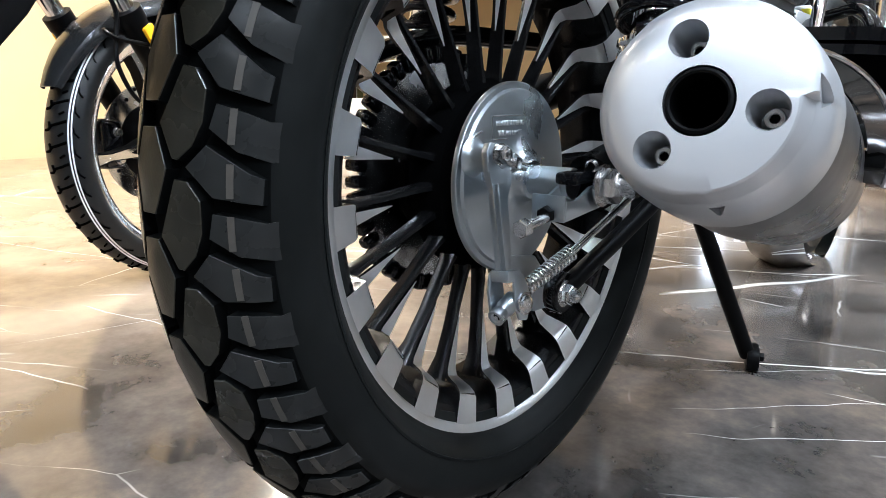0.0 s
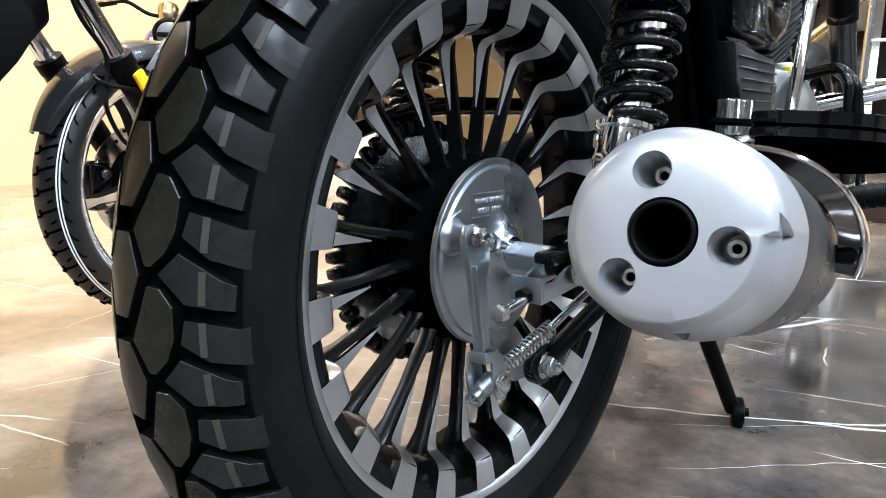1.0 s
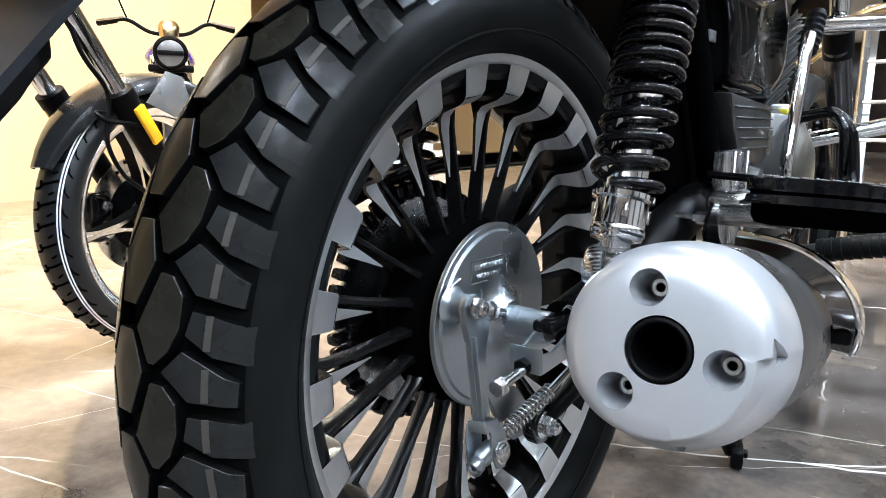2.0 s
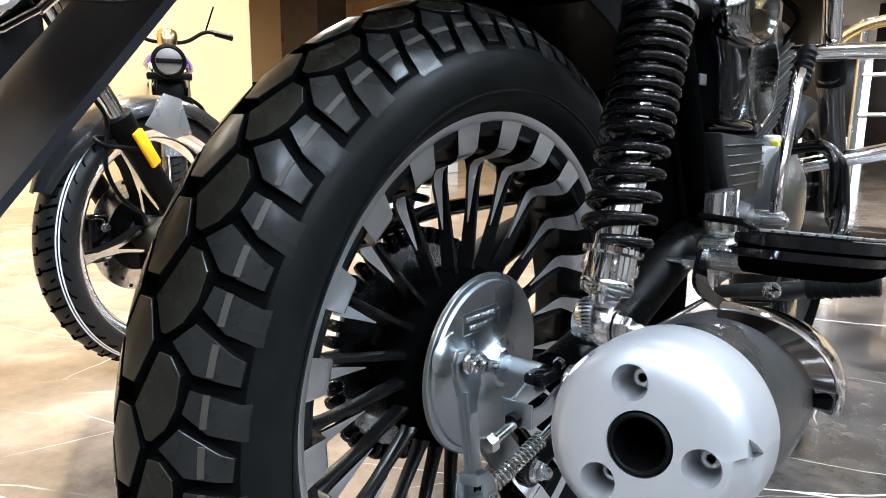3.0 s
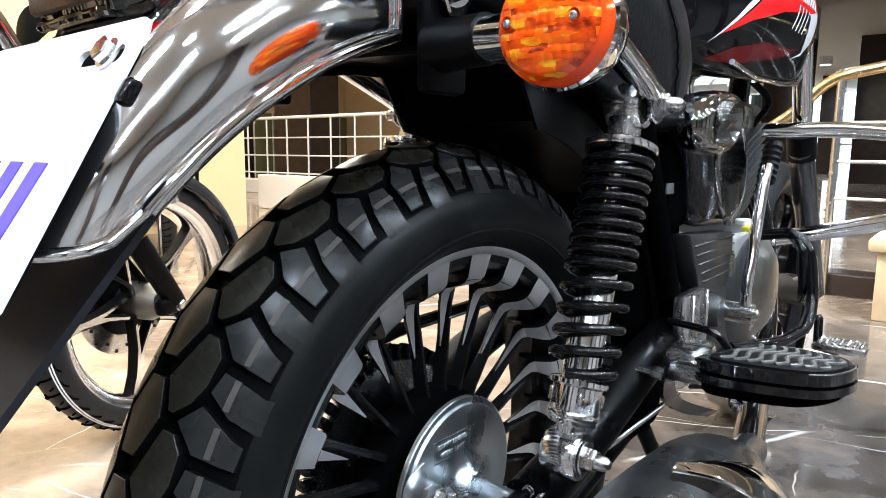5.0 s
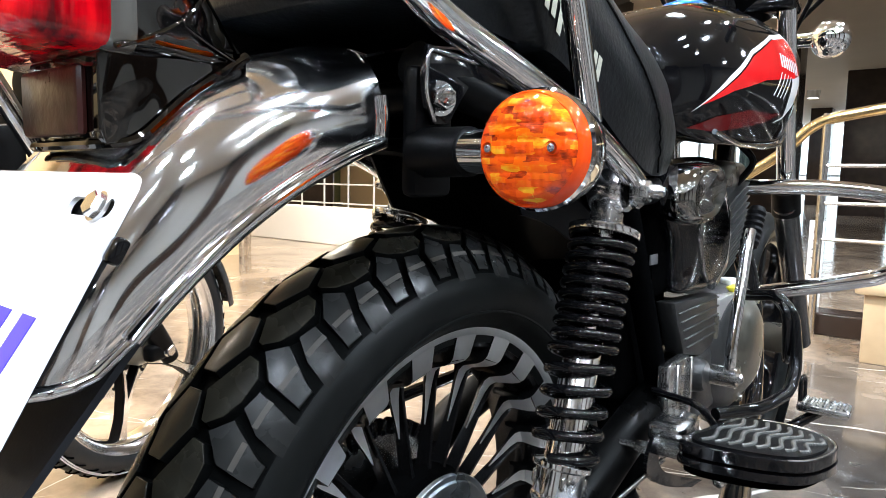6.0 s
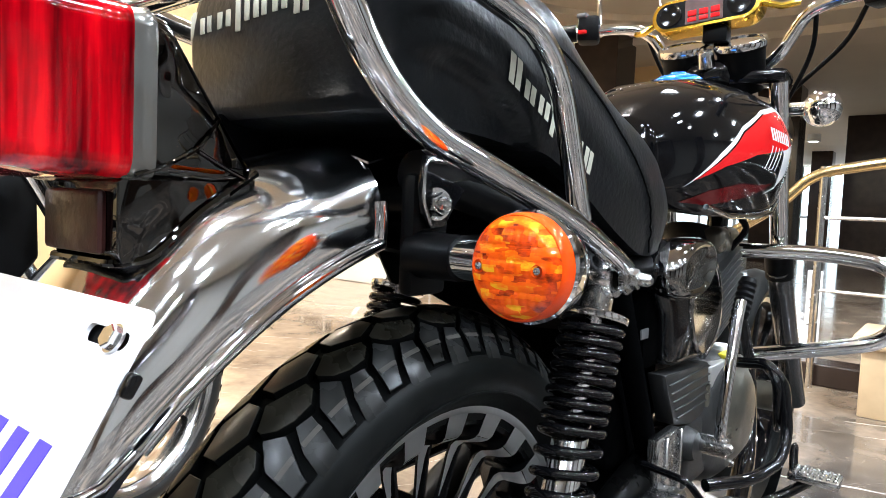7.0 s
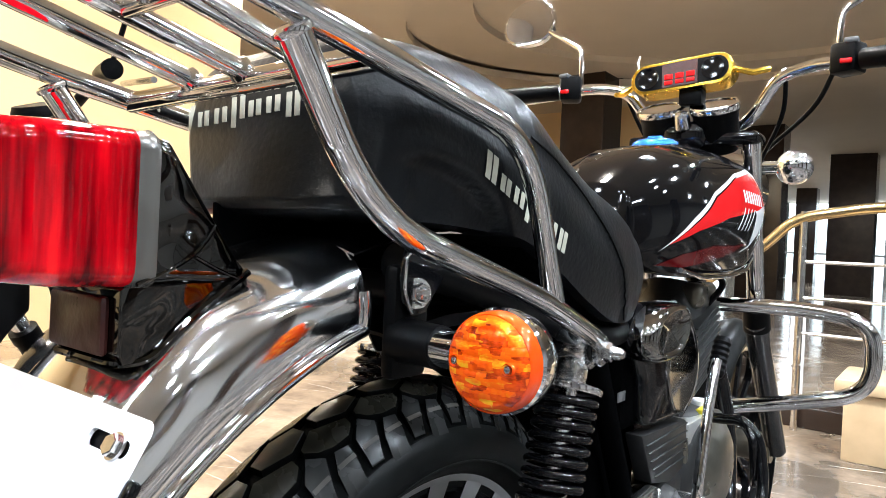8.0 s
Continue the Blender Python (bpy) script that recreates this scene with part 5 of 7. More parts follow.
# brackets between fender and frame
for side in (1, -1):
    part("frame_plate", box((side * 0.092, -0.105, 0.690), (0.014, 0.040, 0.085), 0.005), BLACK_SATIN, bike)
    part("bracket_tab", prism([(-0.024, -0.010), (-0.021, -0.030), (-0.012, -0.040), (0.004, -0.038), (0.012, -0.026), (0.030, -0.004), (0.075, -0.008), (0.075, 0.006), (-0.020, 0.010)], 0.004, axis_frame((side * 0.100, -0.100, 0.735), (1, 0, 0), (0, 1, 0)), 0.0008), BLACK_GLOSS, bike)
    part("bracket_nut", hexbolt((side * 0.104, -0.108, 0.712), (side, -0.45, 0), 0.0145, 0.009, 0.0115, 0.004), STEEL, bike)
    part("tab_edge", tube(rounded([(side * 0.1045, -0.113, 0.697), (side * 0.1045, -0.1225, 0.715), (side * 0.1045, -0.1205, 0.742), (side * 0.1045, -0.075, 0.7405), (side * 0.1045, -0.030, 0.7415)], 0.006, 4), 0.0014, 8), STEEL, bike)
    part("seat_rail", tube(rounded([(side * 0.088, -0.115, 0.735), (side * 0.095, 0.05, 0.70), (side * 0.095, 0.22, 0.645), (side * 0.09, 0.46, 0.66)], 0.08), 0.015, 14), BLACK_SATIN, bike)
part("cross_brace", tube([(-0.1, -0.10, 0.715), (0.1, -0.10, 0.715)], 0.012, 12), BLACK_SATIN, bike)

# ---- grab rails and rack ----
rack = part("rack_cross_tube", tube([(-0.145, -0.2, 0.8565), (0.145, -0.2, 0.858)], 0.0085, 16), CHROME, bike, "chrome tubular grab rail and luggage rack")
for side in (1, -1):
    part("lower_rail", tube(rounded([(side * 0.147, 0.122, 0.6605), (side * 0.148, 0.095, 0.672), (side * 0.149, 0.0, 0.708), (side * 0.138, -0.195, 0.762), (side * 0.1425, -0.266, 0.8575)], 0.075, 8), 0.0098, 18), CHROME, rack)
    part("weld_bead", lathe([(0.0085, -0.003), (0.0112, -0.002), (0.0118, 0.0), (0.0112, 0.002), (0.0085, 0.003)], axis_frame((side * 0.1422, -0.2645, 0.8555), (0, -0.6, 0.8)), 20, True), CHROME, rack)
    part("rail_eye", lathe([(0.006, 0.0), (0.0145, 0.0), (0.016, 0.0015), (0.016, 0.005), (0.0145, 0.0065), (0.006, 0.0065)], axis_frame((side * 0.1435, 0.128, 0.652), (side, 0, 0)), 28, True), CHROME, rack)
    part("upper_rail", tube(rounded([(side * 0.149, 0.022, 0.705), (side * 0.146, -0.028, 0.835), (side * 0.145, -0.20, 0.858), (side * 0.143, -0.30, 0.872), (side * 0.13, -0.52, 0.925)], 0.055, 8), 0.0092, 18), CHROME, rack)
for x in (-0.046, 0.017, 0.08):
    part("weld_bead", lathe([(0.006, -0.004), (0.0095, -0.002), (0.0100, 0.001), (0.0075, 0.004)], axis_frame((x, -0.207, 0.8635), (0, -1, 0.2)), 18, True), CHROME, rack)
    part("rack_bar", tube([(x, -0.2, 0.862), (x, -0.34, 0.890), (x, -0.50, 0.925)], 0.0075, 14), CHROME, rack)
post = part("rack_post", tube([(0.050, -0.292, 0.876), (0.052, -0.300, 0.960)], 0.0052, 12), CHROME, rack)
part("post_collar", lathe([(0.0055, -0.006), (0.0085, -0.004), (0.0085, 0.004), (0.0055, 0.006)], axis_frame((0.050, -0.293, 0.884), (0, -0.1, 1)), 18, True), CHROME, post)
part("rack_stay", tube([(0.017, -0.290, 0.879), (0.080, -0.290, 0.879)], 0.0052, 12), CHROME, rack)
part("rack_end_tube", tube([(-0.131, -0.50, 0.920), (0.131, -0.50, 0.920)], 0.0085, 14), CHROME, rack)


# ---- seat ----
SEAT_CREASE = [(-0.24, 0.784), (-0.192, 0.800), (-0.150, 0.813), (-0.115, 0.813), (-0.078, 0.806), (-0.036, 0.787), (0.004, 0.756), (0.04, 0.720), (0.06, 0.690)]
SEAT_WELT = [(0.012, 0.845), (0.078, 0.827), (0.150, 0.791), (0.212, 0.743), (0.246, 0.695), (0.256, 0.663)]


def along(line, y):
    """Height of a line of (y, z) points at y."""
    for (y0, z0), (y1, z1) in zip(line, line[1:]):
        if y0 <= y <= y1:
            return z0 + (z1 - z0) * (y - y0) / (y1 - y0)
    return line[0][1] if y < line[0][0] else line[-1][1]


def inset(p):
    """Press the seat's side panel in below its crease, and let the rider's cushion stand proud in front of the welt."""
    if abs(p.x) < 0.05:
        return
    side = 1 if p.x > 0 else -1
    if p.y < 0.06:
        d = min(1.0, max(0.0, (along(SEAT_CREASE, p.y) - p.z) / 0.011))
        fade = min(1.0, max(0.0, (p.y + 0.165) / 0.04))
        p.x -= side * 0.0125 * d * d * (3 - 2 * d) * fade
    if 0.012 < p.y < 0.30:
        d = min(1.0, max(0.0, (p.z - along(SEAT_WELT, p.y)) / 0.012 + 0.5))
        p.x += side * 0.0040 * d * d * (3 - 2 * d)


def seat():
    """Sections along y: (y, half width at the foot, z low, half width at the shoulder, z shoulder, half width at the crown, z top)."""
    secs = [(-0.172, 0.088, 0.776, 0.098, 0.836, 0.060, 0.882), (-0.160, 0.108, 0.768, 0.116, 0.845, 0.078, 0.893), (-0.13, 0.120, 0.765, 0.126, 0.845, 0.088, 0.899), (-0.06, 0.122, 0.763, 0.128, 0.832, 0.092, 0.900),
            (0.02, 0.120, 0.755, 0.128, 0.815, 0.094, 0.888), (0.09, 0.118, 0.728, 0.126, 0.790, 0.092, 0.858), (0.16, 0.118, 0.695, 0.126, 0.760, 0.094, 0.828), (0.24, 0.116, 0.668, 0.122, 0.738, 0.092, 0.808),
            (0.32, 0.104, 0.676, 0.108, 0.728, 0.080, 0.788), (0.40, 0.080, 0.690, 0.084, 0.728, 0.060, 0.775), (0.44, 0.062, 0.705, 0.066, 0.730, 0.045, 0.762)]
    rings = []
    for y, w0, z0, w1, z1, w2, z2 in secs:
        side = spline([(w0, z0, 0), ((w0 + w1) / 2 + 0.002, (z0 + z1) / 2, 0), (w1, z1, 0), (w2 + (w1 - w2) * 0.62, z1 + (z2 - z1) * 0.68, 0), (w2, z2 - 0.004, 0), (w2 * 0.5, z2, 0)], 9)
        half = [(p.x, p.y) for p in side]
        ring = [(x, y, z) for x, z in half] + [(0, y, z2 + 0.001)] + [(-x, y, z) for x, z in half[::-1]]
        rings.append(ring)
    # glide between the sections
    out = []
    for i in range(len(rings) - 1):
        a, b, c, d = rings[max(i - 1, 0)], rings[i], rings[i + 1], rings[min(i + 2, len(rings) - 1)]
        for j in range(10):
            t = j / 10
            out.append([0.5 * (2 * Vector(q) + (Vector(r) - Vector(p)) * t + (2 * Vector(p) - 5 * Vector(q) + 4 * Vector(r) - Vector(s)) * t * t + (3 * Vector(q) - Vector(p) - 3 * Vector(r) + Vector(s)) * t ** 3) for p, q, r, s in zip(a, b, c, d)])
    out.append([Vector(p) for p in rings[-1]])
    for ring in out:
        for p in ring:
            inset(p)
    return loft(out)


seat_ob = part("seat", seat(), LEATHER, bike, "two-level black vinyl seat with printed lettering", sharp=60)
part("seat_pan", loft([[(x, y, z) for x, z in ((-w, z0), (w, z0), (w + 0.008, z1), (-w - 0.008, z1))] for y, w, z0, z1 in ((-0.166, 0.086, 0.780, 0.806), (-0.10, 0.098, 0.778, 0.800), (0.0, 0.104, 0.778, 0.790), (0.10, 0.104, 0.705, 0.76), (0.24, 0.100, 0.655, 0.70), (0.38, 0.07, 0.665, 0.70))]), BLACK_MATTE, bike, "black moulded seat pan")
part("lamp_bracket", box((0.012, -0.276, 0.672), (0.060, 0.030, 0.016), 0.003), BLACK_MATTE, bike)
# black fillers, added to keep the gap under the seat dark
part("gap_filler", box((-0.062, -0.060, 0.750), (0.008, 0.220, 0.105), 0.002), BLACK_MATTE, bike)
part("under_seat_filler", box((0, 0.16, 0.690), (0.15, 0.26, 0.09), 0.02, None, 3), BLACK_MATTE, bike)


# ---- fuel tank ----
def tank():
    secs = [(0.40, 0.045, 0.735, 0.060, 0.790, 0.845), (0.45, 0.070, 0.722, 0.098, 0.800, 0.885), (0.52, 0.092, 0.716, 0.125, 0.815, 0.915), (0.62, 0.105, 0.718, 0.138, 0.825, 0.934), (0.74, 0.110, 0.725, 0.142, 0.835, 0.942), (0.84, 0.108, 0.740, 0.138, 0.845, 0.938), (0.92, 0.095, 0.765, 0.120, 0.850, 0.920), (0.965, 0.06, 0.800, 0.08, 0.855, 0.890)]
    rings = []
    for y, w0, z0, w1, z1, z2 in secs:
        half = spline([(w0 * 0.55, z0 + 0.004, 0), (w0, z0, 0), (w0 + 0.012, z0 + 0.008, 0), (w1, z1 - 0.03, 0), (w1 * 0.99, z1 + 0.015, 0), (w1 * 0.80, z1 + (z2 - z1) * 0.72, 0), (w1 * 0.38, z2 - 0.002, 0)], 4)
        ring = [(p.x, y, p.y) for p in half] + [(0, y, z2)] + [(-p.x, y, p.y) for p in half[::-1]]
        rings.append(ring)
    out = []
    for i in range(len(rings) - 1):
        a, b, c, d = rings[max(i - 1, 0)], rings[i], rings[i + 1], rings[min(i + 2, len(rings) - 1)]
        for j in range(5):
            t = j / 5
            out.append([0.5 * (2 * Vector(q) + (Vector(r) - Vector(p)) * t + (2 * Vector(p) - 5 * Vector(q) + 4 * Vector(r) - Vector(s)) * t * t + (3 * Vector(q) - Vector(p) - 3 * Vector(r) + Vector(s)) * t ** 3) for p, q, r, s in zip(a, b, c, d)])
    out.append([Vector(p) for p in rings[-1]])
    return loft(out)


tank_ob = part("fuel_tank", tank(), BLACK_GLOSS, bike, "glossy black fuel tank with a red and white side flash", sharp=70)
bpy.context.view_layer.update()


def drape(outline, target, lift, eye_dir, steps=10):
    """A thin decal laid on a surface: a grid inside the outline (y, z), cast sideways on to the target."""
    tree = target.matrix_world.inverted()
    bm = bmesh.new()
    ys = [p[0] for p in outline]
    zs = [p[1] for p in outline]
    poly = [bm.verts.new((0, y, z)) for y, z in outline]
    f = bm.faces.new(poly)
    bmesh.ops.triangulate(bm, faces=[f])
    n = max(1, int(max(max(ys) - min(ys), max(zs) - min(zs)) / 0.006))
    for i in range(1, n):
        y = min(ys) + (max(ys) - min(ys)) * i / n
        bmesh.ops.bisect_plane(bm, geom=bm.verts[:] + bm.edges[:] + bm.faces[:], plane_co=(0, y, 0), plane_no=(0, 1, 0))
    n2 = max(1, int((max(zs) - min(zs)) / 0.006))
    for i in range(1, n2):
        z = min(zs) + (max(zs) - min(zs)) * i / n2
        bmesh.ops.bisect_plane(bm, geom=bm.verts[:] + bm.edges[:] + bm.faces[:], plane_co=(0, 0, z), plane_no=(0, 0, 1))
    for v in bm.verts:
        hit, place, normal, _ = target.ray_cast(Vector((eye_dir * 0.6, v.co.y, v.co.z)), Vector((-eye_dir, 0, 0)))
        v.co = (place + normal * lift) if hit else Vector((eye_dir * 0.05, v.co.y, v.co.z))
    return bm


WHITE_FLASH = [(0.440, 0.752), (0.496, 0.804), (0.561, 0.847), (0.667, 0.886), (0.77, 0.906), (0.812, 0.900), (0.834, 0.870), (0.836, 0.83), (0.815, 0.795), (0.76, 0.768), (0.70, 0.756), (0.76, 0.772), (0.811, 0.799), (0.831, 0.832), (0.829, 0.868), (0.809, 0.894), (0.77, 0.900), (0.667, 0.880), (0.563, 0.841), (0.500, 0.798)]
RED_FLASH = [(0.452, 0.762), (0.502, 0.797), (0.565, 0.839), (0.667, 0.878), (0.77, 0.898), (0.807, 0.892), (0.826, 0.867), (0.828, 0.846), (0.778, 0.834), (0.61, 0.811), (0.51, 0.786)]
RED_LOW = [(0.445, 0.733), (0.49, 0.751), (0.574, 0.766), (0.678, 0.769), (0.74, 0.776), (0.66, 0.755), (0.599, 0.745), (0.50, 0.731)]
for side in (1, -1):
    for nm, ol, mt, lf in (("white_flash", WHITE_FLASH, WHITE_PAINT, 0.0009), ("red_flash", RED_FLASH, RED_PAINT, 0.0014), ("lower_red_flash", RED_LOW, DIM_RED, 0.0010)):
        part(nm, drape(ol, tank_ob, lf, side), mt, tank_ob)
    for i in range(8):
        y0 = 0.690 + i * 0.0150
        part("print_bar", drape([(y0, 0.841), (y0 + 0.010, 0.842), (y0 + 0.012, 0.863), (y0 + 0.002, 0.862)], tank_ob, 0.0019, side), WHITE_PAINT, tank_ob)
    for i in range(4):
        y0 = 0.655 + i * 0.020
        part("pin_stripe", drape([(y0, 0.795), (y0 + 0.005, 0.795), (y0 + 0.034, 0.832), (y0 + 0.029, 0.832)], tank_ob, 0.0019, side), WHITE_PAINT, tank_ob)
part("tank_seam", tube([(0.115, 0.46, 0.728), (0.122, 0.55, 0.716), (0.126, 0.68, 0.718), (0.124, 0.80, 0.728), (0.112, 0.90, 0.752)], 0.004, 10), CHROME, tank_ob)
capm = axis_frame((0, 0.65, 0.933), (0, -0.08, 1))
filler = part("filler_cap", lathe([(0, 0.020), (0.012, 0.020), (0.014, 0.017), (0.030, 0.014), (0.038, 0.009), (0.040, 0.004), (0.040, -0.01), (0, -0.01)], capm, 40), BLUE_CAP, tank_ob, "blue anodised filler cap")

# printed names as plain bars: tall and short strokes
STROKES = [(0.0, 1.0, 0.0), (0.6, 1.0, 0.0), (1.5, 0.62, 0.0), (2.1, 0.62, 0.0), (3.0, 0.62, 0.0), (3.7, 0.62, 0.0), (4.5, 0.9, -0.3), (5.2, 0.9, 0.0), (5.9, 0.62, 0.0), (6.5, 0.62, 0.0), (7.3, 0.62, 0.0), (7.95, 0.62, 0.0), (8.8, 0.62, -0.3), (9.4, 0.62, -0.3)]
for u, hi, lo in STROKES:
    x0 = -0.112 + u * 0.0155
    hit, place, _, _ = seat_ob.ray_cast(Vector((x0 + 0.004, -1.0, 0.836 + 0.012 * (hi + lo))), Vector((0, 1, 0)))
    back = place.y if hit else -0.170
    part("print_bar", box((x0 + 0.004, back - 0.0002, 0.836 + 0.010 * (hi + lo) + 0.05 * (x0 + 0.1)), (0.0058, 0.0012, 0.020 * (hi - lo)), 0.0004), CREAM_INK, seat_ob)
    y0 = -0.062 + u * 0.0152
    z0 = 0.803 - 0.0052 * u
    h1, h0 = 0.021 * hi, 0.021 * lo
    part("print_bar", drape([(y0, z0 + h0), (y0 + 0.0072, z0 - 0.0025 + h0), (y0 + 0.0072, z0 - 0.0025 + h1), (y0, z0 + h1)], seat_ob, 0.0012, 1), CREAM_INK, seat_ob)

# stitched seam down the seat's side
def seam_on(ys_zs, side):
    out = []
    for p in spline([(0, y, z) for y, z in ys_zs], 8):
        hit, place, normal, _ = seat_ob.ray_cast(Vector((side * 0.6, p.y, p.z)), Vector((-side, 0, 0)))
        if hit:
            out.append(place - normal * 0.0002)
    return out


for side in (1, -1):
    part("seam", tube(seam_on(SEAT_WELT, side), 0.0013, 8), BLACK_PLASTIC, seat_ob)

# ---- side cover, engine ----
COVER = [(0.298, 0.640, 0), (0.305, 0.660, 0), (0.345, 0.679, 0), (0.400, 0.686, 0), (0.455, 0.680, 0), (0.500, 0.660, 0), (0.540, 0.622, 0), (0.553, 0.580, 0), (0.540, 0.543, 0), (0.488, 0.517, 0), (0.430, 0.518, 0), (0.375, 0.522, 0), (0.352, 0.535, 0), (0.340, 0.585, 0)]
PANEL = [(0.408, 0.606, 0), (0.440, 0.652, 0), (0.470, 0.662, 0), (0.505, 0.644, 0), (0.536, 0.606, 0), (0.543, 0.570, 0), (0.525, 0.541, 0), (0.480, 0.523, 0), (0.448, 0.532, 0), (0.424, 0.562, 0)]
BULGE = [(0.302, 0.636, 0), (0.308, 0.660, 0), (0.345, 0.680, 0), (0.395, 0.687, 0), (0.440, 0.682, 0), (0.462, 0.664, 0), (0.452, 0.636, 0), (0.415, 0.614, 0), (0.360, 0.609, 0), (0.318, 0.616, 0)]
panel_outline = spline(PANEL, 5, True)
cover_outline = spline(COVER, 5, True)
bulge_outline = spline(BULGE, 5, True)


def bulged(outline, side, c, steps):
    """A cover that swells outwards: rings of its outline drawn in towards c as x grows."""
    rings = []
    for x, k in steps:
        rings.append([(side * x, c[0] + (p.x - c[0]) * k, c[1] + (p.y - c[1]) * k) for p in outline])
    return loft(rings)


for side in (1, -1):
    cover = part("side_cover", bulged(cover_outline, side, (0.43, 0.600), ((0.082, 0.97), (0.104, 1.0), (0.110, 0.985), (0.115, 0.94), (0.117, 0.86), (0.118, 0.1))), BLACK_GLOSS, bike, "black side cover with a grey mirror panel and bright rim", sharp=60)
    part("cover_bulge", bulged(bulge_outline, side, (0.378, 0.650), ((0.106, 0.99), (0.120, 1.0), (0.129, 0.96), (0.136, 0.88), (0.1390, 0.78), (0.1385, 0.72), (0.1350, 0.64), (0.1335, 0.1))), SMOKED, cover, "moulded grey mirror bulge")
    part("cover_panel", bulged(panel_outline, side, (0.482, 0.592), ((0.114, 1.0), (0.1195, 0.985), (0.1215, 0.94), (0.1205, 0.80), (0.1185, 0.5), (0.1180, 0.1))), SMOKED, cover, "hollow grey mirror panel")
    part("cover_rim", tube([(side * 0.1135, p.x, p.y) for p in spline([(0.440, 0.681, 0), (0.500, 0.659, 0), (0.541, 0.621, 0), (0.553, 0.580, 0), (0.541, 0.544, 0), (0.492, 0.519, 0)], 6)], 0.0062, 10), CHROME, cover)
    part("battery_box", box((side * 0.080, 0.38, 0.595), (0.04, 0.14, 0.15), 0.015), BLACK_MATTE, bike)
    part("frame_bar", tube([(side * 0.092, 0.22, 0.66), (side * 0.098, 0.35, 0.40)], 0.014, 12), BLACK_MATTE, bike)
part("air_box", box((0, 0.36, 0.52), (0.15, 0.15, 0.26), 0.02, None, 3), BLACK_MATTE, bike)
part("frame_tag", box((0.101, 0.302, 0.571), (0.002, 0.022, 0.012), 0.0005), GREY_PAINT, bike)
engine = part("engine", loft([[(x, 0.63 + 0.135 * math.cos(t) * s, 0.40 + 0.105 * math.sin(t) * s) for t in [k * math.tau / 40 for k in range(40)]] for x, s in ((-0.12, 0.6), (-0.11, 0.85), (-0.08, 1.0), (0.07, 1.0), (0.10, 0.96), (0.118, 0.80), (0.125, 0.45))]), DARK_CAST, bike, "cast aluminium engine block with a finned cylinder")
rib_panel = part("rib_panel", prism([(0.352, 0.514), (0.535, 0.503), (0.548, 0.432), (0.470, 0.424), (0.398, 0.440)], 0.026, Matrix.Translation((0.086, 0, 0)) @ Matrix(((0, 0, 1, 0), (1, 0, 0, 0), (0, 1, 0, 0), (0, 0, 0, 1))), 0.004), DARK_CAST, engine, "dark ribbed cast cover")
for k in range(5):
    z = 0.448 + 0.0125 * k
    y0, y1 = 0.402 - 0.0095 * k, 0.546 - 0.002 * k
    part("case_rib", box((0.1125, (y0 + y1) / 2, z), (0.0040, y1 - y0 - 0.006, 0.0024), 0.0009, None, 1), DARK_CAST, rib_panel)
part("case_post", tube([(0.108, 0.532, 0.470), (0.108, 0.536, 0.405)], 0.0085, 14), CAST, engine)
part("clutch_cover", lathe([(0, 0.030), (0.030, 0.0295), (0.052, 0.026), (0.066, 0.019), (0.075, 0.012), (0.088, 0.008), (0.092, 0.004), (0.092, -0.03), (0, -0.03)], axis_frame((0.112, 0.672, 0.402), (1, 0, 0)), 56), CAST, engine)
for k in range(7):
    a = k * math.tau / 7
    part("case_bolt", hexbolt((0.119, 0.672 + 0.084 * math.cos(a), 0.402 + 0.084 * math.sin(a)), (1, 0, 0), 0.009, 0.006, 0.0065), STEEL, engine)
part("gearbox_cover", box((0.083, 0.51, 0.380), (0.06, 0.13, 0.11), 0.02, None, 4), DARK_CAST, engine)
part("gearbox_boss", lathe([(0, 0.016), (0.018, 0.016), (0.021, 0.013), (0.024, 0.0), (0, 0.0)], axis_frame((0.110, 0.452, 0.402), (1, 0, 0)), 26), DARK_CAST, engine)
part("case_top", loft([[(x, y, z) for x, z in rounded_rect(0.02, w, z0, z1, 0.010, 3)] for y, w, z0, z1 in ((0.505, 0.102, 0.452, 0.494), (0.515, 0.108, 0.446, 0.498), (0.60, 0.110, 0.43, 0.488), (0.70, 0.112, 0.41, 0.474), (0.78, 0.108, 0.38, 0.445), (0.80, 0.09, 0.38, 0.43))]), ALUMINIUM, engine)
part("oil_filler_boss", box((0.092, 0.600, 0.470), (0.044, 0.11, 0.048), 0.006), ALUMINIUM, engine)
part("filler_plug", lathe([(0, 0.010), (0.011, 0.0095), (0.013, 0.007), (0.013, -0.004), (0, -0.004)], axis_frame((0.092, 0.665, 0.500), (0, 0, 1)), 20), WHITE, engine)
part("oil_filler_cap", box((0.106, 0.640, 0.4975), (0.014, 0.040, 0.0075), 0.002), YELLOW, engine)
for i in range(12):
    y = 0.70 + 0.006 * i
    z = 0.505 + 0.0125 * i
    part("cooling_fin", box((0, 0, 0), (0.17 - 0.004 * abs(i - 6), 0.17 - 0.003 * i, 0.0035), 0.0012, pose(0, y, z, 18, 0, 0)), DARK_CAST, engine)
part("cylinder_core", tube([(0, 0.69, 0.47), (0, 0.79, 0.68)], 0.062, 28), DARK_CAST, engine)
part("carburettor", box((0.03, 0.60, 0.60), (0.06, 0.07, 0.08), 0.012), CAST, engine)
part("head_cover", box((0, 0.795, 0.675), (0.13, 0.12, 0.05), 0.016, None, 3), CAST, engine)
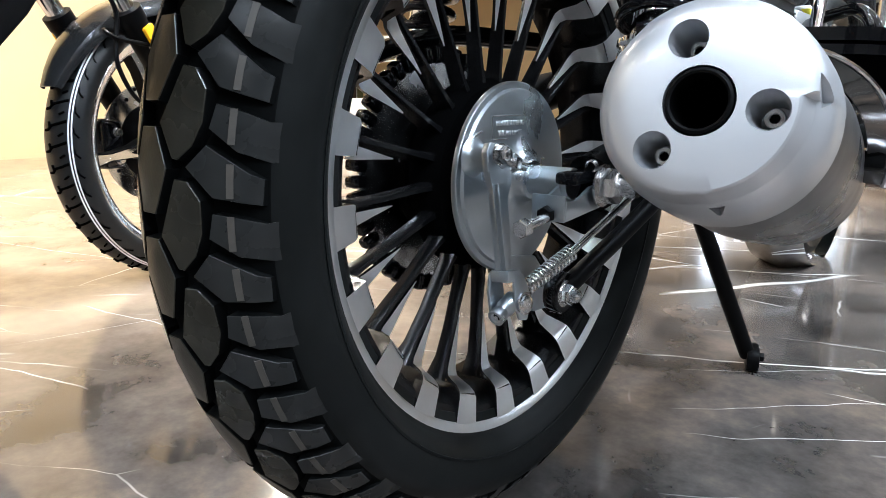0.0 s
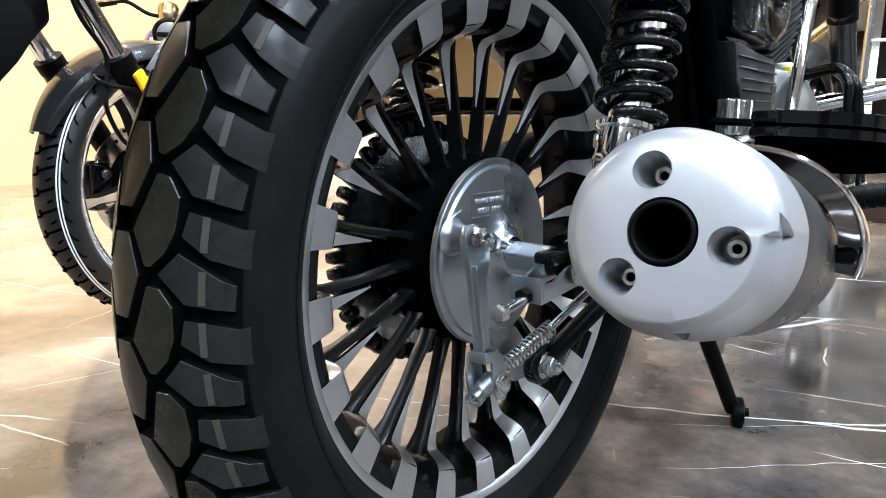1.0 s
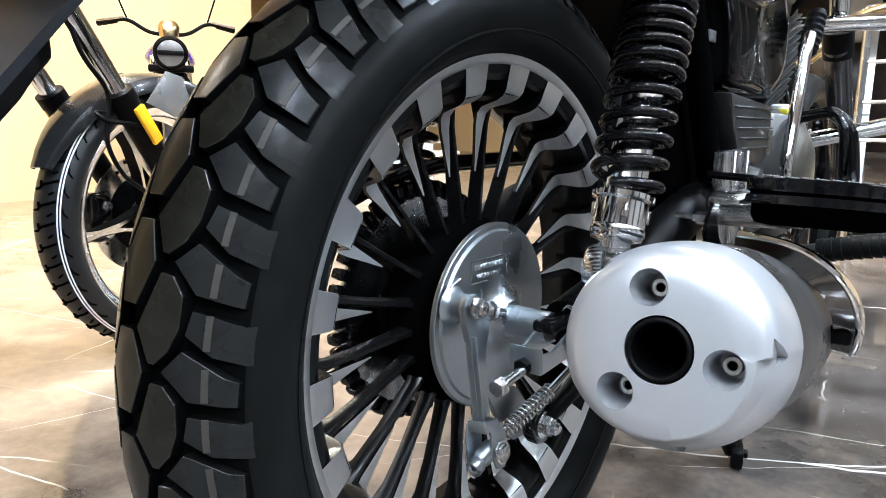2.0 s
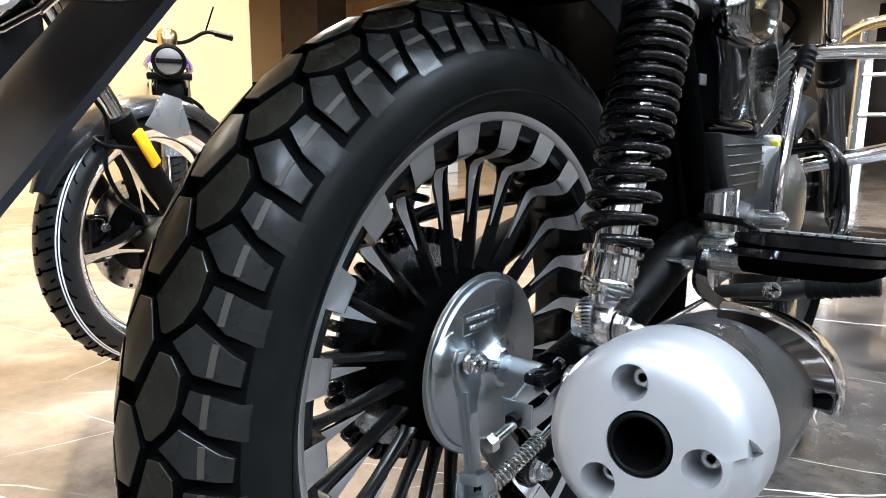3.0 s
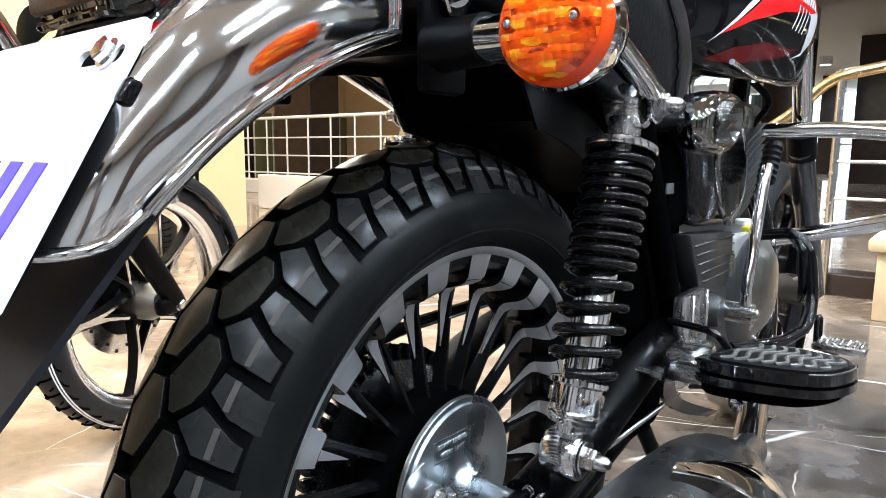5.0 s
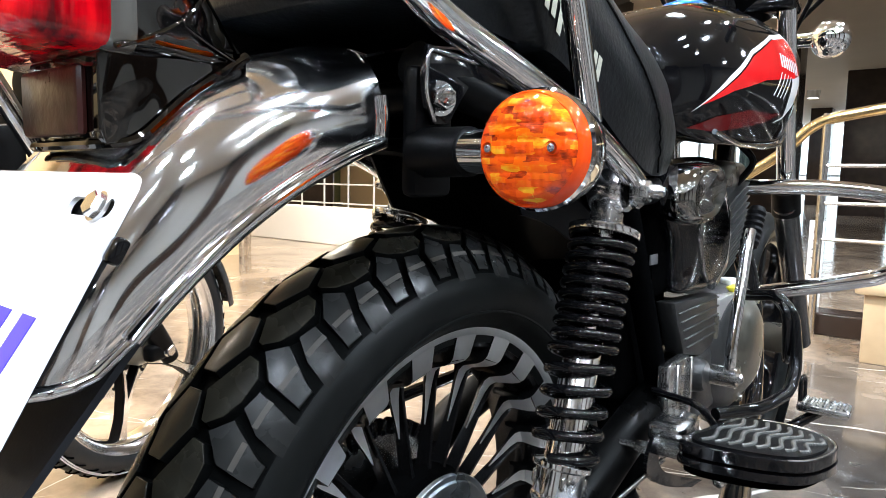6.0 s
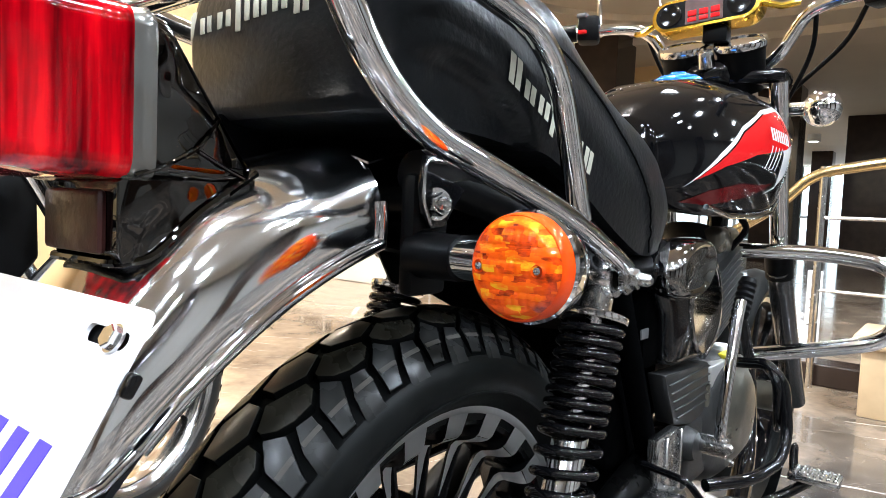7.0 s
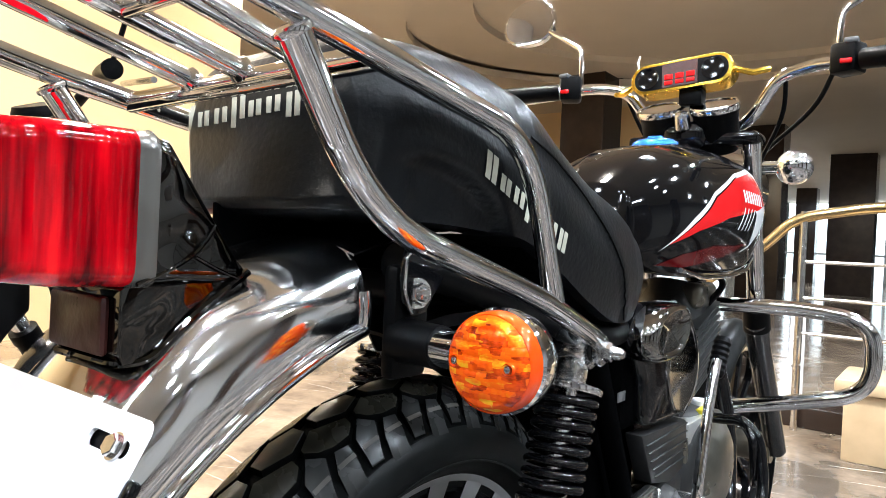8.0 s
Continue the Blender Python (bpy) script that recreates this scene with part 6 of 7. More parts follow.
part("spark_lead", tube(spline([(0.06, 0.80, 0.66), (0.085, 0.80, 0.70), (0.06, 0.78, 0.735)], 6), 0.006, 8), BLACK_PLASTIC, engine)
kick = part("kick_starter", tube(rounded([(0.120, 0.478, 0.400), (0.149, 0.478, 0.402), (0.149, 0.476, 0.43), (0.147, 0.535, 0.575), (0.147, 0.55, 0.595)], 0.02), 0.0078, 14), CHROME, bike, "chrome kick-start lever with a rubber sleeve")
part("kick_rubber", lathe([(0.009, -0.03), (0.0115, -0.028)] + [(0.0115 + 0.0016 * (k % 2), -0.026 + 0.0045 * k) for k in range(13)] + [(0.010, 0.032), (0, 0.032)], axis_frame((0.147, 0.560, 0.598), (0.05, 0.42, 0.9)), 20), BLACK_PLASTIC, kick)
part("kick_boss", tube([(0.105, 0.478, 0.400), (0.158, 0.478, 0.400)], 0.014, 20), STEEL, kick)
part("kick_bolt", hexbolt((0.158, 0.478, 0.400), (1, 0, 0), 0.012, 0.005, 0.013, 0.002), STEEL, kick)

# ---- footboard, brake pedal ----
hanger = part("hanger_bracket", box((0.120, 0.338, 0.392), (0.016, 0.074, 0.112), 0.004, None, 2), STEEL, bike, "bright pressed steel footboard hanger")
part("hanger_web", box((0.129, 0.322, 0.392), (0.006, 0.008, 0.110), 0.0015, None, 1), STEEL, hanger)
part("hanger_lip", box((0.129, 0.371, 0.392), (0.006, 0.006, 0.110), 0.0015, None, 1), STEEL, hanger)
part("hanger_knuckle", box((0.152, 0.250, 0.397), (0.040, 0.060, 0.026), 0.008, None, 3), STEEL, hanger)
BOARD_Z = 0.432
board_outline = spline([(0.196, 0.130, 0), (0.1985, 0.20, 0), (0.207, 0.280, 0), (0.228, 0.304, 0), (0.260, 0.311, 0), (0.290, 0.294, 0), (0.305, 0.252, 0), (0.302, 0.200, 0), (0.286, 0.156, 0), (0.245, 0.131, 0)], 6, True)
BC = (0.250, 0.215)
DIP = Matrix(((1, 0, 0, 0), (0, 1, 0, 0), (0, -0.13, 1, 0.0165), (0, 0, 0, 1)))   # the board slopes down towards its front


def dipped(bm):
    bmesh.ops.transform(bm, matrix=DIP, verts=bm.verts)
    return bm


def board_slab(k, z, thick, round_off):
    return dipped(prism([(BC[0] + (p.x - BC[0]) * k, BC[1] + (p.y - BC[1]) * k) for p in board_outline], thick, pose(0, 0, z), round_off, 3))


board = part("footboard", board_slab(1.0, BOARD_Z - 0.010, 0.010, 0.003), BLACK_GLOSS, bike, "black footboard with a ribbed rubber pad and worn rim")
part("board_groove", board_slab(0.960, BOARD_Z - 0.014, 0.005, 0.001), BLACK_MATTE, board)
part("board_lip", board_slab(1.01, BOARD_Z - 0.0205, 0.0075, 0.003), BLACK_GLOSS, board)
part("board_body", dipped(loft([[(BC[0] + (p.x - BC[0]) * k - 0.01 * s, BC[1] + (p.y - BC[1]) * k + 0.012 * s, z) for p in board_outline] for k, s, z in ((0.60, 1.4, BOARD_Z - 0.038), (0.80, 1.0, BOARD_Z - 0.036), (0.90, 0.4, BOARD_Z - 0.030), (0.94, 0.0, BOARD_Z - 0.019))])), BLACK_MATTE, board)
part("rubber_pad", board_slab(0.86, BOARD_Z - 0.0005, 0.0022, 0.0008), BLACK_PLASTIC, board)
part("worn_rim", dipped(tube([(BC[0] + (p.x - BC[0]) * 0.965, BC[1] + (p.y - BC[1]) * 0.965, BOARD_Z - 0.0003) for p in board_outline[18:50]], 0.0012, 6)), STEEL, board)
for i in range(8):
    u = i / 7
    a = Vector((0.2110 + 0.072 * u, 0.143 + 0.026 * u + 0.016 * u * u, BOARD_Z + 0.0020))
    b = Vector((0.2190 + 0.073 * u, 0.288 - 0.014 * u - 0.016 * (2 * u - 1) ** 2, BOARD_Z + 0.0020))
    bow = Vector((0.0040, -0.002, 0))
    n = 43
    part("pad_rib", dipped(tube([a + (b - a) * (k / (n - 1)) + bow * math.sin(1.6 * math.tau * k / (n - 1)) for k in range(n)], [0.0017 + 0.0007 * (k % 2) for k in range(n)], 8)), PAD_GREY, board, "worn grey rib of small bumps")
part("board_pivot", tube([(0.150, 0.215, 0.388), (0.225, 0.215, 0.392)], 0.011, 16), STEEL, board)
part("pivot_bolt", hexbolt((0.205, 0.240, 0.360), (0.2, -1, 0), 0.012, 0.012, 0.009, 0.003), STEEL, board)
peg = part("foot_peg", tube([(0.100, 0.42, 0.308), (0.276, 0.42, 0.345)], 0.009, 14), DARK_CAST, bike, "folding foot peg with a ribbed rubber sleeve")
part("peg_rubber", tube([(0.205 + 0.0092 * k + e, 0.42, 0.330 + 0.002 * k + 0.21 * e) for k in range(8) for e in (0.0, 0.0070, 0.0074, 0.0086)], [0.0135, 0.0145, 0.0125, 0.0125] * 8, 18), RUBBER, peg)
pedal = part("brake_pedal", tube(rounded([(0.11, 0.48, 0.290), (0.155, 0.54, 0.286), (0.195, 0.64, 0.290), (0.236, 0.668, 0.322)], 0.03), 0.0075, 12), BLACK_GLOSS, bike, "black brake pedal with a knurled tread")
part("pedal_tread", box((0.240, 0.668, 0.327), (0.070, 0.050, 0.012), 0.004, None, 2), STEEL, pedal)
for i in range(7):
    for j in range(4):
        part("knurl", box((0.214 + 0.009 * i, 0.652 + 0.011 * j, 0.334), (0.005, 0.006, 0.004), 0.0012, None, 1), STEEL, pedal)
part("guard_loop", tube(rounded([(0.148, 0.425, 0.362), (0.190, 0.49, 0.362), (0.206, 0.58, 0.366), (0.207, 0.615, 0.40), (0.197, 0.62, 0.473), (0.172, 0.62, 0.498), (0.145, 0.63, 0.492), (0.10, 0.65, 0.485)], 0.03), 0.0085, 14), BLACK_GLOSS, bike)
part("guard_strap", tube(rounded([(0.170, 0.625, 0.492), (0.190, 0.605, 0.478), (0.192, 0.622, 0.405), (0.185, 0.655, 0.392), (0.183, 0.672, 0.455), (0.175, 0.650, 0.490)], 0.016, 4), 0.0065, 12), BLACK_GLOSS, bike)
part("pedal_stop", tube(rounded([(0.207, 0.668, 0.326), (0.206, 0.668, 0.366), (0.208, 0.688, 0.366), (0.209, 0.690, 0.328)], 0.008, 4), 0.0036, 10), BLACK_GLOSS, pedal)
part("pedal_tab", tube(rounded([(0.116, 0.281, 0.423), (0.172, 0.270, 0.421), (0.186, 0.285, 0.395)], 0.012), 0.0042, 10), BLACK_GLOSS, bike)

# ---- crash bar, fork, front wheel ----
crash = part("crash_bar", tube(rounded([(0.01, 0.90, 0.655), (0.20, 0.95, 0.657), (0.313, 0.96, 0.64), (0.313, 0.96, 0.51), (0.20, 0.95, 0.478), (0.03, 0.92, 0.44)], 0.075, 10), 0.0145, 20), CHROME, bike, "chrome tubular engine guard")
part("crash_bar_left", tube(rounded([(-0.01, 0.90, 0.655), (-0.20, 0.95, 0.657), (-0.313, 0.96, 0.64), (-0.313, 0.96, 0.51), (-0.20, 0.95, 0.478), (-0.03, 0.92, 0.44)], 0.075, 10), 0.0145, 20), CHROME, bike)
part("down_tube", tube([(0, 0.94, 0.80), (0, 0.88, 0.40), (0, 0.70, 0.28)], 0.02, 16), BLACK_GLOSS, bike)
FW = Vector((0, 1.25, 0.30))
for side in (1, -1):
    x = side * 0.108
    part("fork_leg", tube([(x, 0.975, 0.62), (x, 1.25, 0.30)], 0.023, 22), DARK_METALLIC, bike)
    part("fork_tube", tube([(x, 0.985, 0.60), (x, 0.86, 0.98)], 0.0165, 20), CHROME, bike)
    part("fork_seal", tube([(x, 0.988, 0.605), (x, 0.967, 0.65)], 0.026, 22), BLACK_PLASTIC, bike)
part("lower_yoke", box((0, 0.91, 0.83), (0.25, 0.06, 0.035), 0.01), BLACK_GLOSS, bike)
part("top_yoke", box((0, 0.870, 0.975), (0.25, 0.07, 0.025), 0.008), BLACK_GLOSS, bike)
FWM = axis_frame(FW, (1, 0, 0), (0, 1, 0))
front_tyre = part("front_tyre", lathe([(0.300, 0.0), (0.294, 0.022), (0.280, 0.040), (0.262, 0.047), (0.242, 0.040), (0.232, 0.028), (0.232, -0.028), (0.242, -0.040), (0.262, -0.047), (0.280, -0.040), (0.294, -0.022)], FWM, 90, True), RUBBER, bike)
front_rim = part("front_rim", lathe([(0.222, 0.028), (0.236, 0.030), (0.236, -0.030), (0.222, -0.028)], FWM, 80, True), BLACK_GLOSS, bike)
for i in range(10):
    a = radians(i * 36)
    part("spoke", tube([FWM @ Vector((0.03 * math.cos(a), 0.03 * math.sin(a), 0)), FWM @ Vector((0.225 * math.cos(a), 0.225 * math.sin(a), 0))], 0.010, 8), BLACK_GLOSS, front_rim)
part("front_hub", tube([FW + Vector((-0.10, 0, 0)), FW + Vector((0.10, 0, 0))], 0.035, 24), CAST, bike)
part("front_fender", shell([[FWM @ Vector(((0.325 - abs(x) * 0.35) * math.cos(radians(a)), -(0.325 - abs(x) * 0.35) * math.sin(radians(a)), x)) for x in (-0.06, -0.045, 0, 0.045, 0.06)] for a in range(10, 160, 8)][::1], 0.002), CHROME, bike)
part("headlamp", lathe([(0, 0.08), (0.06, 0.078), (0.085, 0.07), (0.09, 0.05), (0.08, 0.0), (0.05, -0.05), (0, -0.065)], axis_frame((0, 1.07, 0.90), (0, 1, 0)), 40), CHROME, bike)
signal((0.154, 1.045, 0.940), 1, 0.034, 1, 0.07)
signal((-0.154, 1.045, 0.940), -1, 0.034, 1, 0.07)

# ---- handlebar ----
handlebar = part("handlebar", tube(rounded([(-0.40, 0.78, 1.085), (-0.20, 0.86, 1.102), (-0.145, 0.875, 1.09), (-0.085, 0.90, 1.00), (0.085, 0.90, 1.00), (0.145, 0.875, 1.09), (0.20, 0.86, 1.102), (0.40, 0.78, 1.085)], 0.045, 8), 0.0115, 18), CHROME, bike, "chrome handlebar with black grips")
for side in (1, -1):
    part("grip", tube([(side * 0.40, 0.78, 1.086), (side * 0.285, 0.826, 1.095)], 0.0175, 18), BLACK_PLASTIC, handlebar)
    sw = part("switch_box", box((0, 0, 0), (0.045, 0.045, 0.055), 0.008, pose(side * 0.262, 0.836, 1.100, 0, 0, -side * 22)), BLACK_PLASTIC, handlebar)
    part("switch_button", box((side * 0.262, 0.806, 1.090), (0.018, 0.008, 0.008), 0.002), RED_PAINT, handlebar)
    part("switch_top", box((side * 0.268, 0.818, 1.126), (0.022, 0.02, 0.01), 0.003), GREY_PAINT, handlebar)
    part("lever_perch", tube([(side * 0.225, 0.862, 1.10), (side * 0.27, 0.885, 1.10), (side * 0.39, 0.852, 1.085)], 0.006, 10), STEEL, handlebar)
    mirror = part("mirror_stem", tube(rounded([(side * 0.245, 0.85, 1.11), (side * 0.248, 0.85, 1.190), (side * 0.34, 0.87, 1.250)], 0.015), 0.0052, 12), CHROME, handlebar)
    mo = spline([(-0.045, -0.03, 0), (-0.055, 0.01, 0), (-0.035, 0.042, 0), (0.02, 0.048, 0), (0.05, 0.03, 0), (0.052, -0.01, 0), (0.02, -0.040, 0), (-0.02, -0.045, 0)], 5, True)
    mo = [p * 1.14 for p in mo]
    mm = axis_frame((side * 0.394, 0.865, 1.280), (-side * 0.12, -1, 0.10), (side, 0, 0))
    part("mirror_shell", prism([(p.x, p.y) for p in mo], -0.018, mm, 0.004), CHROME, handlebar)
    part("mirror_glass", prism([(p.x * 0.92, p.y * 0.92) for p in mo], 0.0015, mm), MIRROR, handlebar)
part("bar_clamp", box((0, 0.905, 1.0), (0.13, 0.04, 0.05), 0.012), CHROME, handlebar)

for side in (1, -1):
    gm = axis_frame((side * 0.052 - 0.01, 0.865, 1.000), (0, -0.45, 0.9))
    gauge = part("gauge", lathe([(0, -0.05), (0.036, -0.045), (0.040, -0.03), (0.042, 0.030), (0.045, 0.034), (0.045, 0.046), (0.041, 0.049), (0.0385, 0.046), (0, 0.046)], gm, 44), BLACK_PLASTIC, bike, "round gauge with a chrome ring")
    part("gauge_ring", lathe([(0.0395, 0.045), (0.0460, 0.045), (0.0465, 0.038), (0.0470, 0.046), (0.0450, 0.0505), (0.0405, 0.0500)], gm, 44, True), CHROME, gauge)
    part("gauge_glass", lathe([(0, 0.0478), (0.040, 0.0475), (0.040, 0.0465), (0, 0.0465)], gm, 36), MIRROR, gauge)
part("ignition_housing", box((-0.01, 0.845, 0.985), (0.09, 0.05, 0.055), 0.02, None, 3), BLACK_GLOSS, bike)
part("ignition_lock", lathe([(0, 0.03), (0.012, 0.03), (0.014, 0.026), (0.016, 0.0), (0, 0.0)], axis_frame((-0.01, 0.825, 0.998), (0, -0.5, 0.86)), 24), STEEL, bike)

# gold wrapped speaker bar on the handlebar
spk = axis_frame((-0.018, 0.815, 1.102), (0, -1, 0.12), (1, 0.0, 0.07))
speaker = part("speaker_bar", prism(rounded_rect(-0.098, 0.098, -0.030, 0.030, 0.029, 8), 0.045, spk @ Matrix.Translation((0, 0, -0.045)), 0.006, 3), GOLD, bike, "gold rimmed speaker bar with a red display")
part("speaker_face", prism(rounded_rect(-0.090, 0.090, -0.024, 0.024, 0.023, 8), 0.002, spk), BLACK_PLASTIC, speaker)
part("display_panel", prism(rounded_rect(-0.034, 0.034, -0.024, 0.024, 0.002), 0.0015, spk @ Matrix.Translation((0, 0, 0.0022))), DEEP_RED, speaker)
up = -1.0 if (spk.to_3x3() @ Vector((0, 1, 0))).z < 0 else 1.0
for i in range(3):
    part("display_button", box((0, 0, 0), (0.016, 0.011, 0.003), 0.001, spk @ Matrix.Translation((-0.021 + 0.021 * i, -up * 0.004, 0.004))), RED_PAINT, speaker)
    part("display_button", box((0, 0, 0), (0.016, 0.008, 0.003), 0.001, spk @ Matrix.Translation((-0.021 + 0.021 * i, -up * 0.016, 0.004))), RED_PAINT, speaker)
for s in (-1, 1):
    part("speaker_cone", lathe([(0.020, 0.002), (0.021, 0.004), (0.0195, 0.004), (0.010, 0.0015), (0, 0.003)], spk @ Matrix.Translation((s * 0.062, 0, 0.0005)), 32), BLACK_GLOSS, speaker)
    part("speaker_strap", tube([spk @ Vector((s * 0.095, 0, -0.02)), spk @ Vector((s * 0.125, -up * 0.01, -0.03)), spk @ Vector((s * 0.15, 0.0, -0.05))], 0.006, 8), GOLD, speaker)
part("speaker_aerial", tube(spline([spk @ Vector((-0.085, up * 0.02, -0.02)), spk @ Vector((-0.092, up * 0.045, -0.02)), spk @ Vector((-0.088, up * 0.062, -0.02))], 4), 0.0022, 6), WHITE, speaker)
part("speaker_foot", box((0.0, 0.84, 1.058), (0.045, 0.03, 0.03), 0.004), BLACK_PLASTIC, speaker)
for pts in ([(0.16, 0.87, 1.09), (0.15, 0.90, 1.02), (0.10, 0.95, 0.93), (0.06, 0.98, 0.85)], [(0.24, 0.86, 1.09), (0.20, 0.90, 1.03), (0.10, 0.96, 0.95), (0.05, 0.99, 0.86)], [(-0.15, 0.87, 1.085), (-0.12, 0.92, 1.0), (-0.06, 0.96, 0.9)]):
    part("control_cable", tube(spline(pts, 6), 0.0042, 8), BLACK_PLASTIC, bike)


# ---- other parked motorcycles ----
def other_bike(name, label, at, turn, paint, seed, steer=0.0, size=1.0):
    """A parked roadster, front wheel axle over its origin, heading along local +y."""
    ob = thing(name, label, "motorcycle", at, turn, group="parked motorcycles")
    ob.scale = (size, size, size)
    R = 0.30
    wm = axis_frame((0, 0, R), (1, 0, 0), (0, 1, 0))
    tyre2 = part("front_tyre", lathe([(0.300, 0.0), (0.297, 0.020), (0.288, 0.038), (0.276, 0.0485), (0.264, 0.050), (0.254, 0.047), (0.246, 0.040), (0.240, 0.0), (0.246, -0.040), (0.254, -0.047), (0.264, -0.050), (0.276, -0.0485), (0.288, -0.038), (0.297, -0.020)], wm, 110, True), ROAD_RUBBER, ob, "black road tyre with thin white lines")
    for rr, xx in ((0.2915, 0.0335), (0.2885, 0.0385)):
        part("white_line", lathe([(rr - 0.0008, xx), (rr + 0.0008, xx + 0.0008), (rr + 0.0022, xx - 0.0010), (rr + 0.0006, xx - 0.0018)], wm, 100, True), WHITE, tyre2)
    groove = plain_mesh("tread_groove", tube([(0.0300, 0.2940, 0.000), (0.014, 0.2992, 0.006), (-0.002, 0.3003, 0.010), (-0.010, 0.3000, 0.018), (-0.020, 0.2975, 0.019)], 0.0026, 6), BLACK_MATTE)
    hook = plain_mesh("tread_groove", tube([(-0.006, 0.3004, 0.013), (-0.009, 0.3003, 0.003)], 0.0024, 6), BLACK_MATTE)
    sipe = plain_mesh("tread_groove", add_tube(tube([(0.0255, 0.2962, 0.024), (0.0165, 0.2990, 0.030)], 0.0020, 6), [(0.0480, 0.2790, 0.030), (0.0415, 0.2850, 0.022), (0.0400, 0.2868, 0.012)], 0.0018, 6), BLACK_MATTE)
    for i in range(45):
        for me in (groove, hook, sipe):
            share("tread_groove", me, tyre2, Matrix.Translation((0, 0, R)) @ Matrix.Rotation(radians(i * 8), 4, "X"))
    rim2 = part("front_rim", lathe([(0.240, 0.041), (0.248, 0.044), (0.252, 0.041), (0.243, 0.034), (0.228, 0.022), (0.228, -0.022), (0.243, -0.034), (0.250, -0.044), (0.236, -0.038), (0.221, -0.022), (0.221, 0.022), (0.232, 0.037)], wm, 90, True), SATIN_CHROME, ob, "polished alloy rim")
    flat = Matrix(((0, 0, 1, 0), (1, 0, 0, 0), (0, 1, 0, 0), (0, 0, 0, 1)))
    arm = [(0.210, -0.015), (0.210, 0.015), (0.165, 0.0085), (0.110, 0.013), (0.040, 0.034), (0.030, 0.026), (0.092, 0.0055), (0.112, 0.0), (0.092, -0.0055), (0.030, -0.026), (0.040, -0.034), (0.110, -0.013), (0.165, -0.0085)]
    face = [(0.208, -0.012), (0.208, 0.012), (0.165, 0.0062), (0.108, 0.0108), (0.055, 0.0265), (0.050, 0.0215), (0.092, 0.0080), (0.119, 0.0), (0.092, -0.0080), (0.050, -0.0215), (0.055, -0.0265), (0.108, -0.0108), (0.165, -0.0062)]
    arm, face = [(p * 1.07, q) for p, q in arm], [(p * 1.07, q) for p, q in face]
    spoke2 = plain_mesh("spoke", prism(arm, 0.026, Matrix.Translation((-0.016, 0, 0)) @ flat), BLACK_SATIN)
    face2 = plain_mesh("spoke_face", prism(face, 0.003, Matrix.Translation((0.0095, 0, 0)) @ flat), SATIN_CHROME)
    for i in range(5):
        turned = Matrix.Translation((0, 0, R)) @ Matrix.Rotation(radians(i * 72 + 42), 4, "X")
        share("spoke", spoke2, rim2, turned)
        share("spoke_face", face2, rim2, turned)
    part("front_hub", lathe([(0, -0.06), (0.03, -0.06), (0.045, -0.03), (0.045, 0.03), (0.03, 0.06), (0, 0.06)], wm, 30), CAST, ob)
    disc = part("brake_disc", lathe([(0.086, -0.058), (0.135, -0.058), (0.135, -0.062), (0.086, -0.062)], wm, 60, True), STEEL, ob, "drilled steel brake disc")
    for k in range(24):
        a = k * math.tau / 24
        q = 0.115 + 0.012 * (k % 2)
        part("disc_hole", lathe([(0, 0.0), (0.0045, 0.0), (0.0045, 0.001), (0, 0.001)], axis_frame((-0.0576, q * math.cos(a), R + q * math.sin(a)), (1, 0, 0)), 10), BLACK_SATIN, disc)
    part("disc_carrier", lathe([(0.03, -0.050), (0.088, -0.0575), (0.088, -0.061), (0.03, -0.060)], wm, 40, True), BLACK_SATIN, disc)
    caliper = part("brake_caliper", box((-0.066, -0.118, R + 0.005), (0.055, 0.058, 0.11), 0.014, None, 3), BLACK_GLOSS, ob, "black brake caliper")
    for z in (-0.03, 0.03):
        part("caliper_bolt", hexbolt((-0.038, -0.112, R + z), (1, 0, 0), 0.015, 0.010, 0.011), STEEL, caliper)
    rake = Vector((0, -0.68, 1)).normalized()
    for side in (1, -1):
        a = Vector((side * 0.095, 0.006, R))
        leg = part("fork_leg", tube([a - rake * 0.03, a + rake * 0.02, a + rake * 0.325], [0.020, 0.024, 0.0275], 22), BLACK_SATIN, ob, "black fork leg")
        part("fork_tube", tube([a + rake * 0.27, a + rake * 0.70], 0.019, 20), CHROME, ob)
        part("fork_seal", tube([a + rake * 0.304, a + rake * 0.330], 0.030, 22), BLACK_PLASTIC, leg)
        part("reflector", box((0, 0, 0), (0.010, 0.026, 0.085), 0.003, axis_frame(a + rake * 0.252 + Vector((side * 0.030, 0, 0)), rake, (side, 0, 0)) @ Matrix.Rotation(0, 4, "Z")), AMBER, leg, "amber side reflector")
        if seed == 2:
            part("fork_boot", tube([a + rake * (0.30 + 0.011 * k) for k in range(15)], [0.024 + 0.007 * (k % 2) for k in range(15)], 18), BLACK_PLASTIC, leg, "ribbed black fork boot")
        part("axle_lug", box((side * 0.095, -0.018, R), (0.030, 0.066, 0.040), 0.010, None, 3), BLACK_SATIN, leg)
        part("axle_nut", hexbolt((side * 0.110, 0, R), (side, 0, 0), 0.022, 0.011, 0.015), STEEL, leg)
    fr = []
    up_sign = -1 if (wm.to_3x3() @ Vector((0, 1, 0))).z < 0 else 1
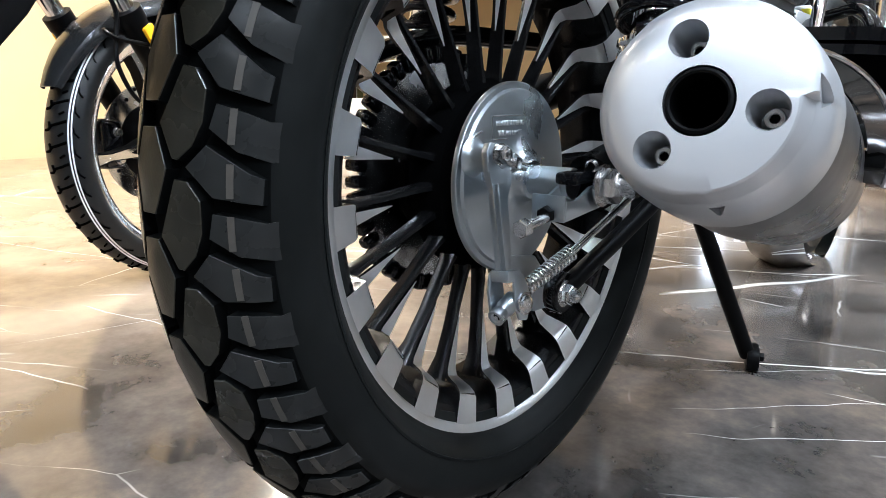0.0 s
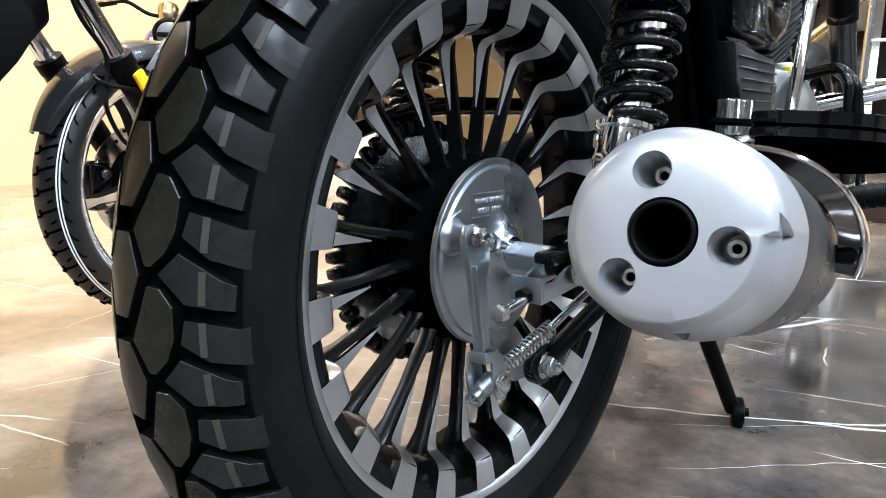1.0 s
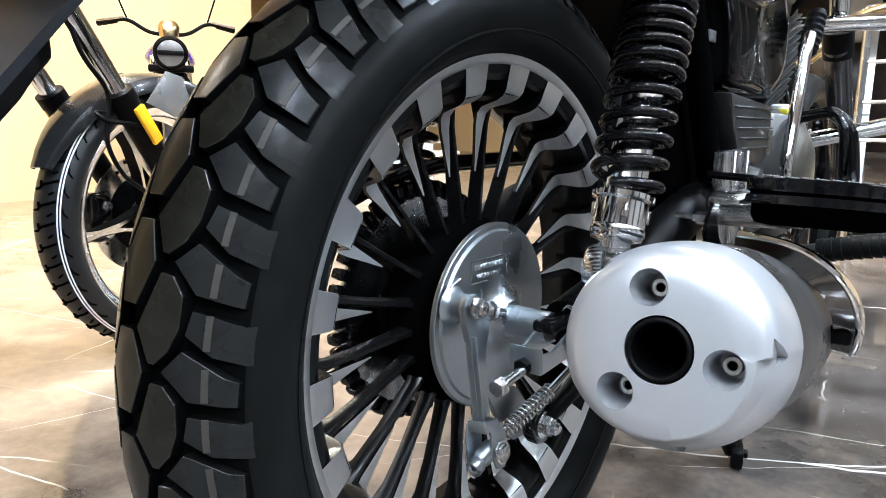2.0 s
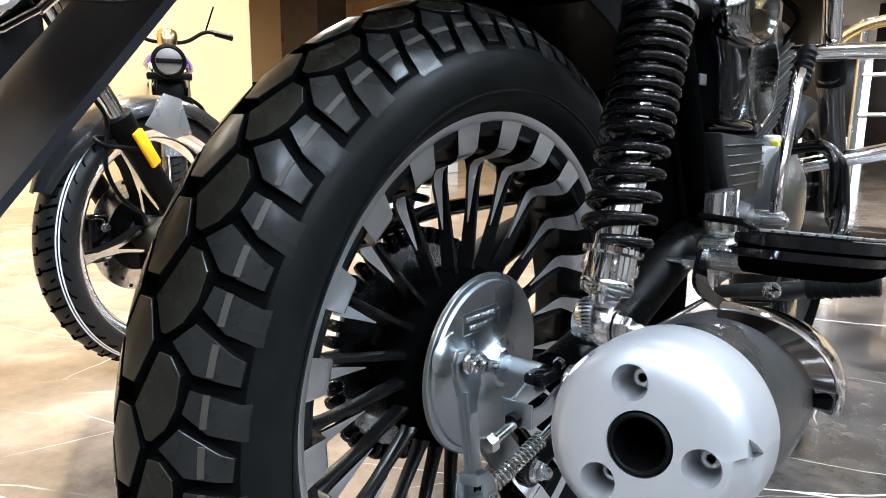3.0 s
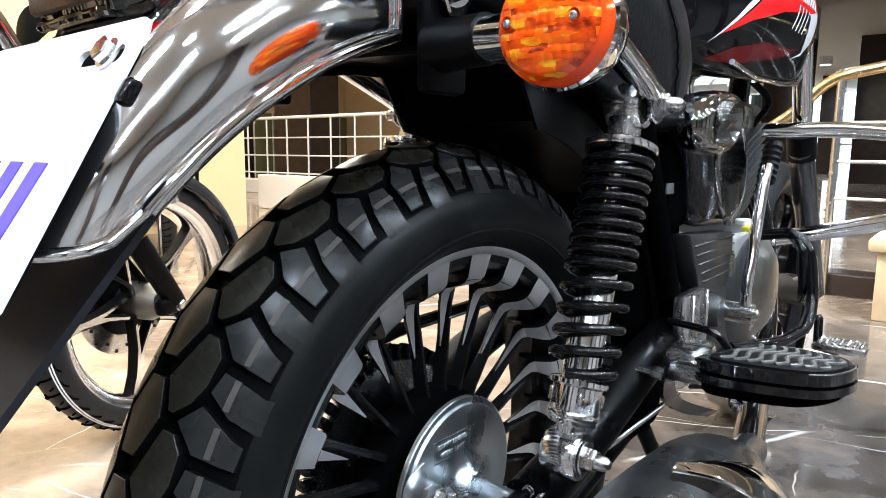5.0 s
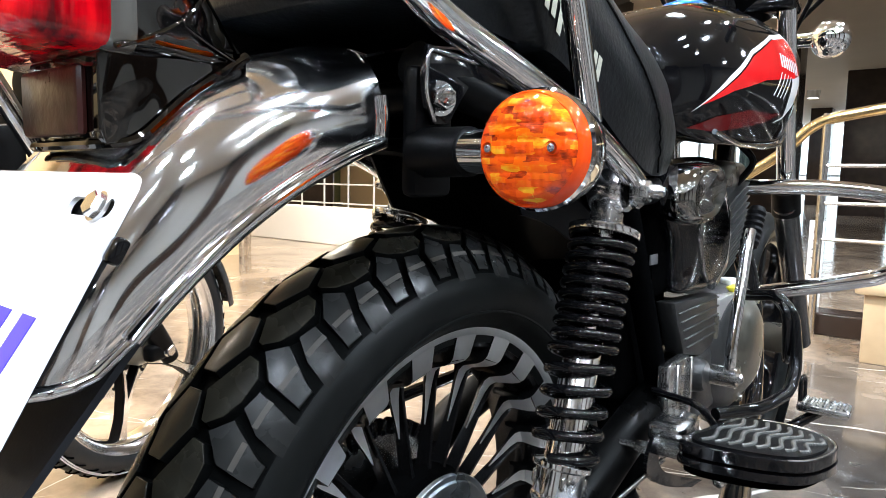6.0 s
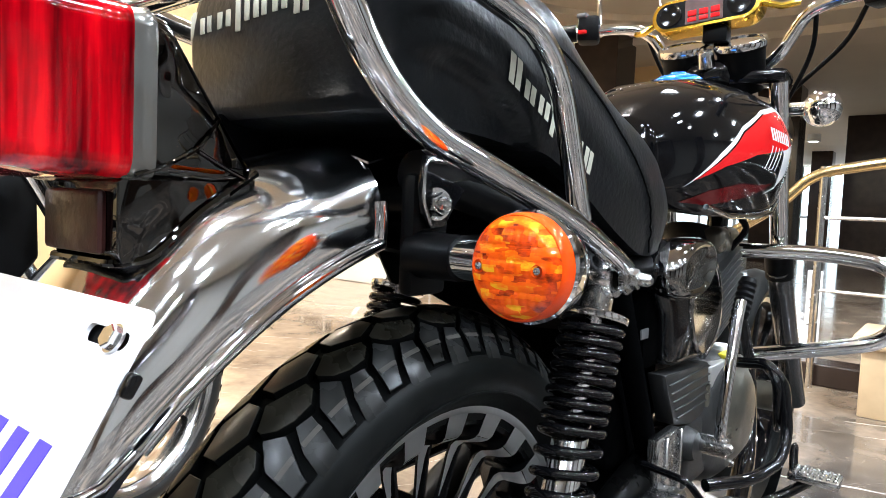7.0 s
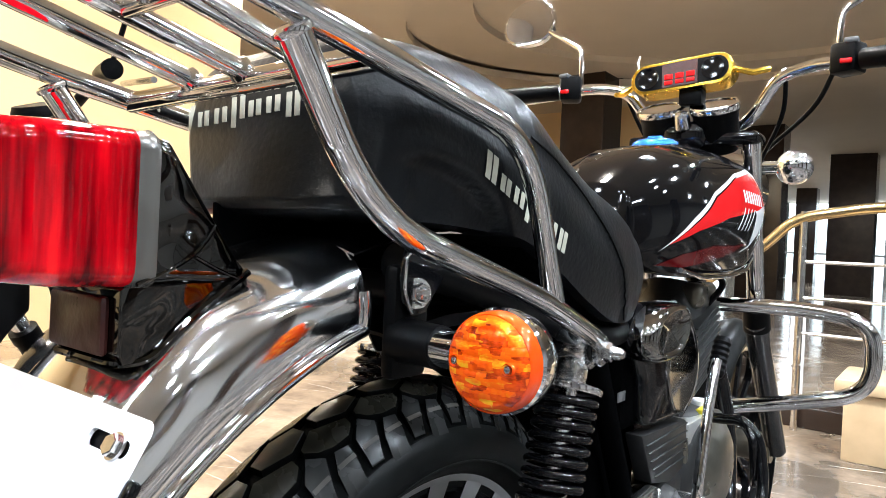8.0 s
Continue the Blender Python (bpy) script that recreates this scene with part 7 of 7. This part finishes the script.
    for d in range(10, 160, 7):
        tip = max(0, (d - 100) / 56) ** 1.6
        fr.append([wm @ Vector(((0.324 - drop * (1 - 0.6 * tip)) * math.cos(radians(d)), up_sign * (0.324 - drop * (1 - 0.6 * tip)) * math.sin(radians(d)), x * (1 - 0.62 * tip))) for x, drop in ((-0.068, 0.040), (-0.067, 0.025), (-0.058, 0.010), (-0.035, 0.002), (0, 0), (0.035, 0.002), (0.058, 0.010), (0.067, 0.025), (0.068, 0.040))])
    fend = part("front_fender", shell(fr, 0.003), DARK_METALLIC, ob, "dark metallic grey front mudguard")
    for side in (1, -1):
        part("fender_stay", prism([(-0.06, 0.0), (0.0, 0.07), (0.05, 0.06), (0.08, -0.02), (0.02, -0.03)], 0.004, axis_frame((side * 0.066, -0.02, R + 0.255), (1, 0, 0), (0, 1, 0)), 0.001), paint, fend)
    part("brake_hose", tube(spline([(0.075, -0.10, R + 0.04), (0.11, -0.145, 0.372), (0.115, -0.20, 0.41), (0.115, -0.23, 0.465), (0.112, -0.226, 0.507), (0.11, -0.22, 0.573), (0.10, -0.27, 0.66), (0.09, -0.30, 0.85)], 8), 0.0045, 8), BLACK_PLASTIC, ob)
    part("hose_clip", tube(rounded([(0.075, -0.09, 0.50), (0.115, -0.12, 0.505), (0.118, -0.235, 0.515), (0.10, -0.245, 0.53), (0.08, -0.15, 0.53)], 0.012), 0.0045, 8), BLACK_SATIN, ob)
    top = Vector((0, 0, R)) + rake * 0.66
    part("lower_yoke", box((0, -0.225, R + 0.50), (0.25, 0.07, 0.04), 0.01), BLACK_SATIN, ob)
    lampm = axis_frame((0, -0.16, R + 0.58), (0, 1, -0.05))
    head = part("headlamp", lathe([(0, 0.055), (0.05, 0.053), (0.078, 0.045), (0.088, 0.035), (0.09, 0.02), (0.08, -0.03), (0.05, -0.07), (0, -0.08)], lampm, 40), BLACK_SATIN, ob)
    part("lamp_rim", lathe([(0.072, 0.050), (0.080, 0.056), (0.094, 0.044), (0.097, 0.026), (0.087, 0.026)], lampm, 40, True), BLACK_SATIN, head)
    part("lens_bar", box((0, -0.096, R + 0.578), (0.140, 0.010, 0.026), 0.004), BLACK_SATIN, head)
    # brass on the far bike stands in for beige yellowed by warm light
    part("gauge_pod", lathe([(0, 0.07), (0.052, 0.065), (0.060, 0.045), (0.054, 0.0), (0.040, -0.03), (0, -0.03)], axis_frame((0, -0.215, R + 0.690), (0, -0.35, 1)), 30), BRASS if seed == 2 else BLACK_SATIN, head)
    part("lamp_glass", lathe([(0, 0.058), (0.05, 0.056), (0.079, 0.047), (0.079, 0.045), (0, 0.045)], lampm, 36), GREY_PAINT, head)
    hb = part("handlebar", tube(rounded([(-0.38, -0.42, R + 0.76), (-0.22, -0.30, R + 0.78), (-0.10, -0.28, R + 0.70), (0.10, -0.28, R + 0.70), (0.22, -0.30, R + 0.78), (0.38, -0.42, R + 0.76)], 0.05), 0.011, 14), BLACK_SATIN, ob)
    for side in (1, -1):
        part("grip", tube([(side * 0.38, -0.42, R + 0.76), (side * 0.28, -0.345, R + 0.772)], 0.017, 14), BLACK_PLASTIC, hb)
        part("lever", tube([(side * 0.24, -0.26, R + 0.78), (side * 0.38, -0.33, R + 0.765)], 0.006, 8), STEEL, hb)
        part("mirror_stem", tube([(side * 0.22, -0.28, R + 0.78), (side * 0.27, -0.28, R + 0.92)], 0.005, 8), BLACK_SATIN, hb)
    part("fuel_tank", loft([[(w * math.cos(t) * (1 if math.sin(t) > 0 else 0.8), y, z + h * math.sin(t)) for t in [k * math.tau / 28 for k in range(28)]] for y, w, z, h in ((-0.36, 0.06, 0.86, 0.06), (-0.42, 0.12, 0.86, 0.11), (-0.55, 0.15, 0.86, 0.13), (-0.70, 0.13, 0.84, 0.11), (-0.80, 0.08, 0.82, 0.07))]), paint if seed == 1 else PURPLE, ob)
    part("seat", loft([[(w * math.cos(t), y, z + 0.05 * math.sin(t)) for t in [k * math.tau / 24 for k in range(24)]] for y, w, z in ((-0.78, 0.08, 0.79), (-0.90, 0.13, 0.78), (-1.15, 0.14, 0.80), (-1.42, 0.12, 0.84), (-1.48, 0.07, 0.85))]), LEATHER, ob)
    eng = part("engine", box((0, -0.62, 0.46), (0.28, 0.36, 0.30), 0.05, None, 4), CAST if seed != 1 else BLACK_SATIN, ob)
    part("engine_cowl", prism([(-0.245, 0.63), (-0.285, 0.59), (-0.320, 0.56), (-0.375, 0.48), (-0.48, 0.36), (-0.92, 0.31), (-0.92, 0.72), (-0.25, 0.80)], 0.15, axis_frame((-0.075, 0, 0), (1, 0, 0), (0, 1, 0)), 0.012), BLACK_SATIN, ob)
    for i in range(7):
        part("cooling_fin", box((0, -0.50, 0.60 + 0.018 * i), (0.20, 0.18, 0.005), 0.002), BLACK_SATIN, eng)
    for side in (1, -1):
        part("frame_tube", tube(rounded([(side * 0.03, -0.40, 0.90), (side * 0.10, -0.52, 0.42), (side * 0.12, -0.68, 0.27), (side * 0.12, -0.95, 0.30)], 0.1), 0.017, 14), BLACK_GLOSS, ob)
        if seed != 1:
            part("guard_tube", tube(rounded([(side * 0.05, -0.36, 0.72), (side * 0.20, -0.40, 0.62), (side * 0.20, -0.44, 0.36), (side * 0.10, -0.46, 0.30)], 0.07), 0.012, 14), BLACK_SATIN, ob)
        part("footpeg", tube([(side * 0.14, -0.85, 0.34), (side * 0.27, -0.85, 0.35)], 0.013, 12), BLACK_PLASTIC, ob)
    rm = axis_frame((0, -1.33, 0.30), (1, 0, 0), (0, 1, 0))
    part("rear_tyre", lathe([(0.300, 0.0), (0.294, 0.03), (0.275, 0.055), (0.250, 0.056), (0.230, 0.040), (0.230, -0.040), (0.250, -0.056), (0.275, -0.055), (0.294, -0.03)], rm, 70, True), RUBBER, ob)
    rr2 = part("rear_rim", lathe([(0.212, 0.035), (0.232, 0.038), (0.232, -0.038), (0.212, -0.035)], rm, 60, True), MACHINED, ob)
    for i in range(5):
        share("spoke", spoke2, rr2, Matrix.Translation((0, -1.33, 0.30)) @ Matrix.Rotation(radians(i * 72), 4, "X"))
    part("rear_fender", shell([[rm @ Vector((0.345 * math.cos(radians(d)), (-1 if (rm.to_3x3() @ Vector((0, 1, 0))).z < 0 else 1) * 0.345 * math.sin(radians(d)), x)) for x in (-0.065, -0.05, 0, 0.05, 0.065)] for d in range(60, 172, 8)], 0.003), BLACK_PLASTIC, ob)
    part("exhaust", tube(rounded([(0.06, -0.54, 0.58), (0.08, -0.54, 0.40), (0.12, -0.66, 0.24), (0.16, -0.90, 0.24), (0.17, -1.40, 0.34)], 0.08), 0.03, 16), CHROME, ob)
    part("swingarm", tube([(0.09, -0.90, 0.34), (0.09, -1.33, 0.30)], 0.02, 12), BLACK_SATIN, ob)
    part("side_stand", tube([(-0.10, -0.75, 0.28), (-0.24, -0.70, 0.012)], 0.011, 10), BLACK_SATIN, ob)
    part("stand_foot", tube([(-0.24, -0.72, 0.009), (-0.26, -0.66, 0.009)], 0.009, 10), BLACK_SATIN, ob)
    # the front end stands turned to one side
    front = ("front_tyre", "front_rim", "front_hub", "brake_disc", "brake_caliper", "fork_leg", "fork_tube", "front_fender", "brake_hose", "hose_clip", "lower_yoke", "headlamp", "handlebar")
    for child in ob.children:
        if child.name.split(".")[0] in front:
            child.matrix_basis = Matrix.Translation((0, -0.12, 0)) @ Matrix.Rotation(radians(steer), 4, "Z") @ Matrix.Translation((0, 0.12, 0)) @ child.matrix_basis
    return ob


other_bike("parked_motorcycle", "black and silver motorcycle with disc brake on alloy wheels", (-1.011, 0.262, 0.0), 0, SIDE_GREY, 1, 18, 0.93)
other_bike("parked_motorcycle", "purple motorcycle with round headlamp and ribbed fork boots by the wall", (-3.24, 1.52, 0.0), -118, PURPLE, 2)
